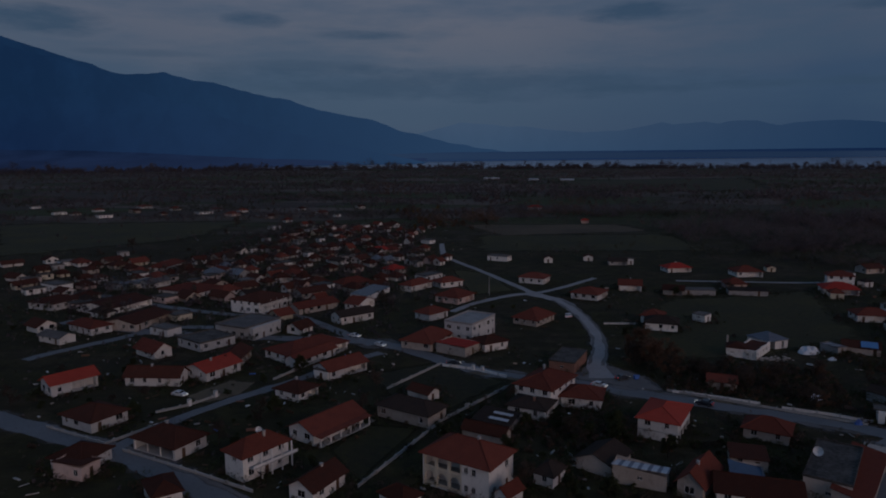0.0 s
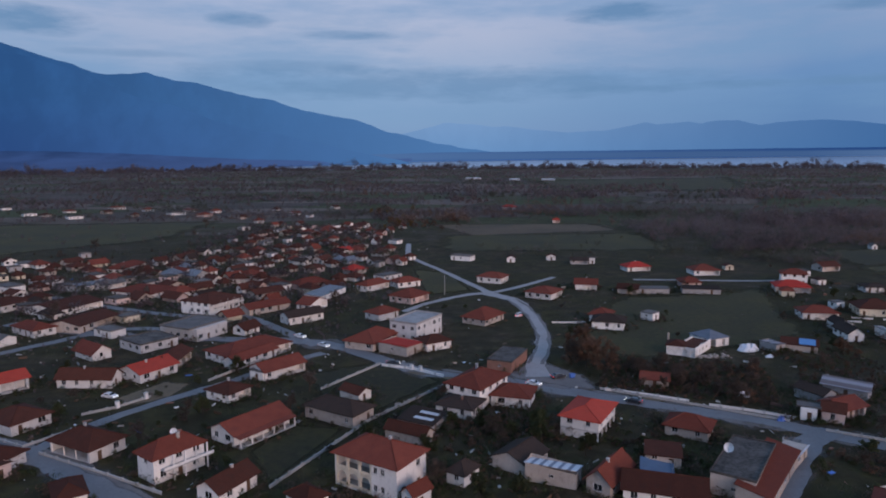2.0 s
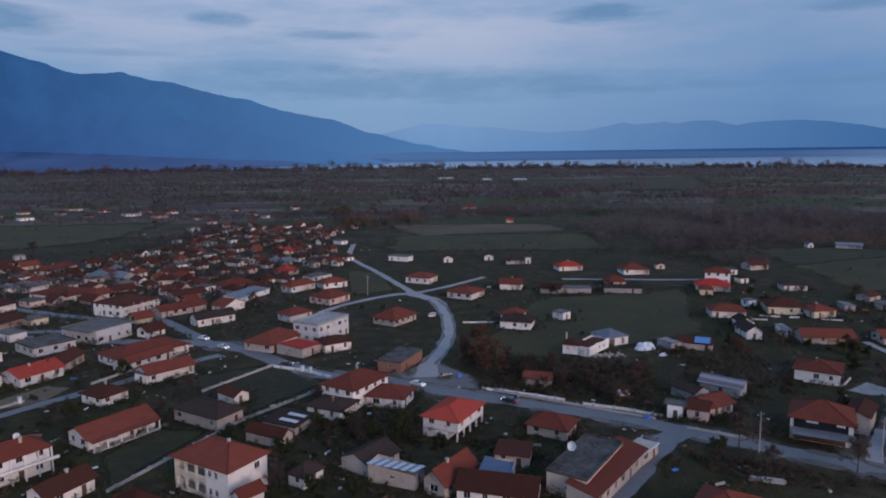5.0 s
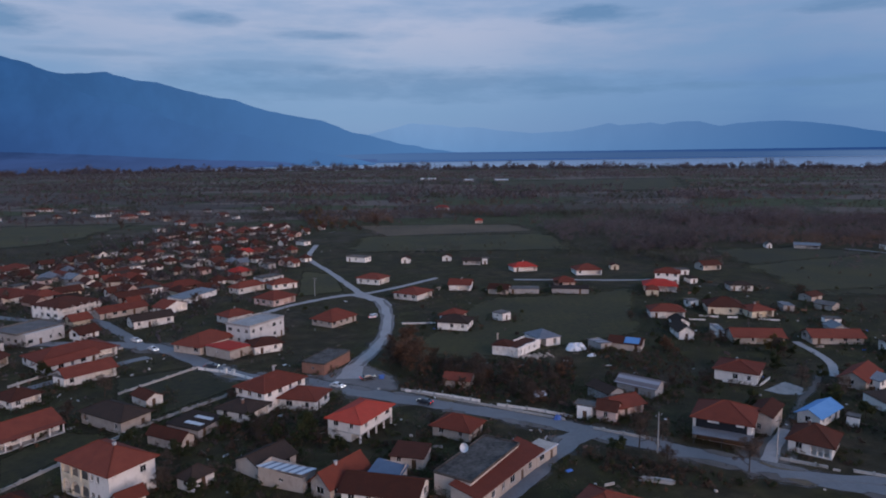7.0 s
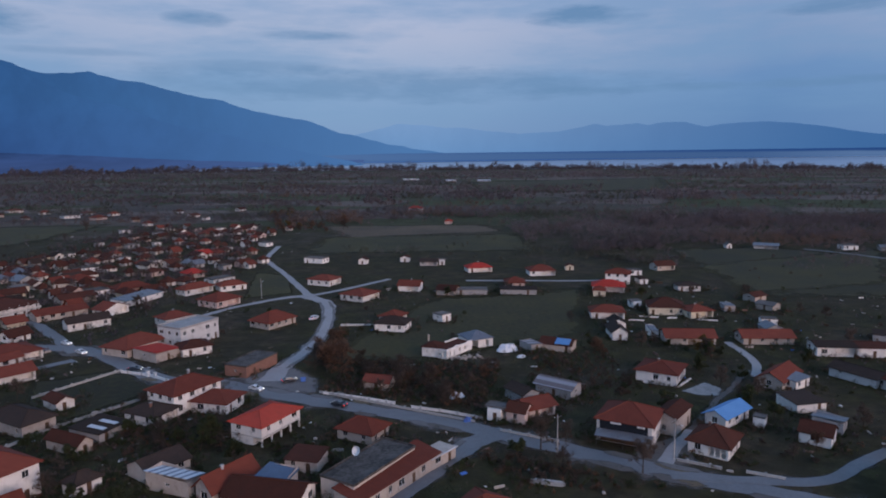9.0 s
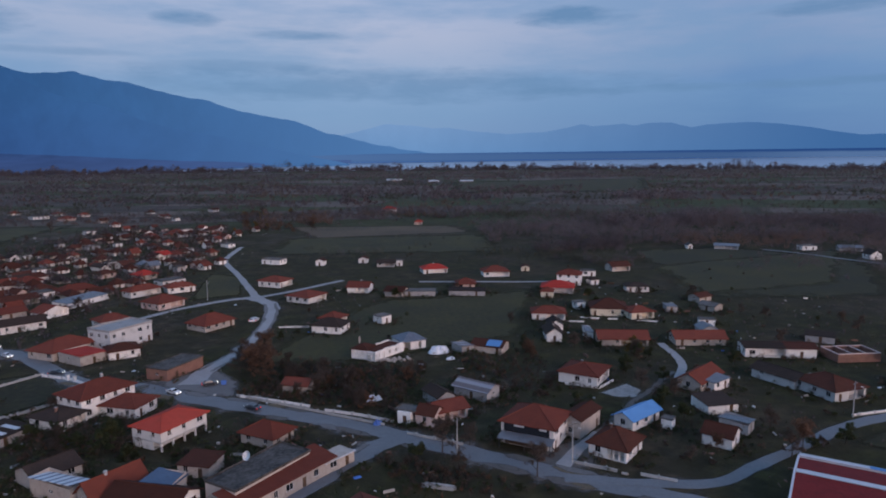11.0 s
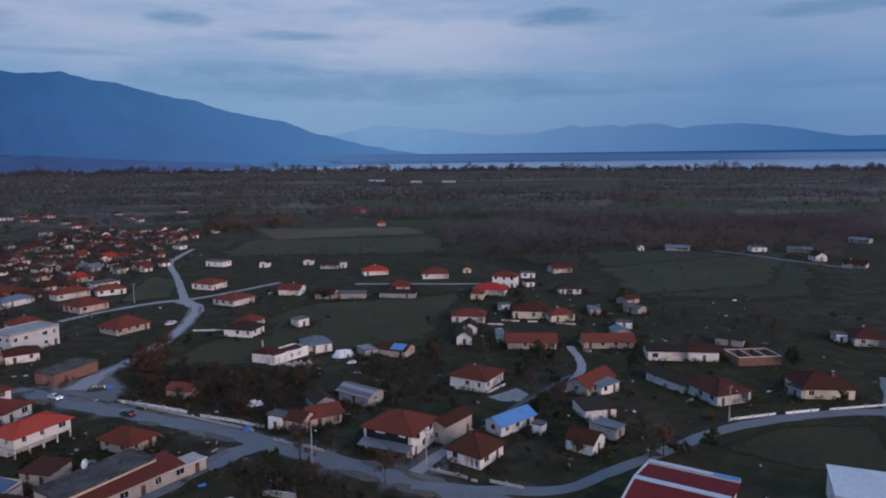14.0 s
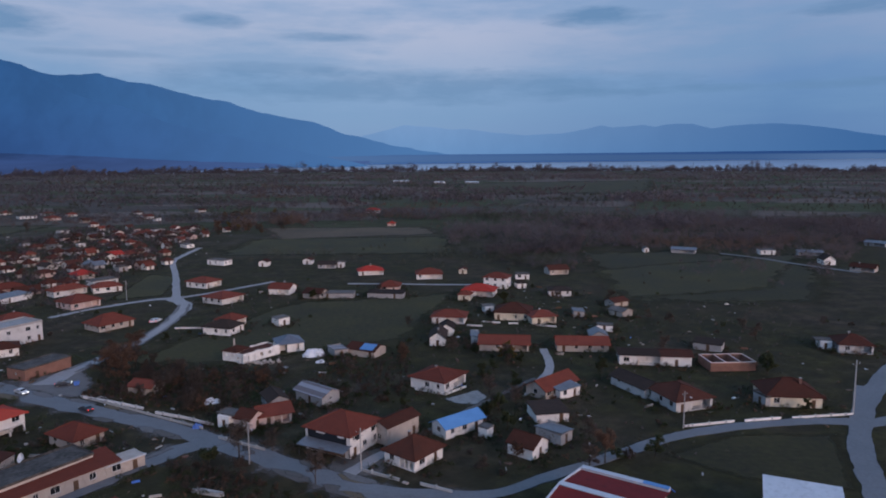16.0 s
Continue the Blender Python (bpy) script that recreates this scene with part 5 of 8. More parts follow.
def heap(name, x, y, w, d, h, mat, label, category):
    """A sheeted heap: a crumpled mound resting on the ground."""
    n, verts, faces = 26, [], []
    for i in range(n + 1):
        for j in range(n + 1):
            u, v = 2 * i / n - 1, 2 * j / n - 1
            f = max(0.0, 1 - (u * u + v * v) ** 1.2)
            z = h * f ** 0.6 * (0.75 + 0.8 * noise.fractal(Vector((u * 2.1 + x, v * 2.1 + y, 1)), 0.9, 2.0, 4)) if f > 0 else 0.0
            verts.append((u * w / 2, v * d / 2, max(z, 0.0)))
    for i in range(n):
        for j in range(n):
            q = (i * (n + 1) + j, (i + 1) * (n + 1) + j, (i + 1) * (n + 1) + j + 1, i * (n + 1) + j + 1)
            if any(verts[k][2] > 0 for k in q):
                faces.append(q)
    ob = tagged(new(name, mesh_of(name, verts, faces, mat)), label, category)
    ob.matrix_basis = pose(x, y, 0, 0, 0, 20)
    return ob


def beam_stack(x, y, turn):
    root = tagged(new("beam_stack"), "stack of pale concrete beams lying in the grass", "beam stack")
    root.matrix_basis = pose(x, y, 0, 0, 0, turn)
    for k, (a, b) in enumerate(((-0.5, 0.0), (0.0, 0.0), (0.55, 0.0), (-0.2, 0.36), (0.3, 0.36))):
        part_of("beam", Shape().box(-3.4 + 0.5 * (k % 3), a - 0.16, b, 3.0 + 0.4 * (k % 2), a + 0.16, b + 0.35).mesh("beam", "concrete"), root)


def skip_bin(x, y, turn, mat, label):
    root = tagged(new("waste_bin"), label, "waste bin")
    root.matrix_basis = pose(x, y, 0.05, 0, 0, turn)
    s = Shape()
    lo, hi = [(-0.6, -0.4), (0.6, -0.4), (0.6, 0.4), (-0.6, 0.4)], [(-0.75, -0.5), (0.75, -0.5), (0.75, 0.5), (-0.75, 0.5)]
    for i in range(4):
        s.face([(*lo[i], 0.15), (*lo[(i + 1) % 4], 0.15), (*hi[(i + 1) % 4], 1.15), (*hi[i], 1.15)])
    s.face([(*p, 0.15) for p in reversed(lo)])
    part_of("bin_body", s.mesh("bin_body", mat), root)
    part_of("lid", Shape().box(-0.78, -0.53, 1.15, 0.78, 0.53, 1.25).mesh("lid", mat), root)
    for a in (-0.5, 0.5):
        for c in (-0.3, 0.3):
            part_of("wheel", Shape().tube((a, c - 0.04, 0.08), (a, c + 0.04, 0.08), 0.08, 0.08, 8).mesh("wheel", "rubber"), root)


def brick_ruin(x, y, yaw, w, d, h):
    """A roofless shell of red brick with cross walls and a pale ring beam."""
    FOOTPRINTS.append((x, y, max(w, d) / 2 + 0.8))
    root = tagged(new("ruin"), "roofless red brick shell with pale concrete ring beam", "ruin")
    root.matrix_basis = pose(x, y, 0, 0, 0, yaw)
    for name, a, b, c, e in (("front_wall", -w / 2, -d / 2, w / 2, -d / 2 + 0.3), ("back_wall", -w / 2, d / 2 - 0.3, w / 2, d / 2), ("side_wall", -w / 2, -d / 2 + 0.3, -w / 2 + 0.3, d / 2 - 0.3), ("side_wall", w / 2 - 0.3, -d / 2 + 0.3, w / 2, d / 2 - 0.3),
                             ("cross_wall", -w / 6 - 0.15, -d / 2 + 0.3, -w / 6 + 0.15, d / 2 - 0.3), ("cross_wall", w / 6 - 0.15, -d / 2 + 0.3, w / 6 + 0.15, d / 2 - 0.3)):
        wall = part_of(name, Shape().box(a, b, 0, c, e, h).mesh(name, "brick"), root)
        part_of("ring_beam", Shape().box(a - 0.02, b - 0.02, h, c + 0.02, e + 0.02, h + 0.22).mesh("ring_beam", "pink"), wall)
    part_of("inner_floor", Shape().box(-w / 2 + 0.31, -d / 2 + 0.31, 0, w / 2 - 0.31, d / 2 - 0.31, 0.08).mesh("inner_floor", "brick"), root)


def wing(root, a, b, deep, h, holes, wall, tile, rise):
    """One wing of a broken building: walls with gaping openings along a line from a to b, and a hip or flat roof."""
    a, b = Vector((*a, 0)), Vector((*b, 0))
    along, Z = (b - a).normalized(), Vector((0, 0, 1))
    back, w = -along.cross(Z), (b - a).length
    s = Shape()
    pierced(s, a, along, Z, w, h, holes)
    pierced(s, b, back, Z, deep, h, [(deep * 0.4, deep * 0.4 + 1.1, 0.9, 2.1, 0.8)])
    pierced(s, b + back * deep, -along, Z, w, h, [])
    pierced(s, a + back * deep, -back, Z, deep, h, [(deep * 0.4, deep * 0.4 + 1.1, 0.9, 2.1, 0.8)])
    part_of("wall", s.mesh("wall", wall), root)
    turn = Matrix.Translation(a + along * w / 2 + back * deep / 2) @ Matrix.Rotation(math.atan2(along.y, along.x), 4, "Z")
    if rise:
        part_of("roof", roof_shape("hip", w, deep, h, rise, 0.4, "x" if w > deep else "y").mesh("roof", tile), root, m=turn)
    else:
        part_of("roof", Shape().box(-w / 2 + 0.25, -deep / 2 + 0.25, h - 0.3, w / 2 - 0.25, deep / 2 - 0.25, h - 0.12).mesh("roof", tile), root, m=turn)


RUBBLE = Shape().box(-1, -0.7, 0, 1, 0.7, 1).mesh("rubble", "beige")


def broken_house():
    """A half-ruined white house in three wings round a weedy yard."""
    root = tagged(new("ruin"), "half-ruined white house with gaping windows and patched roofs", "ruin")
    root.matrix_basis = pose(101.0, 214.0, 0)
    FOOTPRINTS.extend([(94, 212, 6), (102, 214, 7), (110, 222, 7)])
    wing(root, (-10.8, -2.9), (-5.9, -5.2), 6.2, 3.3, [(1.4, 2.2, 1.0, 2.2, 0.8)], "white", "brown", 1.2)
    wing(root, (-5.9, -5.7), (-3.2, -7.6), 5.0, 2.5, [(0.4, 1.2, 0.8, 1.9, 1.5), (1.7, 2.9, 0.1, 2.0, 2.5)], "white", "dark", 0.0)
    wing(root, (-3.1, -7.2), (6.0, 3.0), 6.0, 2.9, [(1.0, 2.0, 0.9, 2.1, 1.5), (3.2, 4.3, 0.1, 2.2, 2.5), (6.2, 7.4, 0.9, 2.2, 2.0), (9.2, 10.4, 0.8, 2.1, 1.5)], "white", "brown", 0.0)
    wing(root, (5.8, 3.4), (13.6, 6.6), 9.0, 3.1, [(0.4, 2.8, 0.0, 2.6, 3.0), (5.6, 6.8, 0.2, 2.4, 2.0)], "white", "slate", 1.9)
    part_of("chimney", Shape().box(-8.6, 2.2, 0, -8.1, 2.7, 5.6).mesh("chimney", "beige"), root)
    rng = random.Random(4)
    # what is left of the upper walls, broken off at uneven heights
    for (ax, ay), (bx, by), z in (((-3.1, -7.2), (6.0, 3.0), 2.9), ((-5.9, -5.7), (-3.2, -7.6), 2.5), ((-7.1, -3.2), (1.6, 7.0), 2.9)):
        n = int(math.hypot(bx - ax, by - ay) / 0.7)
        turn = math.degrees(math.atan2(by - ay, bx - ax))
        for k in range(n):
            f, up = (k + 0.5) / n, rng.uniform(0.03, 0.45)
            part_of("broken_wall", Shape().box(-0.35, 0.01, 0, 0.35, 0.27, up).mesh("broken_wall", "white"), root, "white wall broken off unevenly", pose(ax + (bx - ax) * f, ay + (by - ay) * f, z - 0.02, 0, 0, turn))
    for _ in range(60):
        k = rng.uniform(0.1, 0.45)
        part_of("rubble", RUBBLE, root, m=pose(rng.gauss(1.5, 3.0), rng.gauss(-6.5, 1.2), 0, 0, 0, rng.uniform(0, 180)) @ Matrix.Scale(k, 4))


def clutter(count, poly, seed):
    """Odds and ends of the yards, too small to pick apart: boards, blocks, crates, sheets and stones, lying on the ground."""
    rng = random.Random(seed)
    s = Shape()
    x0, x1, y0, y1 = min(p[0] for p in poly), max(p[0] for p in poly), min(p[1] for p in poly), max(p[1] for p in poly)
    made = tries = 0
    while made < count and tries < count * 20:
        tries += 1
        if rng.random() < 0.75:
            a, b, r = rng.choice(FOOTPRINTS)
            turn, far = rng.uniform(0, 6.28), r + rng.uniform(0.8, 8)
            x, y = a + far * math.cos(turn), b + far * math.sin(turn)
        else:
            x, y = rng.uniform(x0, x1), rng.uniform(y0, y1)
        if not inside((x, y), poly) or any(inside((x, y), f) for f in OPEN_LAND) or any(math.hypot(x - a, y - b) < r for a, b, r in FOOTPRINTS) or any(math.hypot(x - a, y - b) < r + 0.6 for a, b, r in LANES):
            continue
        made += 1
        slot = rng.choices(range(6), (1.2, 4, 8, 2, 0.4, 3))[0]
        long, wide, high = rng.choice(((2.6, 0.25, 0.2), (1.4, 0.6, 0.35), (0.8, 0.6, 0.4), (1.9, 1.2, 0.12), (0.5, 0.4, 0.3), (3.4, 0.15, 0.9), (2.4, 0.5, 0.3)))
        k = rng.uniform(0.35, 0.9)
        s.box(-long * k / 2, -wide * k / 2, 0, long * k / 2, wide * k / 2, high * k, slot, pose(x, y, 0, rng.uniform(-4, 4), rng.uniform(-4, 4), rng.uniform(0, 180)))
    ob = new("yard_clutter", s.mesh("yard_clutter", ["trim", "concrete", "wood", "brick", "tarp_blue", "beige"]))
    return tagged(ob, "boards, blocks, crates and sheets lying about the yards", "clutter", kind="stuff")


# ---------------------------------------------------------------- roads, fields and yards
strip("road", [(-150.0, 262.0), (-100.0, 243.0), (-33.3, 232.1), (-16.5, 224.3), (9.1, 198.7), (28.6, 188.6), (30.1, 190.2), (55.1, 175.8), (89.5, 157.3), (113.6, 141.1), (133.9, 126.9), (145.7, 119.0), (185.0, 96.0), (240.0, 66.0)], [6.0] * 14, 0.050, "asphalt", "village main road of pale dusty asphalt")
strip("road", [(45.9, 190.0), (46.8, 202.4), (52.1, 221.0), (54.8, 239.2), (55.3, 260.6), (53.9, 280.8), (50.2, 298.1), (40.2, 312.5)], [7.5, 5.8, 5.2, 5.0, 5.2, 5.8, 6.4, 6.8], 0.056, "pale_road", "narrow village road of pale dusty asphalt")
strip("road", [(42.8, 312.3), (32.0, 308.9), (18.6, 297.1), (11.0, 288.2), (3.5, 275.5)], [4.6, 4.2, 3.6, 3.2, 3.0], 0.062, "pale_road", "narrow village road of pale dusty asphalt")
strip("road", [(42.6, 311.5), (34.0, 336.8), (20.3, 377.3), (2.6, 426.2), (-0.4, 453.3), (-1.3, 495.6)], [4.4, 3.6, 3.4, 3.6, 3.6, 3.6], 0.068, "pale_road", "narrow village road of pale dusty asphalt")
strip("road", [(44.3, 313.6), (58.1, 326.8), (75.8, 347.5), (79.3, 352.0)], [3.3] * 4, 0.074, "pale_road", "narrow village road of pale dusty asphalt")
strip("road", [(118.6, 342.5), (146.0, 339.3), (181.8, 335.1), (203.0, 340.9)], [2.9] * 4, 0.080, "pale_road", "narrow village road of pale dusty asphalt")
strip("road", [(-150.0, 180.0), (-89.7, 151.1), (-73.5, 142.8), (-57.3, 132.2), (-44.4, 123.0), (-25.0, 107.0), (0.0, 92.0)], [6.5] * 7, 0.086, "asphalt", "narrow village road of pale dusty asphalt")
strip("road", [(-73.2, 143.4), (-67.2, 158.4), (-55.4, 174.9), (-42.9, 189.6), (-29.2, 208.1), (-20.7, 217.1)], [3.6] * 6, 0.092, "asphalt", "narrow village road of pale dusty asphalt")
strip("road", [(-134.0, 210.7), (-130.7, 216.7), (-120.2, 231.0), (-101.7, 251.2), (-72.2, 248.7)], [4.3] * 5, 0.098, "asphalt", "narrow village road of pale dusty asphalt")
strip("road", [(-174.7, 322.5), (-122.1, 289.3), (-84.5, 271.9), (-61.4, 270.7), (-24.4, 226.0)], [4.3] * 5, 0.104, "asphalt", "narrow village road of pale dusty asphalt")
strip("road", [(107.3, 148.6), (98.7, 142.5), (90.3, 132.4), (84.0, 123.6), (75.0, 112.0), (62.0, 98.0)], [5.8] * 6, 0.110, "asphalt", "narrow village road of pale dusty asphalt")
strip("road", [(136.2, 123.7), (162.4, 118.3), (177.2, 125.1), (194.3, 134.3), (209.0, 142.2), (225.0, 147.2), (243.2, 149.6), (255.7, 148.9), (262.3, 148.0), (300.0, 158.0)], [3.4, 3.2, 3.2, 3.4, 3.6, 3.8, 4.0, 4.4, 4.4, 4.2], 0.116, "asphalt", "narrow village road of pale dusty asphalt")
strip("road", [(276.5, 172.7), (259.9, 150.7), (249.6, 136.3), (242.4, 122.7), (236.9, 111.4)], [5.0] * 5, 0.122, "asphalt", "narrow village road of pale dusty asphalt")
strip("road", [(259.9, 150.7), (274.8, 168.1), (293.8, 186.9), (323.9, 209.4)], [5.0] * 4, 0.128, "asphalt", "narrow village road of pale dusty asphalt")
strip("road", [(194.4, 216.7), (193.9, 206.5), (191.9, 193.7), (184.9, 180.2)], [2.6] * 4, 0.134, "pale_road", "narrow village road of pale dusty asphalt")
strip("road", [(150.0, 145.0), (147.9, 142.4), (141.5, 135.0), (137.3, 128.9)], [2.6, 2.6, 3.0, 3.2], 0.140, "pale_road", "narrow village road of pale dusty asphalt")
strip("verge", [(186.4, 186.6), (183.4, 183.6), (171.9, 170.5), (163.2, 160.9), (155.2, 151.6), (149.0, 143.8)], [3.2, 3.4, 3.4, 3.2, 3.2, 3.2], 0.034, "dirt", "dark dirt track between the houses", "verge", 0.03, 0.5)
strip("road", [(355.9, 432.6), (370.8, 409.4), (379.6, 386.5), (397.2, 352.6)], [3.6] * 4, 0.146, "asphalt", "narrow village road of pale dusty asphalt")
strip("verge", [(-150.0, 262.0), (-100.0, 243.0), (-33.3, 232.1), (-16.5, 224.3), (9.1, 198.7), (28.6, 188.6), (30.1, 190.2), (55.1, 175.8), (89.5, 157.3), (113.6, 141.1), (133.9, 126.9), (145.7, 119.0), (185.0, 96.0), (240.0, 66.0)], [11.1] * 14, 0.0400, "dirt", "dusty trodden verge along a village road", "verge", 0.03, 0.8)
strip("verge", [(45.9, 190.0), (46.8, 202.4), (52.1, 221.0), (54.8, 239.2), (55.3, 260.6), (53.9, 280.8), (50.2, 298.1), (40.2, 312.5)], [8.1] * 8, 0.0415, "dirt", "dusty trodden verge along a village road", "verge", 0.03, 0.8)
strip("verge", [(107.3, 148.6), (98.7, 142.5), (90.3, 132.4), (84.0, 123.6), (75.0, 112.0), (62.0, 98.0)], [9.6] * 6, 0.0430, "dirt", "dusty trodden verge along a village road", "verge", 0.03, 0.8)
strip("verge", [(-150.0, 180.0), (-89.7, 151.1), (-73.5, 142.8), (-57.3, 132.2), (-44.4, 123.0), (-25.0, 107.0), (0.0, 92.0)], [10.4] * 7, 0.0445, "dirt", "dusty trodden verge along a village road", "verge", 0.03, 0.8)
strip("verge", [(136.2, 123.7), (162.4, 118.3), (177.2, 125.1), (194.3, 134.3), (209.0, 142.2), (225.0, 147.2), (243.2, 149.6), (255.7, 148.9), (262.3, 148.0), (300.0, 158.0)], [5.2] * 10, 0.0460, "dirt", "dusty trodden verge along a village road", "verge", 0.03, 0.8)
strip("verge", [(-73.2, 143.4), (-67.2, 158.4), (-55.4, 174.9), (-42.9, 189.6), (-29.2, 208.1), (-20.7, 217.1)], [5.9] * 6, 0.0475, "dirt", "dusty trodden verge along a village road", "verge", 0.03, 0.8)


def dust(pts, off, wide, z):
    """Mud and dust carried onto a road along one side of its line."""
    line = []
    for i, (x, y) in enumerate(pts):
        a, b = pts[max(i - 1, 0)], pts[min(i + 1, len(pts) - 1)]
        k = math.hypot(b[0] - a[0], b[1] - a[1])
        line.append((x + off * (b[1] - a[1]) / k, y - off * (b[0] - a[0]) / k))
    return strip("verge", line, [wide] * len(line), z, "gravel", "mud and dust along the edge of a village road", "verge", 0.0, 0.9)


MAIN_ROAD = [(-16.5, 224.3), (9.1, 198.7), (28.6, 188.6), (30.1, 190.2), (55.1, 175.8), (89.5, 157.3), (113.6, 141.1), (133.9, 126.9), (145.7, 119.0), (185.0, 96.0)]
worn = random.Random(12)
for k in range(34):
    i = worn.randrange(1, len(MAIN_ROAD) - 1)
    f, turn = worn.random(), worn.choice((-1, 1))
    (ax, ay), (bx, by) = MAIN_ROAD[i], MAIN_ROAD[i + 1]
    long = math.hypot(bx - ax, by - ay)
    ux, uy = (bx - ax) / long, (by - ay) / long
    off, size = turn * worn.uniform(2.2, 3.8), worn.uniform(0.9, 2.0)
    cx, cy = ax + (bx - ax) * f + off * uy, ay + (by - ay) * f - off * ux
    ring = [(math.cos(a) * size * worn.uniform(2.0, 3.6), math.sin(a) * size * worn.uniform(0.6, 1.1)) for a in (0.0, 1.0, 2.1, 3.1, 4.2, 5.2)]
    patch("verge", [(cx + p * ux - q * uy, cy + p * uy + q * ux) for p, q in ring], 0.0545 + 0.0003 * k, worn.choice(("dirt", "gravel", "tan", "dirt")), "patch of mud and dust worn into a road's edge", "verge")
dust([(46.8, 202.4), (52.1, 221.0), (54.8, 239.2), (55.3, 260.6), (53.9, 280.8), (50.2, 298.1)], 2.2, 1.6, 0.0600)
dust([(46.8, 202.4), (52.1, 221.0), (54.8, 239.2), (55.3, 260.6), (53.9, 280.8), (50.2, 298.1)], -2.2, 1.6, 0.0612)
dust([(98.7, 142.5), (90.3, 132.4), (84.0, 123.6), (75.0, 112.0)], 2.4, 2.4, 0.1140)
dust([(-89.7, 151.1), (-73.5, 142.8), (-57.3, 132.2), (-44.4, 123.0), (-25.0, 107.0)], -2.8, 2.2, 0.0900)
patch("yard", [(133.2, 137.2), (150.1, 144.5), (143.5, 127.9), (131.5, 126.7)], 0.0120, "dirt", "bare trodden dirt yard beside the road", "yard")
patch("yard", [(28.9, 192.2), (48.7, 205.3), (58.5, 191.1), (60.3, 179.0), (40.2, 179.7)], 0.0138, "gravel", "pale trodden gravel yard beside the road", "yard")
patch("yard", [(-34.9, 235.2), (-17.9, 234.4), (-10.3, 220.0), (-27.5, 222.1)], 0.0156, "dirt", "bare trodden dirt yard beside the road", "yard")
patch("field", [(26.7, 546.4), (184.9, 551.3), (180.6, 450.6), (19.9, 453.2)], 0.0174, "turf", "dark green grass field beside the village", "field")
patch("field", [(13.7, 636.2), (167.5, 628.3), (176.8, 569.4), (44.8, 543.8)], 0.0192, "fallow", "pale brown fallow field with ragged edges", "field")
patch("field", [(-439.8, 659.7), (-197.9, 684.7), (-196.0, 531.7), (-295.9, 435.3)], 0.0210, "turf", "dark green grass field beside the village", "field")
patch("field", [(56.8, 208.3), (97.3, 298.3), (172.1, 316.5), (148.9, 233.4), (92.2, 204.7)], 0.0228, "turf", "dark green grass field beside the village", "field")
patch("field", [(278.5, 1699.8), (827.4, 1849.9), (586.7, 1199.0), (216.6, 1182.0)], 0.0246, "turf", "dark green grass field beside the village", "field")
patch("field", [(-22.9, 196.6), (-1.6, 205.9), (18.0, 187.5), (-0.6, 162.4), (-15.2, 177.0)], 0.0264, "turf", "dark green grass field beside the village", "field")
patch("field", [(204.3, 134.1), (222.5, 142.4), (248.3, 142.2), (235.2, 116.0), (215.9, 122.4)], 0.0282, "turf", "dark green grass field beside the village", "field")
patch("field", [(-25.2, 142.0), (-18.0, 157.6), (-6.7, 153.8), (-17.1, 126.3)], 0.0300, "turf", "dark green grass field beside the village", "field")
patch("yard", [(-70.0, 177.0), (-62.0, 190.0), (-54.0, 188.0), (-56.0, 176.0), (-64.0, 171.0)], 0.0309, "tan", "tan trodden soil yard beside sheds", "yard")
patch("yard", [(158.9, 171.1), (168.4, 177.4), (170.6, 172.2), (167.7, 166.1), (161.6, 167.8)], 0.0318, "yard_slab", "cracked pale concrete yard beside a house", "yard")
patch("field", [(264.6, 444.9), (342.8, 451.7), (385.4, 370.4), (328.5, 278.0), (249.6, 287.2)], 0.0336, "turf", "dark green grass field beside the village", "field")
patch("field", [(258.4, 375.3), (408.6, 429.2), (324.8, 313.8), (245.3, 294.5)], 0.0354, "turf", "dark green grass field beside the village", "field")
patch("field", [(5.0, 380.4), (24.3, 371.3), (33.5, 318.1), (12.5, 310.4)], 0.0372, "turf", "dark green grass field beside the village", "field")

# ---------------------------------------------------------------- houses and sheds
house(4.6, 126.9, 57.0, 9.8, 14.8, 7.0, "hip", 2.3, "white", "red", opts="arches chimney")
house(-38.7, 133.6, 51.3, 11.2, 6.1, 5.6, "hip", 1.8, "white", "red", opts="balcony chimney")
house(-61.0, 144.1, 61.9, 8.7, 13.1, 3.2, "hip", 1.9, "ash", "brown", opts="chimney loggia")
house(-24.5, 123.9, 61.1, 9.7, 5.7, 3.0, "gable", 1.5, "white", "brown")
house(-27.6, 153.4, 54.0, 16.2, 8.0, 3.0, "gable", 1.6, "white", "red", opts="porch")
house(-85.2, 159.0, 60.6, 9.6, 11.4, 3.0, "hip", 1.7, "ash", "brown")
house(-104.6, 183.4, 50.1, 12.3, 7.0, 3.6, "gable", 1.4, "ash", "orange")
house(-82.3, 188.2, 86.7, 5.8, 15.6, 3.0, "gable", 1.8, "white", "brown", axis="y")
house(-69.0, 196.5, 58.3, 12.5, 9.7, 3.0, "gable", 1.5, "ash", "orange")
house(-66.1, 207.0, 88.1, 13.8, 7.0, 3.0, "gable", 1.4, "beige", "brown")
house(-39.8, 177.0, 58.6, 7.6, 8.4, 2.8, "hip", 1.3, "white", "brown")
house(-31.0, 196.8, 46.1, 13.8, 8.0, 3.0, "gable", 1.5, "white", "red")
house(-34.4, 192.5, -31.3, 5.1, 5.0, 2.6, "flat", 0.2, "white", "slab", name="shed", cat="shed", group="sheds and outhouses")
house(-45.0, 217.3, 49.5, 23.2, 13.4, 3.0, "hip", 1.9, "white", "red")
house(-42.0, 208.9, 58.0, 17.4, 5.0, 2.8, "gable", 1.1, "white", "red")
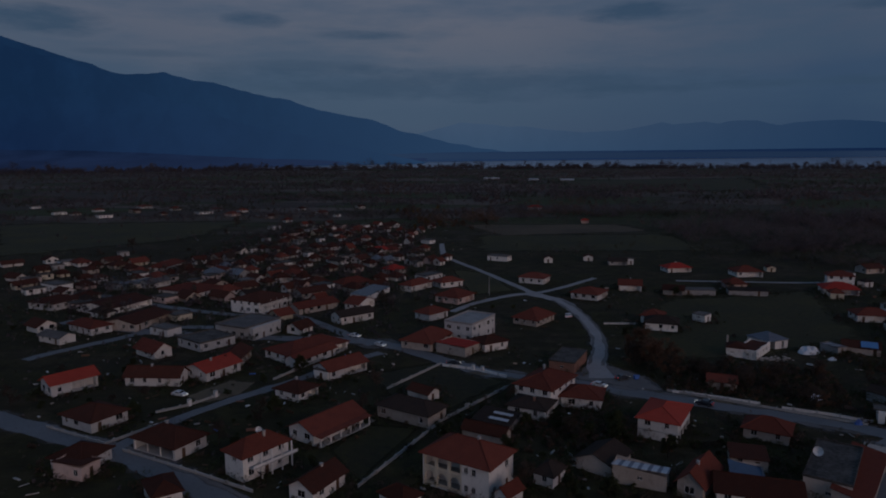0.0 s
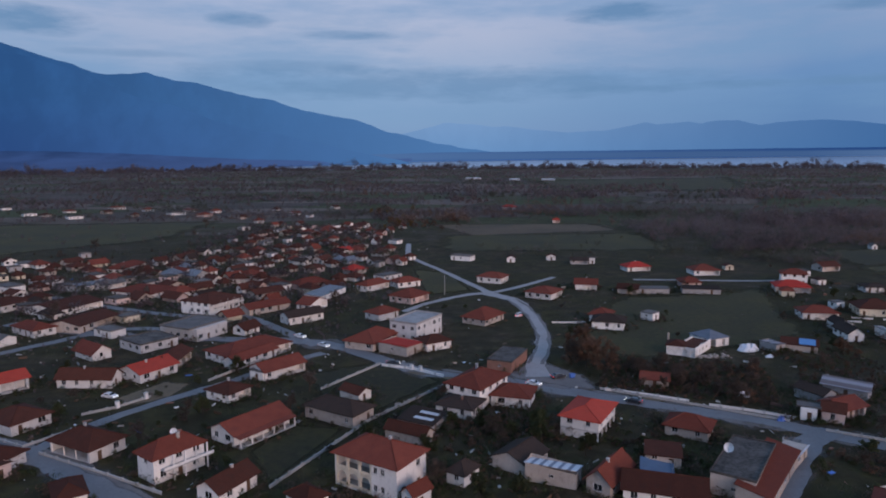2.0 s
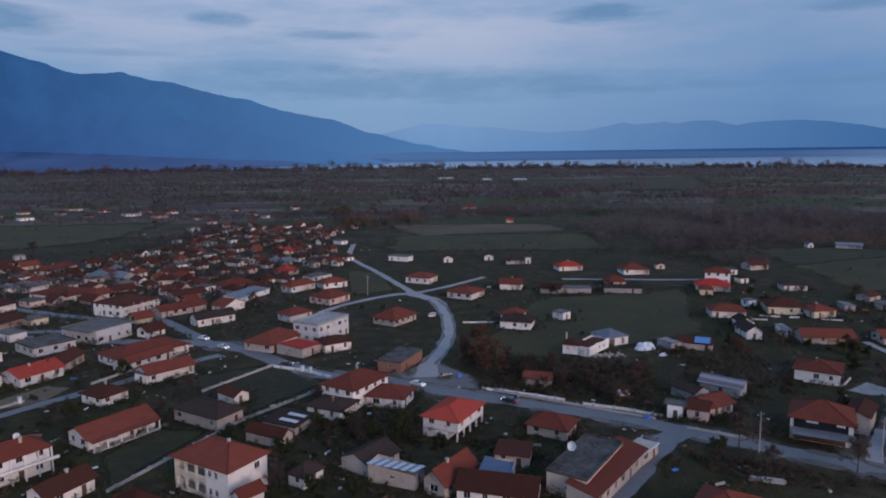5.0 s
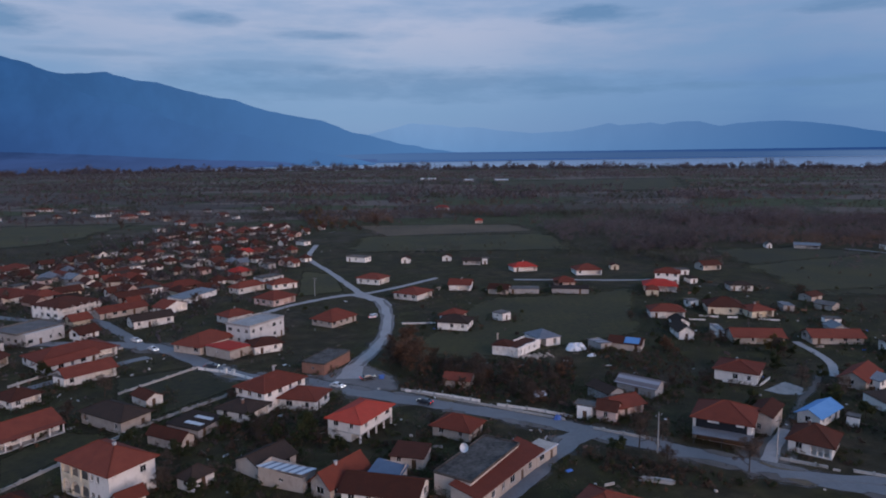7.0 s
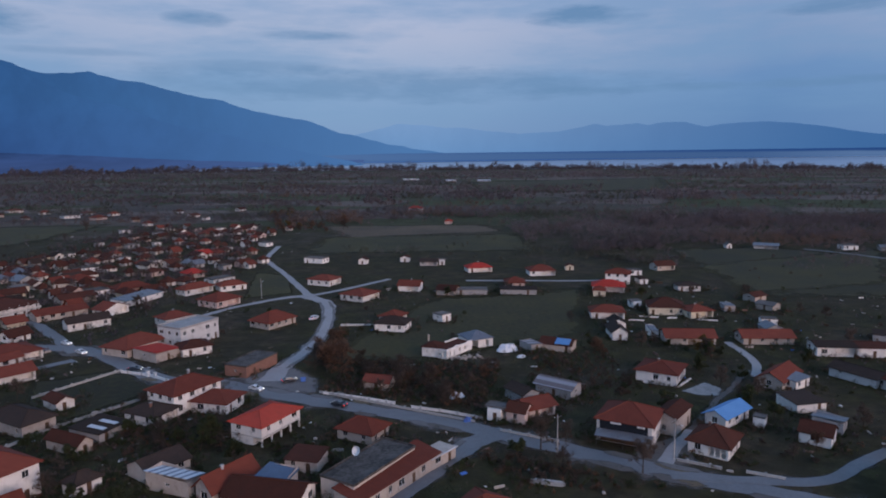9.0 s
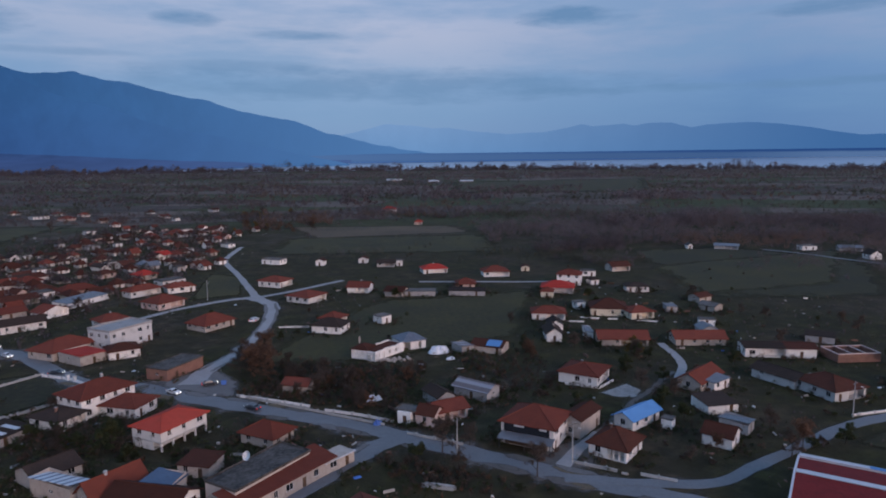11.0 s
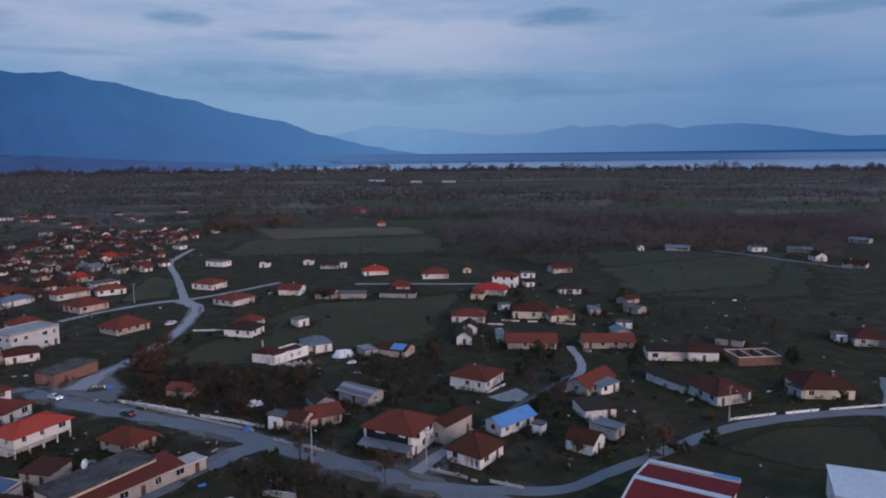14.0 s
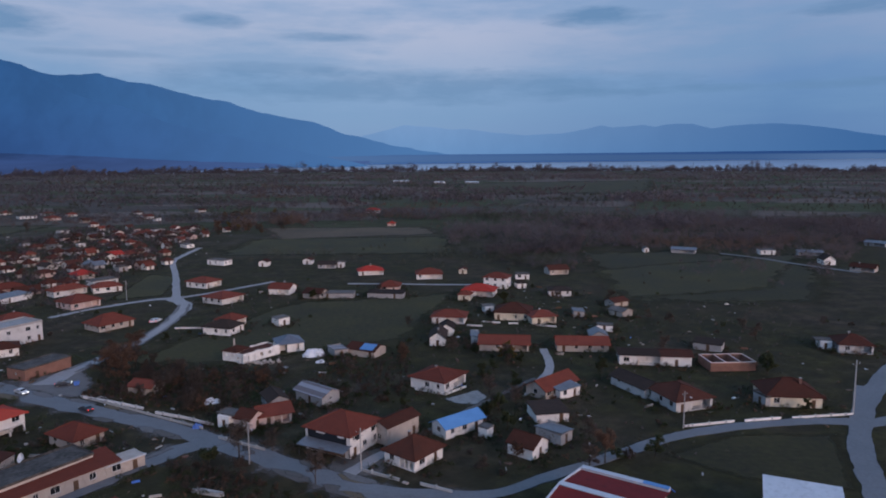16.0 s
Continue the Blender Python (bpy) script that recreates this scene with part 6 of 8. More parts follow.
house(-8.1, 161.4, 57.2, 8.0, 15.1, 3.4, "hip", 1.6, "beige", "dark")
house(-5.6, 174.9, 49.4, 4.5, 7.3, 2.4, "gable", 1.2, "white", "brown", axis="y", name="shed", cat="shed", group="sheds and outhouses")
house(26.8, 173.7, 55.5, 14.7, 10.2, 5.6, "hip", 1.9, "white", "red", opts="chimney")
house(36.0, 170.3, 71.6, 8.6, 9.8, 3.2, "hip", 1.6, "white", "red")
house(21.8, 163.6, 62.8, 7.9, 9.6, 3.0, "hip", 1.3, "white", "dark")
house(51.5, 152.5, 59.4, 13.4, 8.9, 4.9, "hip", 1.3, "white", "orange", opts="stilts")
house(74.0, 148.8, 58.3, 7.2, 9.3, 2.8, "hip", 1.7, "beige", "red")
house(76.3, 126.4, 54.1, 19.7, 8.0, 4.2, "flat", 0.3, "beige", "darkslab", opts="tank few")
house(80.3, 124.2, 51.3, 25.2, 6.0, 3.0, "shed", 1.2, "beige", "red", opts="plain", name="shed", cat="shed", group="sheds and outhouses")
house(89.8, 134.2, 46.9, 7.9, 4.5, 2.6, "shed", -0.6, "beige", "pale", opts="plain", name="shed", cat="shed", group="sheds and outhouses")
house(49.2, 124.5, 52.5, 10.8, 4.8, 3.2, "gable", 2.0, "beige", "red", axis="x")
house(58.1, 119.4, -18.5, 14.4, 8.0, 3.0, "gable", 1.6, "white", "brown")
house(58.5, 124.9, -17.6, 5.8, 6.0, 3.0, "shed", 0.8, "beige", "navy", opts="plain", name="shed", cat="shed", group="sheds and outhouses")
house(33.1, 134.4, 50.9, 9.2, 7.8, 2.6, "gable", 1.7, "beige", "dark", axis="x", opts="plain", name="shed", cat="shed", group="sheds and outhouses")
house(38.6, 126.8, 65.0, 4.4, 10.2, 3.0, "shed", 1.0, "beige", "stripes", axis="y", opts="few")
house(20.8, 127.7, 54.3, 5.5, 4.1, 2.7, "hip", 1.5, "white", "dark", name="shed", cat="shed", group="sheds and outhouses")
house(9.5, 147.4, 60.3, 3.7, 10.4, 2.6, "gable", 1.4, "beige", "brown", axis="y", opts="plain", name="shed", cat="shed", group="sheds and outhouses")
lean_to = house(12.5, 155.9, 66.6, 9.0, 8.9, 2.2, "shed", 0.5, "grey", "dark", opts="plain", name="shed", cat="shed", group="sheds and outhouses", label="low dark shed roof with two pale sheets")
for k in (-2.6, 0.9):
    part_of("roof_sheet", Shape().box(k, -3.6, 0, k + 1.4, 1.2, 0.05).mesh("roof_sheet", "pale"), lean_to, "pale sheet laid on the roof", pose(0, 0, 2.52, 2.9))
house(-8.2, 117.8, 47.6, 4.7, 6.3, 3.0, "hip", 1.4, "white", "brown", name="shed", cat="shed", group="sheds and outhouses")
house(11.8, 118.2, 47.7, 4.8, 2.9, 3.2, "gable", 1.3, "white", "red", name="shed", cat="shed", group="sheds and outhouses")
house(106.4, 157.1, -28.3, 3.5, 5.0, 3.0, "flat", 0.2, "white", "slab", name="shed", cat="shed", group="sheds and outhouses")
house(111.4, 155.3, 58.9, 5.2, 4.8, 3.0, "gable", 1.5, "pink", "brown", axis="y", name="shed", cat="shed", group="sheds and outhouses")
house(116.0, 159.4, 24.6, 7.8, 7.0, 2.8, "gable", 1.2, "pink", "red")
house(125.3, 172.5, -41.7, 10.5, 6.0, 3.0, "gable", 1.2, "grey", "patched", axis="x", opts="few")
house(114.7, 169.2, 26.0, 5.1, 8.0, 2.8, "gable", 1.2, "grey", "dark", opts="plain", name="shed", cat="shed", group="sheds and outhouses")
house(157.9, 183.0, 54.5, 11.3, 11.2, 3.3, "hip", 1.5, "white", "red", opts="chimney")
corner_house = house(134.8, 143.7, 57.5, 11.2, 12.2, 5.4, "hip", 2.3, "white", "red", axis="y", opts="plain")
# dark panels on the left wall stand in for shade under eaves and awning
part_of("gallery", Shape().box(-5.68, -5.2, 2.9, -5.615, 5.4, 5.0).mesh("gallery", "glass"), corner_house, "dark glazed gallery under the eaves")
for y0, y1 in ((-4.6, -2.9), (0.6, 3.0)):
    part_of("shutter", Shape().box(-5.73, y0, 4.3, -5.69, y1, 4.75).mesh("shutter", "trim"), corner_house, "pale half-drawn shutter")
part_of("shop_front", Shape().box(-5.67, -4.8, 0.1, -5.615, 5.2, 2.3).mesh("shop_front", "wood"), corner_house, "dark shop front under the awning")
for y0 in (-3.4, 2.2):
    part_of("side_window", Shape().box(y0, -6.14, 3.4, y0 + 1.2, -6.11, 4.5).mesh("side_window", "glass"), corner_house)
house(146.4, 147.4, 48.0, 10.6, 5.0, 4.4, "gable", 1.0, "beige", "brown", axis="x", name="shed", cat="shed", group="sheds and outhouses")
house(131.2, 137.3, -29.0, 11.6, 2.6, 2.5, "shed", 0.5, "grey", "metal", axis="x", opts="plain open", name="shed", cat="shed", group="sheds and outhouses")
house(150.5, 134.8, 48.5, 9.2, 8.4, 3.1, "hip", 2.2, "white", "brown", opts="corner")
house(161.0, 149.9, 36.0, 11.3, 5.1, 2.9, "gable", 1.2, "white", "blue")
house(167.2, 146.3, 49.0, 2.5, 2.5, 2.3, "flat", 0.1, "white", "slab", opts="few", name="shed", cat="shed", group="sheds and outhouses")
house(175.3, 136.8, 47.2, 6.2, 6.4, 2.8, "gable", 1.7, "white", "brown", axis="y", name="shed", cat="shed", group="sheds and outhouses")
house(182.5, 143.5, 46.7, 5.2, 6.5, 2.4, "shed", 0.8, "grey", "metal", opts="plain", name="shed", cat="shed", group="sheds and outhouses")
house(188.7, 175.2, 40.6, 13.9, 6.6, 2.8, "gable", 1.7, "beige", "red", axis="x")
house(191.3, 172.3, 31.8, 7.4, 5.0, 2.6, "shed", 0.6, "white", "metal", name="shed", cat="shed", group="sheds and outhouses")
house(183.8, 156.9, 6.6, 8.2, 7.8, 2.4, "shed", 0.5, "white", "dark", opts="plain", name="shed", cat="shed", group="sheds and outhouses")
house(221.7, 200.8, -11.0, 12.8, 8.0, 3.3, "gable", 0.7, "white", "dark")
house(232.3, 198.7, -11.0, 8.6, 8.0, 3.3, "gable", 0.7, "white", "brown", axis="x", opts="few")
house(212.3, 175.2, 22.9, 6.5, 13.5, 2.8, "gable", 1.2, "ash", "dark", axis="y", opts="few")
house(219.9, 164.9, 15.3, 11.0, 13.0, 3.2, "hip", 1.8, "ash", "brown")
house(248.8, 164.4, -10.1, 13.3, 11.0, 3.2, "hip", 2.6, "cream", "brown", opts="chimney")
house(242.5, 162.4, -76.5, 4.4, 5.0, 2.5, "flat", 0.3, "grey", "darkslab", opts="few", name="shed", cat="shed", group="sheds and outhouses")
house(217.8, 104.7, -26.7, 12.2, 10.0, 4.5, "shed", 1.2, "ash", "pale", opts="few")
shed = house(135.6, 215.1, -28.3, 10.5, 7.5, 2.4, "gable", 1.3, "beige", "brown", opts="plain", name="shed", cat="shed", group="sheds and outhouses", label="weathered shed whose brown roof is half covered by blue sheet")
part_of("blue_sheet", Shape().box(-0.2, -4.1, 0, 4.6, -0.4, 0.05).mesh("blue_sheet", "blue"), shed, "bright blue roof sheet", pose(0, 0, 3.82, 17.5))
house(126.4, 214.7, 28.4, 4.6, 6.0, 2.4, "shed", 0.5, "grey", "patched", opts="plain", name="shed", cat="shed", group="sheds and outhouses")
house(81.0, 247.1, 70.4, 8.9, 11.3, 3.1, "hip", 1.7, "white", "dark")
house(81.0, 257.9, 61.8, 8.5, 7.4, 3.1, "hip", 1.5, "white", "red")
house(100.0, 258.0, 41.6, 4.8, 5.2, 2.8, "flat", 0.1, "white", "slab", opts="few", name="shed", cat="shed", group="sheds and outhouses")
house(66.0, 303.3, 56.7, 12.6, 12.4, 3.0, "hip", 1.7, "white", "red")
house(46.3, 341.8, 62.5, 10.6, 12.9, 3.2, "hip", 1.6, "white", "red")
house(89.4, 321.3, -14.0, 10.2, 9.0, 3.0, "gable", 1.6, "white", "red")
house(106.7, 310.3, -22.7, 8.8, 8.0, 2.6, "gable", 1.3, "beige", "brown")
house(34.4, 414.7, -27.3, 13.2, 7.0, 2.8, "flat", 0.3, "white", "slab")
house(63.3, 406.6, -7.2, 5.0, 7.0, 2.8, "gable", 1.2, "white", "brown", name="shed", cat="shed", group="sheds and outhouses")
house(88.5, 412.2, -7.2, 5.4, 6.0, 2.8, "gable", 1.0, "white", "brown", name="shed", cat="shed", group="sheds and outhouses")
house(102.3, 396.4, -7.1, 10.2, 7.0, 2.6, "gable", 1.0, "grey", "dark")
house(110.1, 397.1, -7.2, 3.1, 5.0, 3.2, "flat", 0.2, "white", "slab", name="shed", cat="shed", group="sheds and outhouses")
house(128.5, 372.1, 8.8, 13.5, 9.0, 2.8, "hip", 1.7, "white", "scarlet")
house(160.7, 357.7, 0.4, 13.6, 11.0, 3.0, "hip", 2.0, "white", "red")
house(140.6, 324.5, -6.6, 9.3, 9.0, 2.8, "hip", 1.8, "pink", "red")
house(139.4, 307.4, -11.1, 16.7, 6.0, 2.4, "shed", 0.6, "grey", "dark", opts="few")
house(180.0, 370.9, -7.0, 4.5, 6.0, 2.4, "gable", 0.9, "cream", "brown", name="shed", cat="shed", group="sheds and outhouses")
house(117.6, 308.7, -6.5, 13.9, 5.0, 2.4, "shed", 0.4, "grey", "slab", opts="plain", name="shed", cat="shed", group="sheds and outhouses")
house(183.1, 310.3, -17.0, 14.6, 11.0, 3.0, "hip", 2.0, "white", "scarlet")
house(175.3, 298.8, -18.6, 5.4, 6.0, 3.0, "hip", 1.4, "cream", "red", name="shed", cat="shed", group="sheds and outhouses")
house(193.7, 328.1, -22.2, 11.5, 9.0, 5.6, "hip", 1.6, "white", "red")
house(165.7, 258.2, -10.5, 12.8, 9.0, 3.0, "hip", 1.6, "white", "red")
house(159.9, 228.2, -6.3, 5.2, 11.0, 3.0, "gable", 1.7, "white", "dark", axis="y")
house(163.5, 239.5, -6.3, 5.2, 8.0, 3.0, "gable", 1.5, "white", "dark", axis="y", name="shed", cat="shed", group="sheds and outhouses")
house(191.7, 263.3, -14.4, 13.9, 12.0, 3.4, "hip", 2.4, "cream", "brown")
house(182.6, 273.4, 9.4, 3.7, 5.0, 2.8, "flat", 0.1, "white", "slab", name="shed", cat="shed", group="sheds and outhouses")
house(201.2, 255.9, 9.3, 9.8, 9.0, 3.0, "hip", 1.4, "cream", "red")
house(220.1, 306.9, -6.9, 10.2, 8.0, 2.8, "hip", 1.0, "white", "dark")
house(231.3, 364.9, 11.7, 11.1, 8.0, 3.0, "gable", 1.6, "beige", "brown")
house(181.8, 219.4, -8.6, 16.4, 9.0, 2.6, "gable", 1.6, "beige", "red")
house(172.7, 228.3, -6.3, 2.5, 8.0, 2.6, "shed", 0.5, "white", "metal", opts="few", name="shed", cat="shed", group="sheds and outhouses")
house(207.4, 216.4, -6.3, 16.8, 8.0, 2.6, "gable", 1.5, "beige", "red")
house(216.1, 227.6, -6.3, 5.7, 7.0, 2.4, "gable", 1.4, "grey", "metal", opts="plain", name="shed", cat="shed", group="sheds and outhouses")
house(222.2, 239.8, -14.8, 5.7, 4.0, 2.2, "flat", 0.1, "white", "slab", opts="few", name="shed", cat="shed", group="sheds and outhouses")
house(235.6, 263.7, -58.0, 7.3, 6.0, 2.4, "gable", 1.0, "beige", "slab", opts="few", name="shed", cat="shed", group="sheds and outhouses")
house(239.2, 281.0, 26.9, 7.8, 6.0, 2.6, "gable", 1.0, "beige", "brown", opts="few")
house(204.8, 325.4, 9.8, 4.5, 5.0, 2.8, "hip", 1.0, "white", "dark", name="shed", cat="shed", group="sheds and outhouses")
house(210.0, 350.6, -7.1, 7.2, 6.0, 2.6, "flat", 0.2, "white", "slab", name="shed", cat="shed", group="sheds and outhouses")
house(218.2, 263.7, -6.6, 4.3, 6.0, 2.4, "shed", 0.4, "grey", "metal", opts="plain", name="shed", cat="shed", group="sheds and outhouses")
house(295.8, 208.6, -17.6, 10.0, 10.0, 3.2, "hip", 2.0, "ash", "brown")
house(288.9, 212.5, -17.8, 3.5, 6.0, 2.6, "flat", 0.2, "white", "slab", name="shed", cat="shed", group="sheds and outhouses")
house(384.6, 428.9, -7.8, 9.7, 8.0, 2.8, "flat", 0.2, "white", "slab")
house(408.2, 419.6, -18.4, 14.0, 7.0, 2.6, "gable", 1.0, "grey", "metal")
house(397.6, 384.4, -7.5, 6.5, 9.0, 3.4, "gable", 2.0, "white", "dark", axis="y")
house(334.2, 440.4, -29.1, 15.1, 9.0, 2.6, "gable", 1.0, "grey", "metal")
house(309.9, 445.5, -7.8, 3.4, 6.0, 2.6, "gable", 1.2, "white", "slab", name="shed", cat="shed", group="sheds and outhouses")
house(403.2, 358.8, -47.8, 11.9, 8.0, 2.6, "gable", 1.4, "beige", "brown")
house(483.1, 461.3, -54.6, 13.2, 9.0, 2.6, "gable", 1.0, "grey", "metal")
house(249.7, 213.3, -34.3, 8.9, 6.0, 2.4, "shed", 0.6, "grey", "dark", opts="few")
house(108.2, 806.4, -10.3, 16.0, 10.0, 3.4, "hip", 2.0, "white", "scarlet")
house(134.1, 643.1, -9.3, 6.7, 7.0, 3.0, "hip", 1.5, "pink", "orange")
house(131.6, 1860.7, -16.6, 42.1, 12.0, 3.0, "gable", 1.5, "white", "pale")
house(230.0, 1743.8, -16.1, 25.8, 12.0, 3.0, "gable", 1.5, "white", "pale")
house(312.3, 1720.1, -16.1, 32.5, 12.0, 3.0, "gable", 1.5, "grey", "pale")
house(-35.9, 262.0, 39.4, 15.0, 7.1, 3.2, "gable", 1.5, "white", "dark")
house(9.4, 237.6, 58.6, 17.0, 11.0, 6.4, "flat", 0.5, "ash", "lightslab")
house(-5.6, 227.8, 63.3, 16.8, 11.2, 3.0, "hip", 2.2, "beige", "red")
house(4.8, 218.5, 55.8, 9.6, 11.3, 2.8, "shed", 0.7, "beige", "scarlet", opts="few")
house(15.3, 222.5, 30.8, 9.3, 8.0, 3.0, "hip", 1.3, "white", "brown")
house(-4.9, 265.8, 46.2, 10.6, 7.9, 3.0, "hip", 1.5, "white", "red")
house(5.0, 297.5, 54.7, 13.0, 12.0, 3.2, "hip", 2.2, "pink", "red")
house(-13.4, 325.5, 52.0, 15.4, 7.1, 3.2, "hip", 1.6, "white", "red")
house(2.0, 332.6, 31.3, 12.6, 8.0, 3.0, "hip", 1.5, "white", "red")
house(-7.8, 350.4, 48.4, 12.7, 8.0, 2.8, "flat", 0.3, "white", "slab")
house(34.9, 258.2, 53.3, 13.8, 10.2, 2.8, "hip", 2.4, "beige", "red")
house(-35.8, 284.2, 61.3, 11.7, 7.0, 3.0, "gable", 1.8, "white", "red", axis="y")
house(-33.8, 308.7, 69.0, 23.2, 8.5, 2.6, "shed", 0.6, "white", "metal", opts="few")
house(-45.2, 331.5, 42.3, 16.0, 9.0, 3.0, "hip", 1.8, "pink", "red")
house(-54.8, 280.6, 45.3, 19.3, 8.0, 2.8, "gable", 1.4, "beige", "red")
house(-61.4, 309.9, 45.3, 14.9, 8.0, 2.8, "gable", 1.4, "beige", "brown")
house(-83.9, 347.2, 18.1, 8.0, 9.0, 3.0, "hip", 1.8, "white", "brown")
house(-80.3, 356.7, 57.5, 11.0, 9.0, 3.0, "hip", 1.8, "white", "red")
house(-78.2, 283.4, 64.5, 18.0, 15.0, 5.4, "hip", 1.9, "white", "brown", opts="porch balcony")
house(-119.0, 316.7, 66.5, 18.0, 23.6, 3.0, "hip", 1.9, "white", "red")
house(-71.5, 243.0, 62.4, 14.5, 18.0, 4.4, "flat", 0.4, "ash", "slab")
house(-81.7, 227.9, 52.0, 13.4, 13.4, 2.8, "flat", 0.3, "ash", "darkslab")
house(-141.1, 286.0, 67.3, 21.8, 19.9, 3.0, "gable", 1.4, "white", "brown")
house(-118.5, 257.3, 74.9, 19.9, 14.5, 3.0, "gable", 1.4, "beige", "brown")
house(-168.2, 291.0, 70.3, 16.6, 14.6, 3.2, "hip", 1.6, "ash", "brown")
house(-144.4, 335.2, 59.6, 12.7, 7.0, 2.8, "gable", 1.2, "white", "slab")
house(-158.8, 329.6, -21.7, 13.4, 7.0, 2.8, "flat", 0.3, "grey", "slab")
house(-152.9, 331.7, 50.5, 13.8, 7.0, 2.8, "gable", 1.0, "white", "metal")
house(-159.5, 388.2, 81.0, 23.6, 9.0, 3.0, "hip", 1.8, "white", "red")
house(-131.7, 247.5, -33.6, 15.2, 8.0, 3.0, "hip", 1.4, "ash", "red")
house(-101.8, 242.8, -30.9, 9.9, 6.0, 2.6, "flat", 0.2, "white", "slab")
house(-188.9, 326.9, -32.3, 14.3, 8.0, 3.4, "flat", 0.3, "white", "slab")
house(-136.1, 233.3, -27.3, 11.3, 6.0, 2.6, "gable", 1.0, "white", "slab")
house(-76.5, 136.2, -18.2, 8.2, 8.0, 3.0, "hip", 1.5, "ash", "brown")
house(-75.0, 131.5, 75.0, 5.0, 7.0, 2.8, "shed", 0.8, "pink", "brown", name="shed", cat="shed", group="sheds and outhouses")
house(-53.2, 121.1, 34.3, 5.2, 8.0, 3.0, "hip", 1.4, "white", "brown", name="shed", cat="shed", group="sheds and outhouses")
house(38.1, 202.2, 64.6, 15.2, 7.7, 3.2, "flat", 0.2, "brick", "darkslab", opts="few")
house(-223.6, 388.6, 47.3, 6.2, 5.4, 2.8, "flat", 0.3, "grey", "slab", opts="far", name="shed", cat="shed", group="sheds and outhouses")
house(-206.6, 364.2, 54.3, 5.0, 5.0, 2.6, "hip", 1.5, "cream", "brown", opts="far", name="shed", cat="shed", group="sheds and outhouses")
house(-201.7, 390.9, 60.9, 5.0, 5.0, 2.6, "hip", 1.9, "white", "brown", opts="far", name="shed", cat="shed", group="sheds and outhouses")
house(-189.5, 392.5, 47.2, 9.3, 9.8, 2.8, "hip", 1.8, "beige", "brown", opts="far")
house(-209.7, 441.5, 44.2, 5.9, 5.1, 2.6, "flat", 0.3, "grey", "slab", opts="far", name="shed", cat="shed", group="sheds and outhouses")
house(-148.3, 408.2, 43.6, 6.9, 5.8, 3.0, "gable", 1.6, "white", "brown", opts="far", name="shed", cat="shed", group="sheds and outhouses")
house(-134.1, 420.0, 57.2, 5.0, 5.0, 2.7, "gable", 2.0, "grey", "dark", opts="far", name="shed", cat="shed", group="sheds and outhouses")
house(-125.5, 386.2, 58.8, 5.1, 5.0, 2.6, "hip", 1.8, "white", "metal", opts="far", name="shed", cat="shed", group="sheds and outhouses")
house(-118.7, 391.6, 57.0, 5.5, 5.0, 2.7, "hip", 1.7, "white", "brown", opts="far", name="shed", cat="shed", group="sheds and outhouses")
house(-124.0, 362.8, 50.3, 9.1, 8.3, 2.9, "hip", 2.0, "beige", "metal", opts="far", name="shed", cat="shed", group="sheds and outhouses")
house(-109.2, 358.5, 55.1, 8.0, 8.3, 2.9, "gable", 1.7, "grey", "metal", opts="far", name="shed", cat="shed", group="sheds and outhouses")
house(-129.0, 453.8, 55.8, 5.1, 5.2, 2.7, "flat", 0.3, "white", "slab", opts="far", name="shed", cat="shed", group="sheds and outhouses")
house(-123.8, 461.4, 48.1, 5.0, 5.0, 2.5, "hip", 1.9, "white", "brown", opts="far", name="shed", cat="shed", group="sheds and outhouses")
house(-150.2, 602.5, 50.4, 8.6, 7.9, 2.9, "flat", 0.3, "white", "slab", opts="far")
house(-125.4, 533.8, 58.7, 5.0, 5.0, 2.6, "hip", 1.7, "white", "brown", opts="far", name="shed", cat="shed", group="sheds and outhouses")
house(-106.8, 499.4, 52.9, 8.8, 7.0, 2.5, "flat", 0.3, "grey", "slab", opts="far")
house(-92.8, 510.4, 43.6, 5.0, 5.0, 2.7, "flat", 0.3, "white", "slab", opts="far", name="shed", cat="shed", group="sheds and outhouses")
house(-81.4, 395.5, 60.1, 7.0, 5.5, 2.5, "hip", 1.3, "white", "brown", opts="far", name="shed", cat="shed", group="sheds and outhouses")
house(-79.6, 416.4, 58.6, 5.0, 5.0, 2.6, "hip", 1.9, "white", "brown", opts="far", name="shed", cat="shed", group="sheds and outhouses")
house(-77.2, 467.6, 50.0, 8.6, 7.5, 2.8, "hip", 2.0, "white", "brown", opts="far")
house(-87.1, 435.6, 52.1, 5.0, 5.0, 2.5, "flat", 0.3, "white", "slab", opts="far", name="shed", cat="shed", group="sheds and outhouses")
house(-62.5, 417.6, 48.4, 5.8, 5.0, 2.7, "flat", 0.3, "white", "slab", opts="far", name="shed", cat="shed", group="sheds and outhouses")
house(-63.3, 378.7, 43.2, 5.6, 5.2, 2.6, "hip", 1.7, "beige", "brown", opts="far", name="shed", cat="shed", group="sheds and outhouses")
house(-56.8, 436.2, 45.4, 6.1, 5.2, 2.8, "hip", 1.5, "white", "brown", opts="far", name="shed", cat="shed", group="sheds and outhouses")
house(-50.3, 377.0, 55.7, 9.0, 7.0, 3.0, "hip", 1.3, "pink", "brown", opts="far")
house(-43.9, 449.5, 49.6, 9.9, 8.3, 2.6, "gable", 1.6, "white", "scarlet", opts="far")
house(-63.1, 495.1, 48.6, 5.0, 5.0, 2.9, "hip", 1.4, "white", "brown", opts="far", name="shed", cat="shed", group="sheds and outhouses")
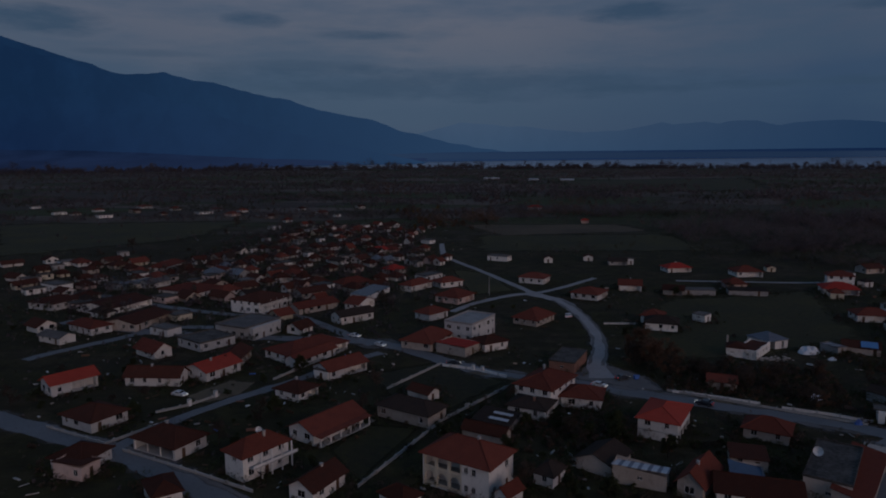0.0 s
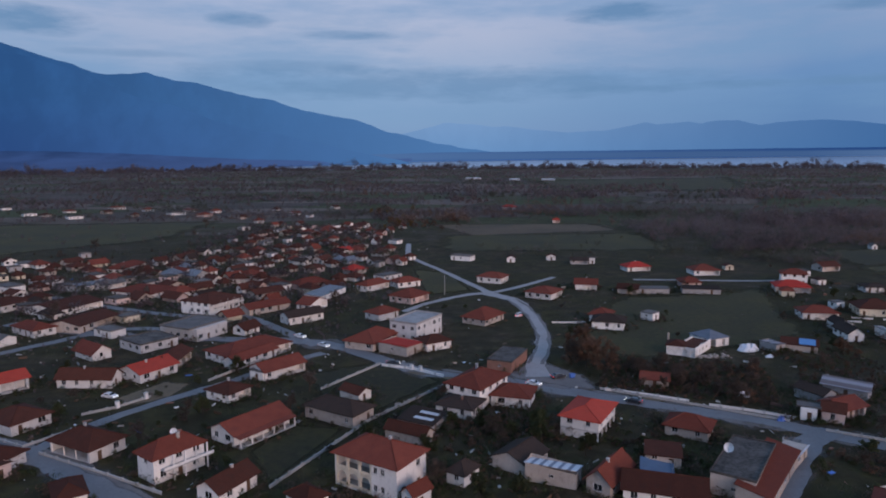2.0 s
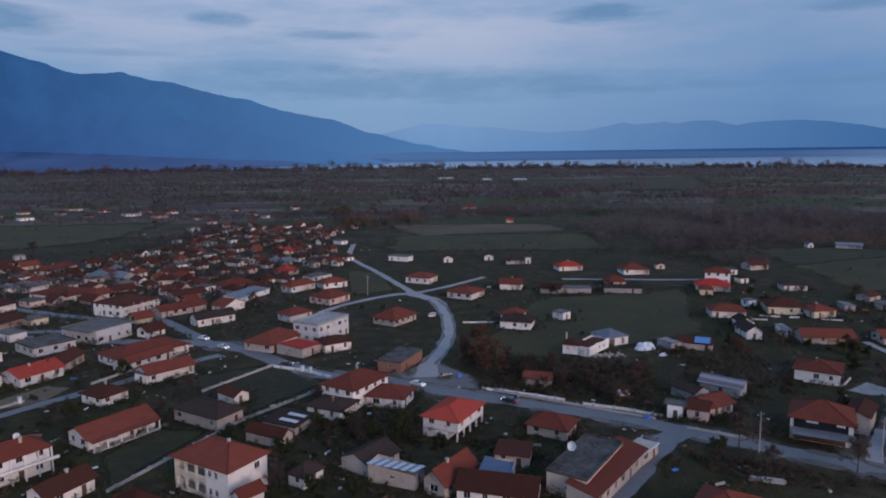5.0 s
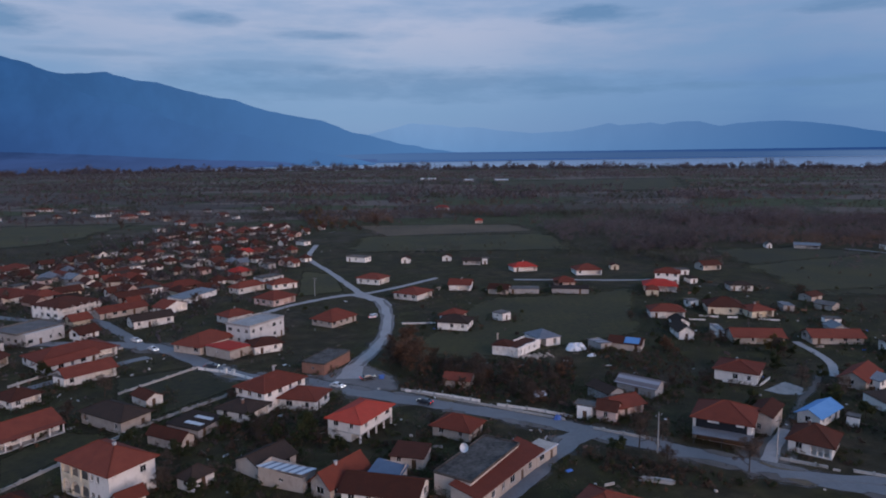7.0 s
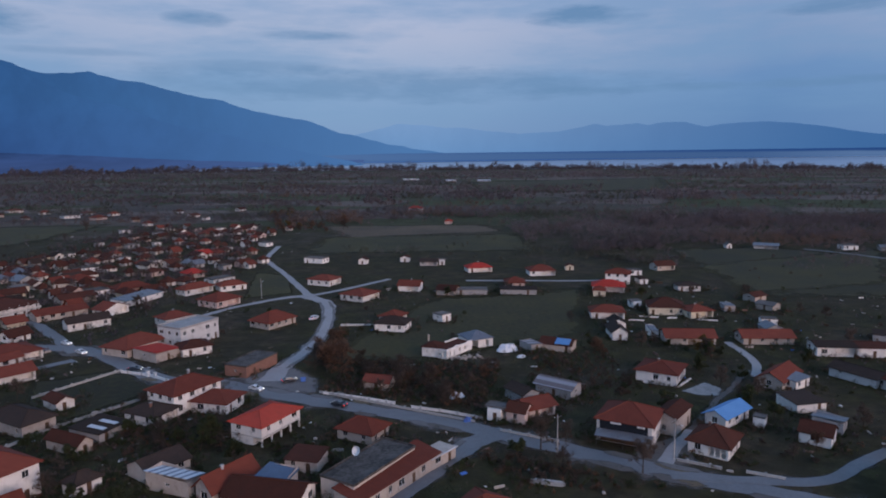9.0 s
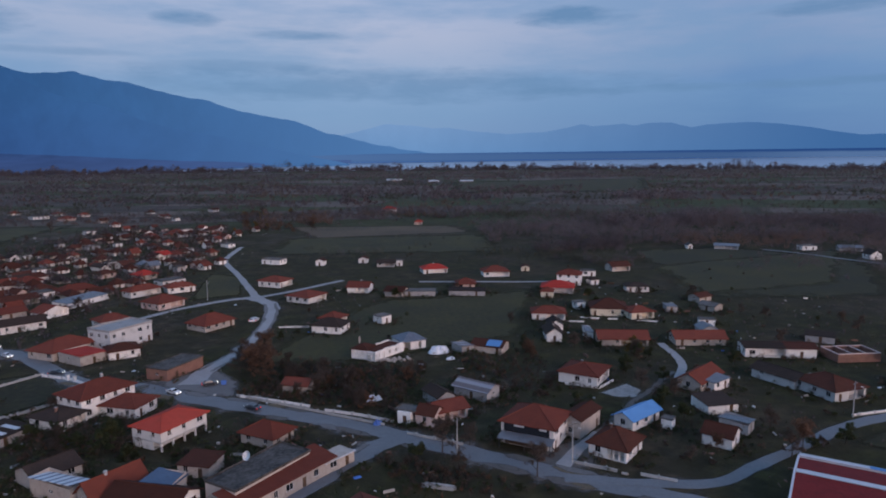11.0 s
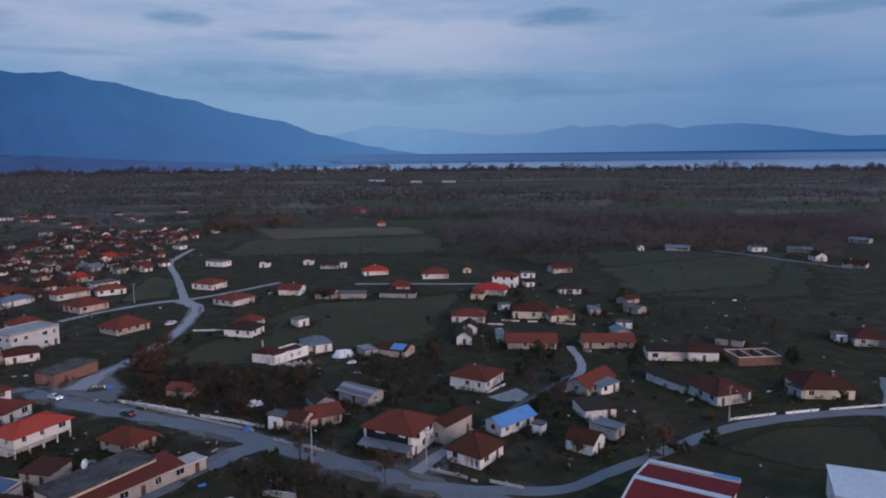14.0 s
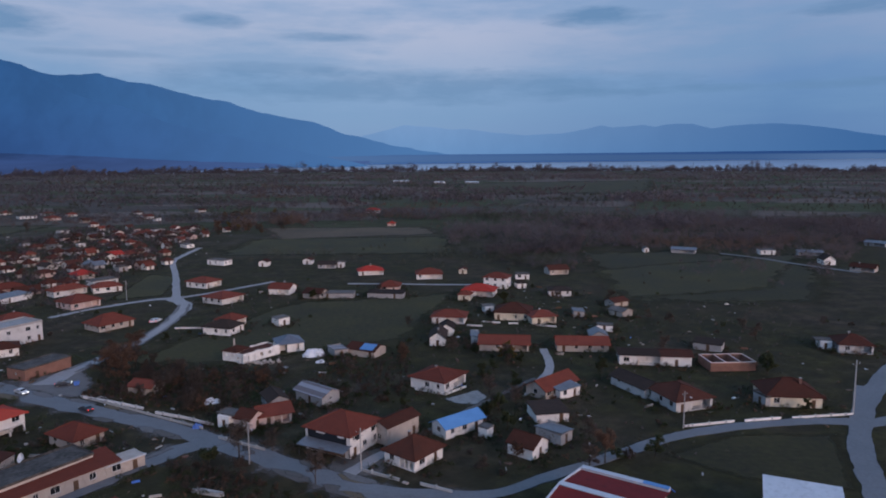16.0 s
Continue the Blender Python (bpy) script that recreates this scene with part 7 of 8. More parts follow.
house(-59.3, 518.0, 57.6, 5.8, 5.0, 2.6, "hip", 1.5, "white", "red", opts="far", name="shed", cat="shed", group="sheds and outhouses")
house(-52.1, 577.3, 57.5, 10.6, 9.3, 2.8, "hip", 1.4, "white", "brown", opts="far")
house(-73.6, 587.5, 53.8, 10.2, 8.7, 2.7, "hip", 1.9, "white", "red", opts="far")
house(-107.4, 636.2, 46.0, 5.0, 5.0, 2.7, "gable", 1.5, "white", "brown", opts="far", name="shed", cat="shed", group="sheds and outhouses")
house(-129.1, 628.0, 45.2, 5.1, 5.0, 2.5, "gable", 1.5, "white", "red", opts="far", name="shed", cat="shed", group="sheds and outhouses")
house(-40.7, 409.5, 57.5, 5.0, 5.0, 2.8, "hip", 1.6, "grey", "metal", opts="far", name="shed", cat="shed", group="sheds and outhouses")
house(-34.0, 404.7, 52.3, 5.9, 5.0, 2.7, "gable", 1.6, "grey", "metal", opts="far", name="shed", cat="shed", group="sheds and outhouses")
house(-32.8, 474.7, 50.4, 5.0, 5.0, 2.4, "flat", 0.3, "white", "slab", opts="far", name="shed", cat="shed", group="sheds and outhouses")
house(-18.1, 437.3, 60.0, 8.5, 7.8, 2.7, "hip", 2.0, "white", "brown", opts="far")
house(-25.3, 495.5, 55.9, 5.0, 5.0, 2.8, "gable", 2.0, "white", "brown", opts="far", name="shed", cat="shed", group="sheds and outhouses")
house(-26.7, 529.7, 52.8, 5.0, 5.0, 3.0, "gable", 1.4, "white", "red", opts="far", name="shed", cat="shed", group="sheds and outhouses")
house(-19.3, 568.2, 47.4, 5.0, 5.0, 3.0, "gable", 1.9, "white", "brown", opts="far", name="shed", cat="shed", group="sheds and outhouses")
house(-10.3, 603.0, 59.2, 5.0, 5.0, 2.5, "gable", 1.7, "white", "brown", opts="far", name="shed", cat="shed", group="sheds and outhouses")
house(-27.4, 371.2, 47.3, 9.2, 9.1, 3.0, "hip", 1.7, "beige", "scarlet", opts="far")
house(-15.6, 393.2, 49.1, 5.0, 5.0, 2.7, "flat", 0.3, "grey", "slab", opts="far", name="shed", cat="shed", group="sheds and outhouses")
house(-2.7, 398.5, 57.1, 5.0, 5.0, 2.9, "gable", 1.4, "white", "red", opts="far", name="shed", cat="shed", group="sheds and outhouses")
house(1.7, 417.9, 47.3, 5.0, 5.0, 2.9, "hip", 1.3, "white", "brown", opts="far", name="shed", cat="shed", group="sheds and outhouses")
house(-76.6, 544.8, 54.3, 5.3, 5.0, 2.5, "hip", 1.7, "beige", "brown", opts="far", name="shed", cat="shed", group="sheds and outhouses")
house(-78.2, 516.0, 52.4, 5.0, 5.0, 2.9, "hip", 1.8, "white", "red", opts="far", name="shed", cat="shed", group="sheds and outhouses")
house(-85.7, 461.4, 43.8, 5.0, 5.0, 2.9, "hip", 1.4, "beige", "brown", opts="far", name="shed", cat="shed", group="sheds and outhouses")
house(-101.8, 457.4, 52.0, 6.2, 5.5, 2.6, "hip", 1.6, "beige", "red", opts="far", name="shed", cat="shed", group="sheds and outhouses")
house(-101.8, 423.1, 48.5, 6.2, 6.4, 2.5, "hip", 1.7, "white", "red", opts="far", name="shed", cat="shed", group="sheds and outhouses")
house(-111.8, 420.8, 55.9, 5.3, 5.0, 2.4, "hip", 1.6, "beige", "brown", opts="far", name="shed", cat="shed", group="sheds and outhouses")
house(-116.9, 493.0, 54.7, 5.8, 5.3, 2.8, "hip", 1.6, "beige", "brown", opts="far", name="shed", cat="shed", group="sheds and outhouses")
house(-135.0, 513.6, 49.7, 5.4, 5.1, 2.7, "flat", 0.3, "grey", "slab", opts="far", name="shed", cat="shed", group="sheds and outhouses")
house(-112.3, 405.5, 55.5, 5.7, 5.0, 2.6, "gable", 1.7, "white", "brown", opts="far", name="shed", cat="shed", group="sheds and outhouses")
house(-106.1, 370.3, 57.5, 5.4, 5.0, 3.0, "hip", 1.6, "white", "red", opts="far", name="shed", cat="shed", group="sheds and outhouses")
house(-73.1, 348.4, 59.2, 5.1, 5.0, 2.8, "hip", 2.0, "white", "brown", opts="far", name="shed", cat="shed", group="sheds and outhouses")
house(-32.3, 346.0, 56.2, 5.0, 5.0, 2.8, "hip", 1.8, "white", "brown", opts="far", name="shed", cat="shed", group="sheds and outhouses")
house(-68.2, 411.3, 53.1, 5.0, 5.0, 2.7, "hip", 1.5, "white", "red", opts="far", name="shed", cat="shed", group="sheds and outhouses")
house(-38.4, 523.4, 50.0, 5.0, 5.0, 2.9, "gable", 1.4, "beige", "brown", opts="far", name="shed", cat="shed", group="sheds and outhouses")
house(-35.9, 569.5, 43.4, 5.0, 5.0, 2.8, "hip", 1.9, "white", "red", opts="far", name="shed", cat="shed", group="sheds and outhouses")
house(-46.5, 500.3, 60.1, 5.0, 5.0, 3.0, "hip", 1.7, "white", "brown", opts="far", name="shed", cat="shed", group="sheds and outhouses")
house(-27.9, 417.6, 52.5, 5.0, 5.0, 3.0, "hip", 1.3, "white", "brown", opts="far", name="shed", cat="shed", group="sheds and outhouses")
house(-12.8, 456.3, 48.8, 5.0, 5.0, 3.0, "hip", 1.8, "beige", "red", opts="far", name="shed", cat="shed", group="sheds and outhouses")
house(-53.4, 476.2, 51.2, 5.0, 5.0, 2.6, "hip", 1.6, "beige", "brown", opts="far", name="shed", cat="shed", group="sheds and outhouses")
house(-64.6, 462.7, 49.3, 5.0, 5.0, 2.5, "gable", 2.0, "beige", "red", opts="far", name="shed", cat="shed", group="sheds and outhouses")
house(-143.7, 372.7, 58.2, 6.5, 5.2, 2.9, "gable", 1.8, "beige", "brown", opts="far", name="shed", cat="shed", group="sheds and outhouses")
house(-167.2, 370.8, 52.3, 6.0, 5.6, 2.5, "hip", 1.6, "beige", "red", opts="far", name="shed", cat="shed", group="sheds and outhouses")
house(-187.3, 347.3, 51.7, 5.7, 5.4, 2.8, "gable", 1.4, "white", "brown", opts="far", name="shed", cat="shed", group="sheds and outhouses")
house(-182.9, 410.0, 48.7, 5.0, 5.0, 2.8, "hip", 1.9, "grey", "brown", opts="far", name="shed", cat="shed", group="sheds and outhouses")
house(-95.8, 388.2, 53.7, 5.1, 5.0, 2.9, "flat", 0.3, "white", "slab", opts="far", name="shed", cat="shed", group="sheds and outhouses")
house(-88.5, 337.1, 48.5, 5.0, 5.0, 2.5, "hip", 1.6, "beige", "brown", opts="far", name="shed", cat="shed", group="sheds and outhouses")
house(-74.0, 319.5, 48.8, 5.1, 5.0, 2.7, "gable", 1.7, "white", "brown", opts="far", name="shed", cat="shed", group="sheds and outhouses")
house(-54.8, 294.0, 51.4, 5.1, 5.0, 2.4, "gable", 2.0, "beige", "red", opts="far", name="shed", cat="shed", group="sheds and outhouses")
house(-435.4, 770.2, 44.3, 13.1, 11.5, 2.9, "flat", 0.3, "white", "slab", opts="far")
house(-364.6, 730.3, 43.8, 14.0, 12.6, 2.8, "flat", 0.3, "white", "slab", opts="far")
house(-412.7, 812.7, 57.0, 10.5, 9.6, 2.5, "hip", 1.4, "white", "red", opts="far")
house(-379.3, 863.2, 47.7, 15.1, 15.0, 2.9, "hip", 1.5, "white", "red", opts="far")
house(-359.4, 791.5, 58.6, 9.5, 8.7, 2.9, "gable", 1.4, "beige", "brown", opts="far")
house(-326.5, 828.3, 47.8, 10.9, 8.2, 2.7, "hip", 1.8, "white", "red", opts="far")
house(-272.0, 771.3, 43.1, 16.1, 14.8, 2.7, "flat", 0.3, "white", "slab", opts="far")
house(-272.3, 816.3, 46.8, 11.9, 11.5, 2.5, "hip", 1.5, "white", "red", opts="far")
house(-231.2, 744.8, 58.9, 12.2, 11.7, 2.9, "hip", 1.9, "pink", "red", opts="far")
house(-234.9, 794.9, 44.7, 10.2, 8.2, 2.9, "hip", 1.5, "white", "red", opts="far")
house(-170.2, 820.4, 55.2, 6.9, 6.4, 2.5, "hip", 2.0, "white", "brown", opts="far", name="shed", cat="shed", group="sheds and outhouses")
house(-135.9, 756.0, 49.1, 10.6, 9.4, 2.7, "gable", 1.5, "white", "red", opts="far")
house(-113.5, 724.2, 55.9, 6.0, 5.3, 2.5, "flat", 0.3, "white", "slab", opts="far", name="shed", cat="shed", group="sheds and outhouses")
house(-103.2, 840.7, 54.6, 9.8, 8.0, 2.7, "gable", 1.4, "white", "brown", opts="far")
house(-181.5, 711.0, 53.1, 7.2, 6.2, 2.8, "gable", 1.7, "beige", "brown", opts="far", name="shed", cat="shed", group="sheds and outhouses")
house(-411.5, 759.5, 54.7, 9.8, 8.5, 2.8, "hip", 1.4, "beige", "brown", opts="far")
house(-519.0, 865.5, 46.3, 10.4, 9.4, 2.6, "flat", 0.3, "white", "slab", opts="far")
house(-311.4, 756.2, 44.8, 7.1, 6.1, 2.4, "hip", 1.7, "beige", "brown", opts="far", name="shed", cat="shed", group="sheds and outhouses")
house(-153.1, 666.6, 47.4, 7.4, 6.1, 3.0, "hip", 1.6, "white", "red", opts="far", name="shed", cat="shed", group="sheds and outhouses")
house(-125.0, 637.0, 57.6, 5.4, 5.3, 2.5, "hip", 1.7, "beige", "brown", opts="far", name="shed", cat="shed", group="sheds and outhouses")
house(63.0, 134.4, -17.0, 7.0, 6.0, 2.6, "shed", 0.6, "beige", "brown", opts="plain", name="shed", cat="shed", group="sheds and outhouses")
house(77.1, 182.5, -18.8, 7.4, 6.0, 2.4, "gable", 1.2, "beige", "red", opts="few", name="shed", cat="shed", group="sheds and outhouses")
hall = house(183.5, 106.9, -36.5, 15.7, 20.2, 4.0, "gable", 1.2, "white", "maroon", axis="x", opts="few skylight")
part_of("ridge_light", Shape().box(-8.2, -0.75, 0, 8.2, 0.75, 0.14).mesh("ridge_light", "pale"), hall, "pale sheet along the ridge", pose(0, 0, 5.36))
for side, lean in ((1, -6.8), (-1, 6.8)):
    part_of("verge_sheet", Shape().box(-8.62, min(0, side * 10.5), -0.35, -8.25, max(0, side * 10.5), 0.22).mesh("verge_sheet", "pale"), hall, "pale sheet along the gable's edge", pose(0, 0, 5.3, lean))
part_of("parapet_sheet", Shape().box(3.6, 10.86, 3.72, 8.3, 10.9, 4.5).box(3.6, 9.56, 4.56, 8.3, 10.86, 4.6).mesh("parapet_sheet", "blue"), hall, "blue sheet at the parapet's end")
house(96.6, 109.1, 52, 10, 9, 3.2, "hip", 1.8, "white", "red")
brick_ruin(246.4, 193.5, -0.3, 13.8, 9, 2.6)
broken_house()
FOOTPRINTS.append((135.0, 210.0, 8.0))

# ---------------------------------------------------------------- garden walls, poles, cars
low_wall([(-95.3, 155.8), (-76.4, 145.8), (-69.1, 156.7)], 0.56, 0.18, "concrete")
low_wall([(-72.9, 164.7), (-66.5, 169.5), (-60.8, 177.2)], 0.56, 0.18, "concrete")
low_wall([(-70.8, 142.4), (-52.9, 132.6), (-37.0, 123.5)], 0.56, 0.18, "concrete")
low_wall([(-49.4, 189.8), (-44.0, 200.1), (-32.5, 220.8)], 0.62, 0.18, "concrete")
low_wall([(62.0, 178.0), (72.3, 173.3), (81.4, 168.4)], 0.62, 0.18, "white")
low_wall([(85.5, 165.4), (94.9, 160.9), (102.7, 155.9)], 0.62, 0.18, "white")
low_wall([(-16.9, 125.2), (-0.4, 158.8), (17.8, 182.7)], 0.62, 0.18, "concrete")
low_wall([(-15.8, 181.5), (-0.9, 204.2)], 0.62, 0.18, "concrete")
low_wall([(-0.5, 202.4), (9.1, 198.2), (18.1, 191.0)], 0.74, 0.18, "white")
low_wall([(214.5, 148.1), (228.0, 150.5)], 0.5, 0.18, "white")
low_wall([(230.7, 150.6), (240.2, 151.7)], 0.5, 0.18, "white")
low_wall([(243.2, 151.8), (259.4, 153.1)], 0.43, 0.18, "white")
low_wall([(140.1, 129.9), (147.5, 125.1)], 0.56, 0.18, "concrete")
low_wall([(151.7, 123.3), (157.7, 119.6)], 0.56, 0.18, "concrete")
low_wall([(61.0, 253.5), (73.7, 253.0)], 0.5, 0.18, "white")
low_wall([(178.2, 255.8), (185.0, 253.2)], 0.5, 0.18, "white")
low_wall([(188.1, 251.9), (191.8, 251.5)], 0.5, 0.18, "white")
low_wall([(198.3, 248.1), (205.4, 245.5)], 0.5, 0.18, "white")
low_wall([(171.9, 250.1), (177.6, 248.6)], 0.5, 0.18, "white")
low_wall([(151.2, 178.9), (159.5, 174.1), (165.5, 180.0)], 0.5, 0.18, "white")
low_wall([(60.8, 179.0), (75.1, 170.2), (89.1, 161.4), (100.5, 154.4)], 0.56, 0.18, "concrete")
low_wall([(105.8, 148.6), (117.8, 141.3)], 0.56, 0.18, "concrete")
def gate_post(x, y):
    """A square rendered post with a cap."""
    root = tagged(new("gate_post"), "white rendered gate post beside the main road", "gate post", "gate posts")
    root.matrix_basis = pose(x, y, 0, 0, 0, -34)
    part_of("shaft", Shape().box(-0.4, -0.4, 0, 0.4, 0.4, 1.7).mesh("shaft", "white"), root)
    part_of("cap", Shape().box(-0.48, -0.48, 1.7, 0.48, 0.48, 1.82).mesh("cap", "concrete"), root)


for x, y in ((8.8, 198.1), (11.4, 196.4), (-66.2, 169.8), (-61.5, 176.2)):
    gate_post(x, y)
utility_pole(214.2, 147.4)
utility_pole(259.8, 153.8).scale = (1.4, 1.4, 1.5)
utility_pole(139.6, 130.2)
utility_pole(115.9, 134.9)
utility_pole(21.0, 309.2)
car(43.2, 182.7, -34, "car_white")
car(67.0, 168.4, 145, "car_dark")
car(51.3, 189.0, 24, "car_dark")

car(2.9, 204.0, -2, "car_dark")
car(-21.7, 224.5, -40, "car_white")
car(-31.8, 236.4, -35, "car_white")
car(50.2, 265.6, 81, "car_white")
car(49.2, 264.9, 79, "car_white")
car(-71.6, 177.1, -20, "car_white")
car(-92.3, 215.1, 10, "car_white")

# ---------------------------------------------------------------- trees and woods
tree("yellow", 181.9, 203.2, 0.9)
tree("yellow", 180.3, 205.9, 0.9)
tree("bush", 107.3, 135.2, 2.2)
tree("bare", 115.6, 128.9, 0.7)
tree("bare", 119.4, 141.1, 0.7)
tree("green", 248.8, 155.5, 0.6)
tree("rust", 190.5, 130.5, 0.75)
tree("bush", 193.5, 132.0, 1.5)
tree("bare", 186.5, 128.0, 0.8)
tree("scrub", 196.5, 133.0, 1.4)
tree("rust", 172.0, 132.0, 0.6)
tree("bare", 113.0, 138.0, 1.1)
tree("bare", 131.0, 125.0, 1.0)
tree("rust", 61.2, 197.1, 1.15)
tree("rust", 59.0, 205.8, 1.15)
tree("rust", 63.9, 199.6, 1.15)
tree("rust", 63.0, 211.6, 1.15)
tree("rust", 66.2, 192.9, 1.15)
tree("bare", 57.4, 200.2, 1.0)
tree("bare", 65.2, 205.3, 1.0)
scatter("scrub scrub bush bush bare", 60, [(59.7, 181.7), (71.0, 206.8), (88.5, 199.3), (112.5, 197.0), (102.6, 160.8), (72.4, 176.0)], 0.7)
scatter("rust", 3, [(55.0, 182.1), (54.2, 208.5), (63.9, 207.5), (67.5, 180.9)], 0.8)
scatter("bush scrub green bush", 30, [(15.5, 160.9), (38.9, 170.5), (47.2, 143.7), (26.2, 138.2)], 0.8)
scatter("scrub bush", 12, [(52.2, 143.3), (67.4, 148.3), (69.5, 139.1), (59.8, 131.7)], 1.0)
scatter("scrub scrub bare", 7, [(156.5, 138.0), (176.2, 136.4), (165.9, 119.4), (150.9, 125.3)], 0.7)
scatter("green bare bush", 16, [(170.9, 203.7), (186.8, 202.2), (176.2, 148.9), (168.2, 149.6)], 0.8)
scatter("scrub bush", 14, [(115.9, 182.0), (121.7, 186.3), (147.3, 179.2), (144.2, 166.5)], 1.0)
scatter("scrub scrub bush", 16, [(97.0, 134.3), (135.7, 124.3), (134.2, 116.7), (102.4, 120.1)], 0.75)
scatter("scrub bush", 8, [(271.7, 364.6), (320.9, 378.6), (301.7, 296.4), (252.4, 302.3)], 0.8)
scatter("bush scrub bush bare green", 62, [(-110.0, 110.0), (60.0, 110.0), (40.0, 185.0), (-60.0, 215.0), (-130.0, 200.0)], 0.8)
scatter("bush scrub bare green", 55, [(60.0, 190.0), (200.0, 130.0), (260.0, 170.0), (250.0, 300.0), (70.0, 330.0)], 0.85)
scatter("bush scrub bare scrub", 100, [(-240.0, 230.0), (20.0, 215.0), (40.0, 300.0), (0.0, 480.0), (-60.0, 620.0), (-330.0, 620.0)], 1.0)
scatter("scrub bush bare", 14, [(150.0, 200.0), (330.0, 170.0), (330.0, 260.0), (170.0, 250.0)], 0.8)
scatter("scrub bush", 6, [(60.0, 330.0), (330.0, 280.0), (420.0, 420.0), (80.0, 480.0)], 0.8)
scatter("rust bare yellow", 34, [(-18.2, 535.4), (-65.5, 796.1), (57.1, 825.4), (36.3, 566.8), (1.3, 551.6)], 1.0)
scatter("scrub bush bush scrub", 30, [(-110.0, 110.0), (60.0, 110.0), (40.0, 185.0), (-60.0, 215.0), (-130.0, 200.0)], 0.75)
scatter("scrub bush bush scrub", 24, [(60.0, 190.0), (200.0, 130.0), (260.0, 170.0), (250.0, 260.0), (70.0, 280.0)], 0.75)
scatter("scrub scrub bush bare", 22, [(73.9, 175.8), (85.1, 199.6), (109.0, 197.3), (103.1, 164.7)], 0.8)
scatter("rust scrub bare scrub", 30, [(59.7, 181.7), (71.0, 206.8), (88.5, 199.3), (112.5, 197.0), (102.6, 160.8), (72.4, 176.0)], 0.5)
scatter("scrub rust scrub", 14, [(140.0, 215.0), (150.0, 225.0), (150.0, 200.0), (125.0, 200.0)], 0.5)
satellite_dish(73.8, 127.7, 4.42, 1.9, -35)
satellite_dish(-38.7, 135.5, 6.6, 1.4, 10)
heap("tarpaulin", 118.6, 214.7, 7.5, 5, 2.2, "tarp_white", "white plastic sheet over a heap beside a house", "heap")
heap("tarpaulin", 121.6, 206.7, 3, 2, 0.7, "tarp_white", "small white plastic sheet lying in the grass", "heap")
heap("tarpaulin", 97.8, 172.1, 4.5, 2.2, 1.2, "tarp_white", "pale sheet over a heap in the weeds", "heap")
heap("tarpaulin", 99.0, 155.4, 2.6, 1.6, 1.0, "tarp_blue", "blue plastic sheet over a heap beside the road wall", "heap")
skip_bin(55.2, 188.7, 20, "tarp_blue", "blue waste bin beside the road junction")
beam_stack(111.0, 122.3, -20)
wood([(183.0, 665.0), (490.7, 715.4), (384.4, 495.6), (177.5, 459.5)], 12.0, 1050, "wood_far", False, 36, 0.032, 1.2)
wood([(446.3, 623.6), (651.7, 652.9), (515.9, 476.9), (368.9, 463.6)], 12.0, 1050, "wood_far", False, 36, 0.032, 1.2)
wood([(-872.6, 1659.2), (-99.5, 1622.7), (-43.3, 1237.5), (-637.3, 1270.8)], 9.0, 700, "wood_far", False, 9, 0.13, 1.5)
wood([(-65.8, 1391.9), (517.5, 1408.5), (439.7, 1116.5), (-25.2, 1113.8)], 9.0, 700, "wood_far", False, 9, 0.13, 1.5)
wood([(-2048.8, 3212.5), (-252.4, 2670.0), (-146.4, 1944.3), (-1354.7, 2189.7)], 10.0, 1500, "wood_far", False, 9, 0.13, 1.5)
wood([(-266.0, 2763.6), (1073.1, 2638.7), (832.3, 1955.3), (-146.4, 1944.3)], 10.0, 1500, "wood_far", False, 9, 0.13, 1.5)
wood([(1106.7, 2734.1), (2564.1, 2438.0), (1785.4, 1651.5), (798.3, 1858.8)], 10.0, 1500, "wood_far", False, 9, 0.13, 1.5)
wood([(-37.6, 773.5), (343.6, 755.9), (325.0, 686.1), (-24.8, 716.3)], 5.0, 400, "wood_green", False, 22, 0.06, 1.5)
wood([(310.9, 633.4), (427.4, 644.3), (404.5, 592.1), (296.4, 578.9)], 17.0, 70, "wood_far", False, 22, 0.06, 1.5)
wood([(401.0, 545.1), (460.9, 568.5), (437.8, 526.9), (383.0, 506.9)], 15.0, 40, "wood_far", False, 22, 0.06, 1.5)
wood([(-19.3, 656.9), (-2.3, 676.5), (8.9, 621.9), (-9.4, 615.1)], 15.0, 22, "rust_far", False, 22, 0.06, 1.5)
wood([(451.2, 537.7), (503.8, 562.0), (477.8, 521.0), (433.9, 507.3)], 15.0, 26, "rust_far", False, 22, 0.06, 1.5)
wood([(41.0, 989.9), (104.8, 1016.3), (107.7, 930.3), (49.0, 908.5)], 15.0, 40, "wood_far", False, 9, 0.13, 1.5)
wood([(156.1, 1077.3), (300.6, 1079.0), (284.3, 968.7), (154.4, 968.5)], 15.0, 60, "wood_far", False, 9, 0.13, 1.5)
wood([(457.4, 1046.9), (587.9, 1051.7), (542.6, 944.5), (425.7, 941.5)], 15.0, 50, "wood_far", False, 9, 0.13, 1.5)
wood([(18.8, 685.2), (49.4, 692.7), (51.5, 645.7), (22.8, 639.4)], 13.0, 26, "rust_far", False, 22, 0.06, 1.5)
wood([(-49.0, 793.3), (-28.1, 805.9), (-19.8, 743.6), (-39.2, 733.0)], 13.0, 16, "rust_far", False, 22, 0.06, 1.5)
wood([(202.5, 470.9), (276.0, 486.3), (264.6, 444.9), (200.3, 426.8)], 12.0, 200, "wood_far", False, 40, 0.03, 1.3)

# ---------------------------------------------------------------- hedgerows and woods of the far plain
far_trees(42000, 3)

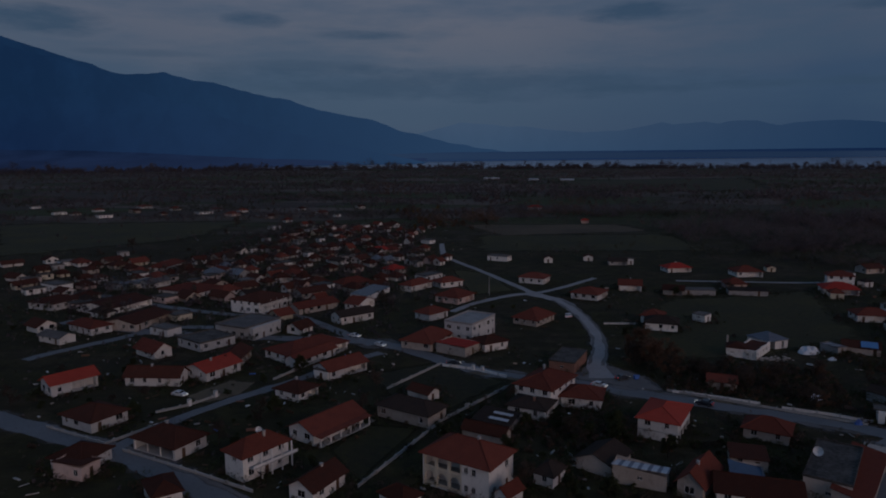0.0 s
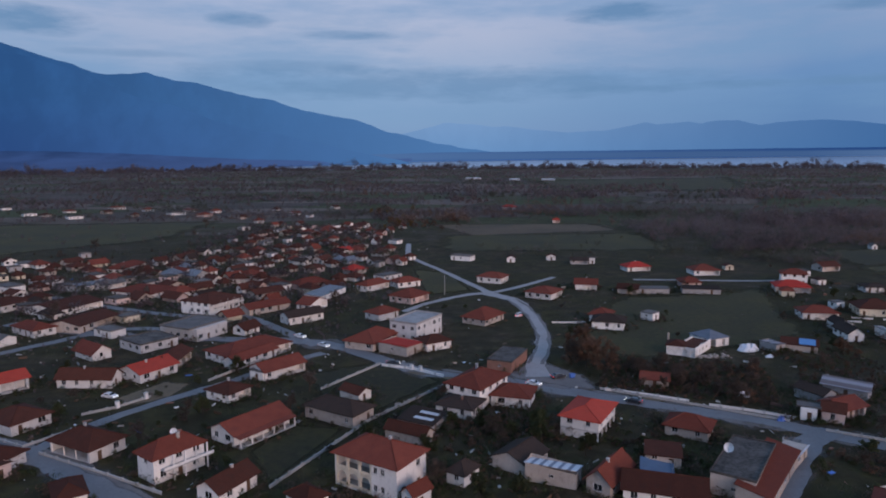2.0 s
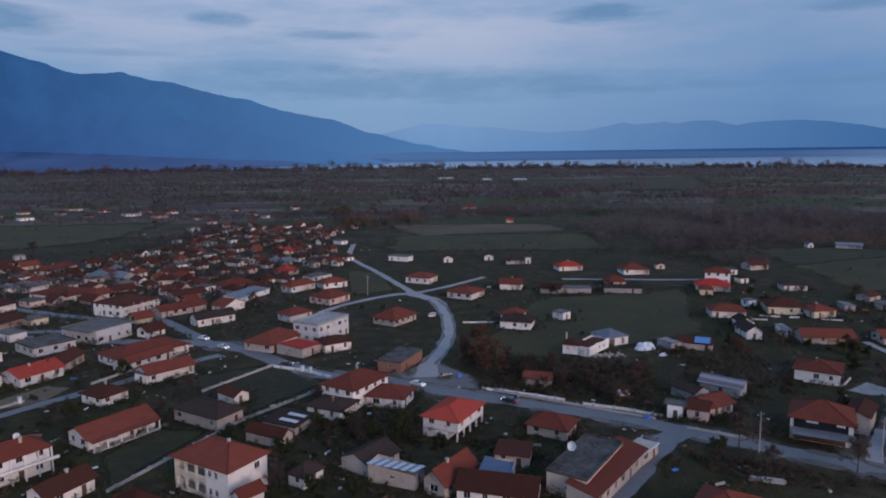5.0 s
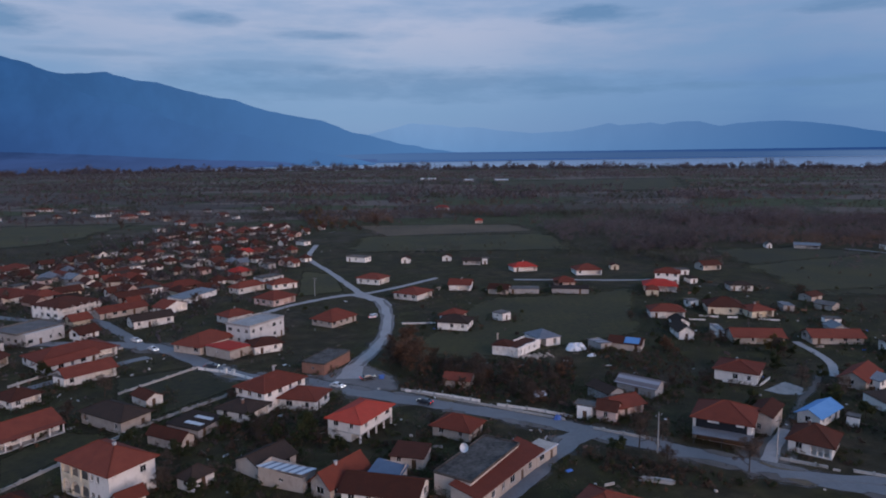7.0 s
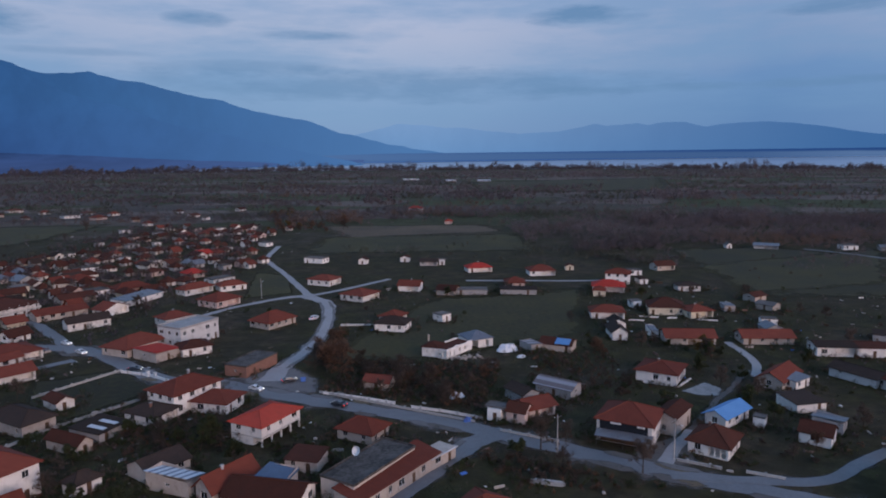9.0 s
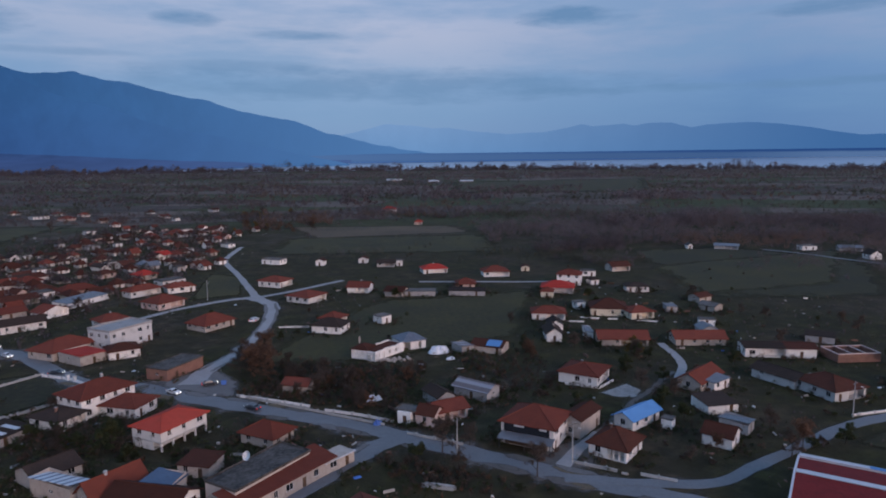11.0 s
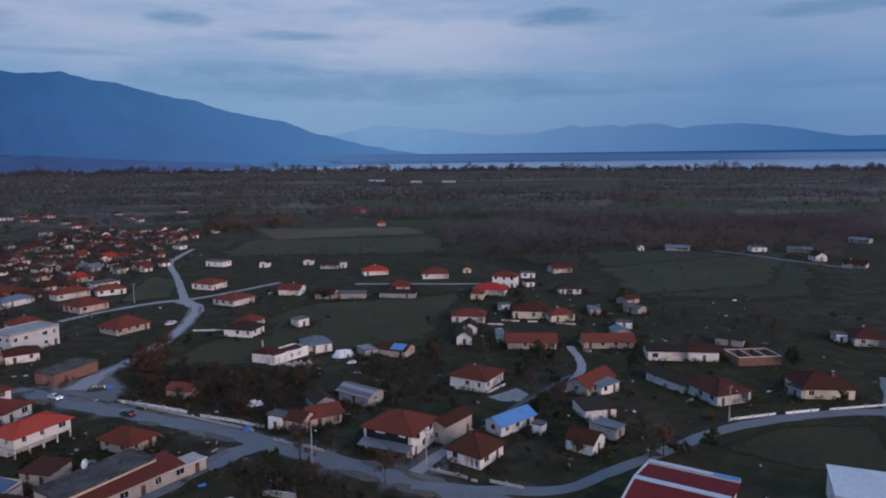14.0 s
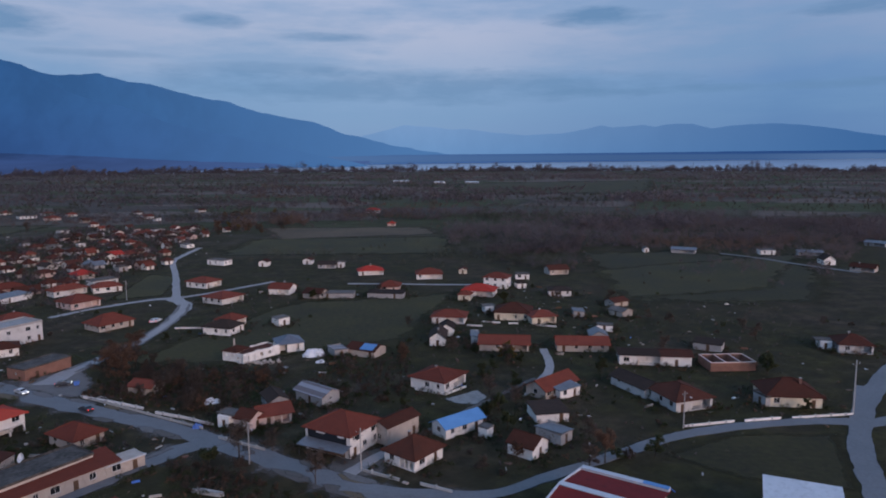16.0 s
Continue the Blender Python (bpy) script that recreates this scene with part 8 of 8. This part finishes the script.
# trees along the near shore of the lake
for k in range(8):
    a0, a1 = radians(-44 + 11 * k), radians(-33 + 11 * k)
    rim = lambda a, q: (75 + q * math.sin(a), q * math.cos(a))
    wood([rim(a0, 3130), rim(a1, 3130), rim(a1, 3310), rim(a0, 3310)], 23, 520, "wood_far", False, 14, 0.085, 1.3)
    wood([rim(a0, 3250), rim(a1, 3250), rim(a1, 3320), rim(a0, 3320)], 36, 42, "wood_far", False, 80, 0.06, 1.1)

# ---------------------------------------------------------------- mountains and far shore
mountain_range("backdrop_mountain", "blue forested mountain falling towards the lake", LEFT_RANGE, 4815, 4845, 0.0, distance_material("mountain_haze", (0.022, 0.070, 0.228), (0.024, 0.088, 0.245), 420, (0.070, 0.180, 0.400), (-2300, 150), 0.88), 7.0)
mountain_range("backdrop_ridge", "dark blue nearer ridge of the mountain", NEAR_RIDGE, 4150, 4450, 0.0, distance_material("ridge_haze", (0.021, 0.062, 0.212), (0.023, 0.085, 0.242), 420, (0.066, 0.170, 0.385), (-2200, 60), 0.88), 6.0)
mountain_range("backdrop_hills", "hazy blue hills beyond the lake", FAR_RANGE, 4855, 4880, 40.0, distance_material("hill_haze", (0.112, 0.240, 0.475), (0.154, 0.274, 0.498), 280, (0.048, 0.138, 0.335), (350, 2900), 0.92, 0.25), 3.0)


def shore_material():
    """A low far shore, haze put into its emission: dark crest and foot, paler flats between them, fading to open water
    in the east.
    """
    m = distance_material("shore_haze", (0.040, 0.082, 0.215), (0.042, 0.090, 0.235), 90, None, (0, 1), 0.9)
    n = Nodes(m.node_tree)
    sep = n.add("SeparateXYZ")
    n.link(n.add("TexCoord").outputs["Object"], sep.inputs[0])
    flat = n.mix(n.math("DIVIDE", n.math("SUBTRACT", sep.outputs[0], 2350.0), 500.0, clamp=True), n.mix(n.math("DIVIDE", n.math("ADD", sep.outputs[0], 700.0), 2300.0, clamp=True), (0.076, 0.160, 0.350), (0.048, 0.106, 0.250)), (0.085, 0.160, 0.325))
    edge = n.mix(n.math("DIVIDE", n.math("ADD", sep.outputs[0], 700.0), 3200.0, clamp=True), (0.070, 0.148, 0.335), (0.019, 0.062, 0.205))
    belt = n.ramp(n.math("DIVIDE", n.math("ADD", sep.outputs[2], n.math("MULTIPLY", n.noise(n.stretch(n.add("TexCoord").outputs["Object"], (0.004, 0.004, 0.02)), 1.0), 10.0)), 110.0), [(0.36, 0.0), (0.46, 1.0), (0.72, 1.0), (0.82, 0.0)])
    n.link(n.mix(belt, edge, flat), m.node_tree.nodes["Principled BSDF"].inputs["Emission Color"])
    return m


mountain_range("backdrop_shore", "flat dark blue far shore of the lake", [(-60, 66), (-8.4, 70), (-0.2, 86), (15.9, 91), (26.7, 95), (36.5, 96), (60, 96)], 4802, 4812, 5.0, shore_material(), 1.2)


def foreland():
    """Low farmland at the mountain's foot, dusk haze put into its emission, running out into the lake."""
    turns = np.arange(-60, -2, 0.25)
    near = np.interp(turns, [-60, -24, -12, -4], [3345, 3350, 3900, 4700])
    top = np.interp(turns, [-60, -29, -23.4, -19.5, -15.5, -11, -2], [150, 118, 96, 78, 62, 52, 44])
    verts, faces = [], []
    for a, r, z in zip(turns, near, top):
        foot = max(0.6, 0.6 + (r - 3330) * 0.02)
        for f in (0.0, 0.2, 0.45, 0.7, 1.0):
            q = r + (4350 - r) * f if r < 4250 else r + 60 * f
            verts.append((75 + q * math.sin(radians(a)), q * math.cos(radians(a)), foot + (z - foot) * f + 3.5 * noise.fractal(Vector((a * 0.9, f * 3, 2.0)), 0.9, 2.0, 4) * f))
    for i in range(len(turns) - 1):
        faces += [(i * 5 + j, i * 5 + 5 + j, i * 5 + 6 + j, i * 5 + 1 + j) for j in range(4)]
    m = distance_material("foreland_haze", (0.033, 0.058, 0.165), (0.028, 0.066, 0.195), 110, (0.055, 0.105, 0.270), (-1900, -500), 0.75, 1.0)
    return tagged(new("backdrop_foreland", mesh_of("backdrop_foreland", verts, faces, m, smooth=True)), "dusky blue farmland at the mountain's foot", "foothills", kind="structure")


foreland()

# ---------------------------------------------------------------- close-set old quarter of the village
old = random.Random(5)


def infill(quarter, count, seed_y):
    """Close-set small houses at random over a quarter, clear of the others and of the roads."""
    made = tries = 0
    while made < count and tries < 4000:
        tries += 1
        x, y = old.uniform(-330, 20), old.uniform(*seed_y)
        w, d = old.uniform(6, 11), old.uniform(5, 8)
        r = max(w, d) / 2 + 0.8
        if not inside((x, y), quarter) or any(math.hypot(x - a, y - b) < (r + q) * 0.74 for a, b, q in FOOTPRINTS) or any(math.hypot(x - a, y - b) < q + r * 0.8 for a, b, q in LANES):
            continue
        kind = old.choice(("hip", "hip", "gable", "gable", "flat"))
        tile = old.choice(("slab", "darkslab")) if kind == "flat" else old.choice(("red", "brown", "brown", "brown", "dark", "brown"))
        house(x, y, 52 + old.uniform(-9, 9) + old.choice((0, 90)), w, d, old.uniform(2.2, 2.8), kind, 0.3 if kind == "flat" else old.uniform(1.2, 1.9), old.choice(("white", "white", "white", "beige", "pink", "cream")), tile, opts="far")
        made += 1


infill([(-174.7, 322.5), (-153.8, 358.7), (-137.9, 479.7), (-130.1, 596.8), (-98.8, 677.1), (-17.1, 615.6), (-6.6, 407.0), (-15.1, 313.8), (-52.8, 282.6), (-95.4, 282.6), (-133.5, 274.3)], 62, (260, 690))
infill([(-151.9, 240.5), (-266.9, 412.8), (-213.4, 427.2), (-154.8, 440.2), (-94.7, 381.8), (-40.7, 269.7), (-41.9, 235.5), (-75.5, 229.7), (-100.6, 211.2)], 45, (190, 420))

# gardens between the close-set houses
wood([(-230, 230), (-20, 230), (-20, 300), (-200, 400)], 3.2, 500, "wood_green", True, 15)
wood([(-230, 230), (-20, 230), (-20, 300), (-200, 400)], 3.0, 500, "wood_far", True, 15)
for k, (kind, n, tall) in enumerate((("wood_far", 420, 7.0), ("wood_green", 360, 6.0), ("wood_far", 500, 3.5))):
    wood([(-175, 270), (0, 290), (-20, 640), (-150, 640)], tall, n, kind, True, 18, 0.09, 1.2)
wood([(-110, 120), (40, 120), (20, 290), (-175, 290)], 1.8, 420, "wood_green", True, 15)
wood([(-110, 120), (40, 120), (20, 290), (-175, 290)], 1.8, 260, "wood_far", True, 15)
wood([(60, 130), (230, 130), (330, 300), (60, 330)], 1.6, 420, "wood_far", True, 15)
wood([(60, 130), (230, 130), (330, 300), (60, 330)], 1.5, 420, "wood_green", True, 15)



def garden_growth(count, box, mat, seed, leaves=20, low=0.7, tall=3.4):
    """Untrimmed shrubs, vines and young trees that press round the houses: taller behind them, lower before them."""
    rng = np.random.default_rng(seed)
    plans = np.array([q for q in PLANS if box[0] < q[0] < box[1] and box[2] < q[1] < box[3]])
    every, spots = np.array(PLANS), np.array(LANES)
    heads, sizes = [], []
    for _ in range(count):
        x, y, yaw, a, b, h = plans[rng.integers(len(plans))]
        side, along, off = rng.integers(4), rng.uniform(-1.05, 1.05), 0.5 + 5.0 * rng.random() ** 1.6
        u, v = ((along * (a + 1), (b + off) * (1 if side else -1)) if side < 2 else ((a + off) * (1 if side > 2 else -1), along * (b + 1)))
        px, py = x + u * math.cos(yaw) - v * math.sin(yaw), y + u * math.sin(yaw) + v * math.cos(yaw)
        dx, dy = px - every[:, 0], py - every[:, 1]
        cu, cv = dx * np.cos(every[:, 2]) + dy * np.sin(every[:, 2]), dy * np.cos(every[:, 2]) - dx * np.sin(every[:, 2])
        if ((np.abs(cu) < every[:, 3] + 0.4) & (np.abs(cv) < every[:, 4] + 0.4)).any() or (np.hypot(px - spots[:, 0], py - spots[:, 1]) < spots[:, 2] + 0.8).any():
            continue
        top = rng.uniform(low, tall if py > y else tall * 0.55) * (0.6 + 0.6 * rng.random())
        for k in range(3):
            r = top * rng.uniform(0.3, 0.5)
            heads.append((px + rng.normal() * 0.35 * top, py + rng.normal() * 0.35 * top, max(top * rng.uniform(0.3, 0.75), r * 0.6)))
            sizes.append(r)
    blades = leaf_cloud(heads, sizes, leaves, 0.19, rng, 0.9)
    blades[:, 2] = np.maximum(blades[:, 2], 0.03)
    return tagged(new("shrubbery", blade_mesh("shrubbery", blades, mat)), {"green_leaf": "dark untrimmed shrubs pressing round the houses", "rust_leaf": "rust-coloured shrubs round the houses"}.get(mat, "brown winter shrubs and vines round the houses"), "shrubs", kind="stuff")


garden_growth(260, (-130, 320, 100, 300), "rust_leaf", 27, 20)
garden_growth(1500, (-130, 130, 100, 215), "green_leaf", 21, 20)
garden_growth(900, (-130, 130, 100, 215), "brown_leaf", 22, 20)
garden_growth(1300, (60, 320, 125, 340), "green_leaf", 23, 18)
garden_growth(900, (60, 320, 125, 340), "brown_leaf", 24, 18)
garden_growth(1300, (-260, 60, 215, 640), "green_leaf", 25, 13, 1.0, 4.5)
garden_growth(900, (-260, 60, 215, 640), "brown_leaf", 26, 13, 1.0, 5.0)

# brambles run wild on the waste ground between the road and the ruin
for kind, count in (("brown_leaf", 420), ("rust_leaf", 150), ("green_leaf", 160)):
    wood([(60, 180), (72, 207), (114, 198), (104, 160)], 2.0, count, kind, True, 22, 0.085)
    wood([(118, 182), (128, 206), (150, 204), (146, 168)], 1.8, count // 3, kind, True, 22, 0.09)
    wood([(98, 138), (112, 130), (135, 118), (104, 118)], 1.5, count // 4, kind, True, 22, 0.10)
    wood([(14, 160), (38, 168), (48, 146), (24, 138)], 2.2, count // 3, kind, True, 22, 0.085)

# odds and ends of the yards
clutter(330, [(-130, 105), (130, 105), (60, 215), (-120, 240)], 1)
clutter(330, [(60, 110), (260, 110), (300, 330), (50, 330)], 2)
clutter(360, [(-250, 225), (40, 205), (40, 330), (0, 640), (-190, 640)], 3)
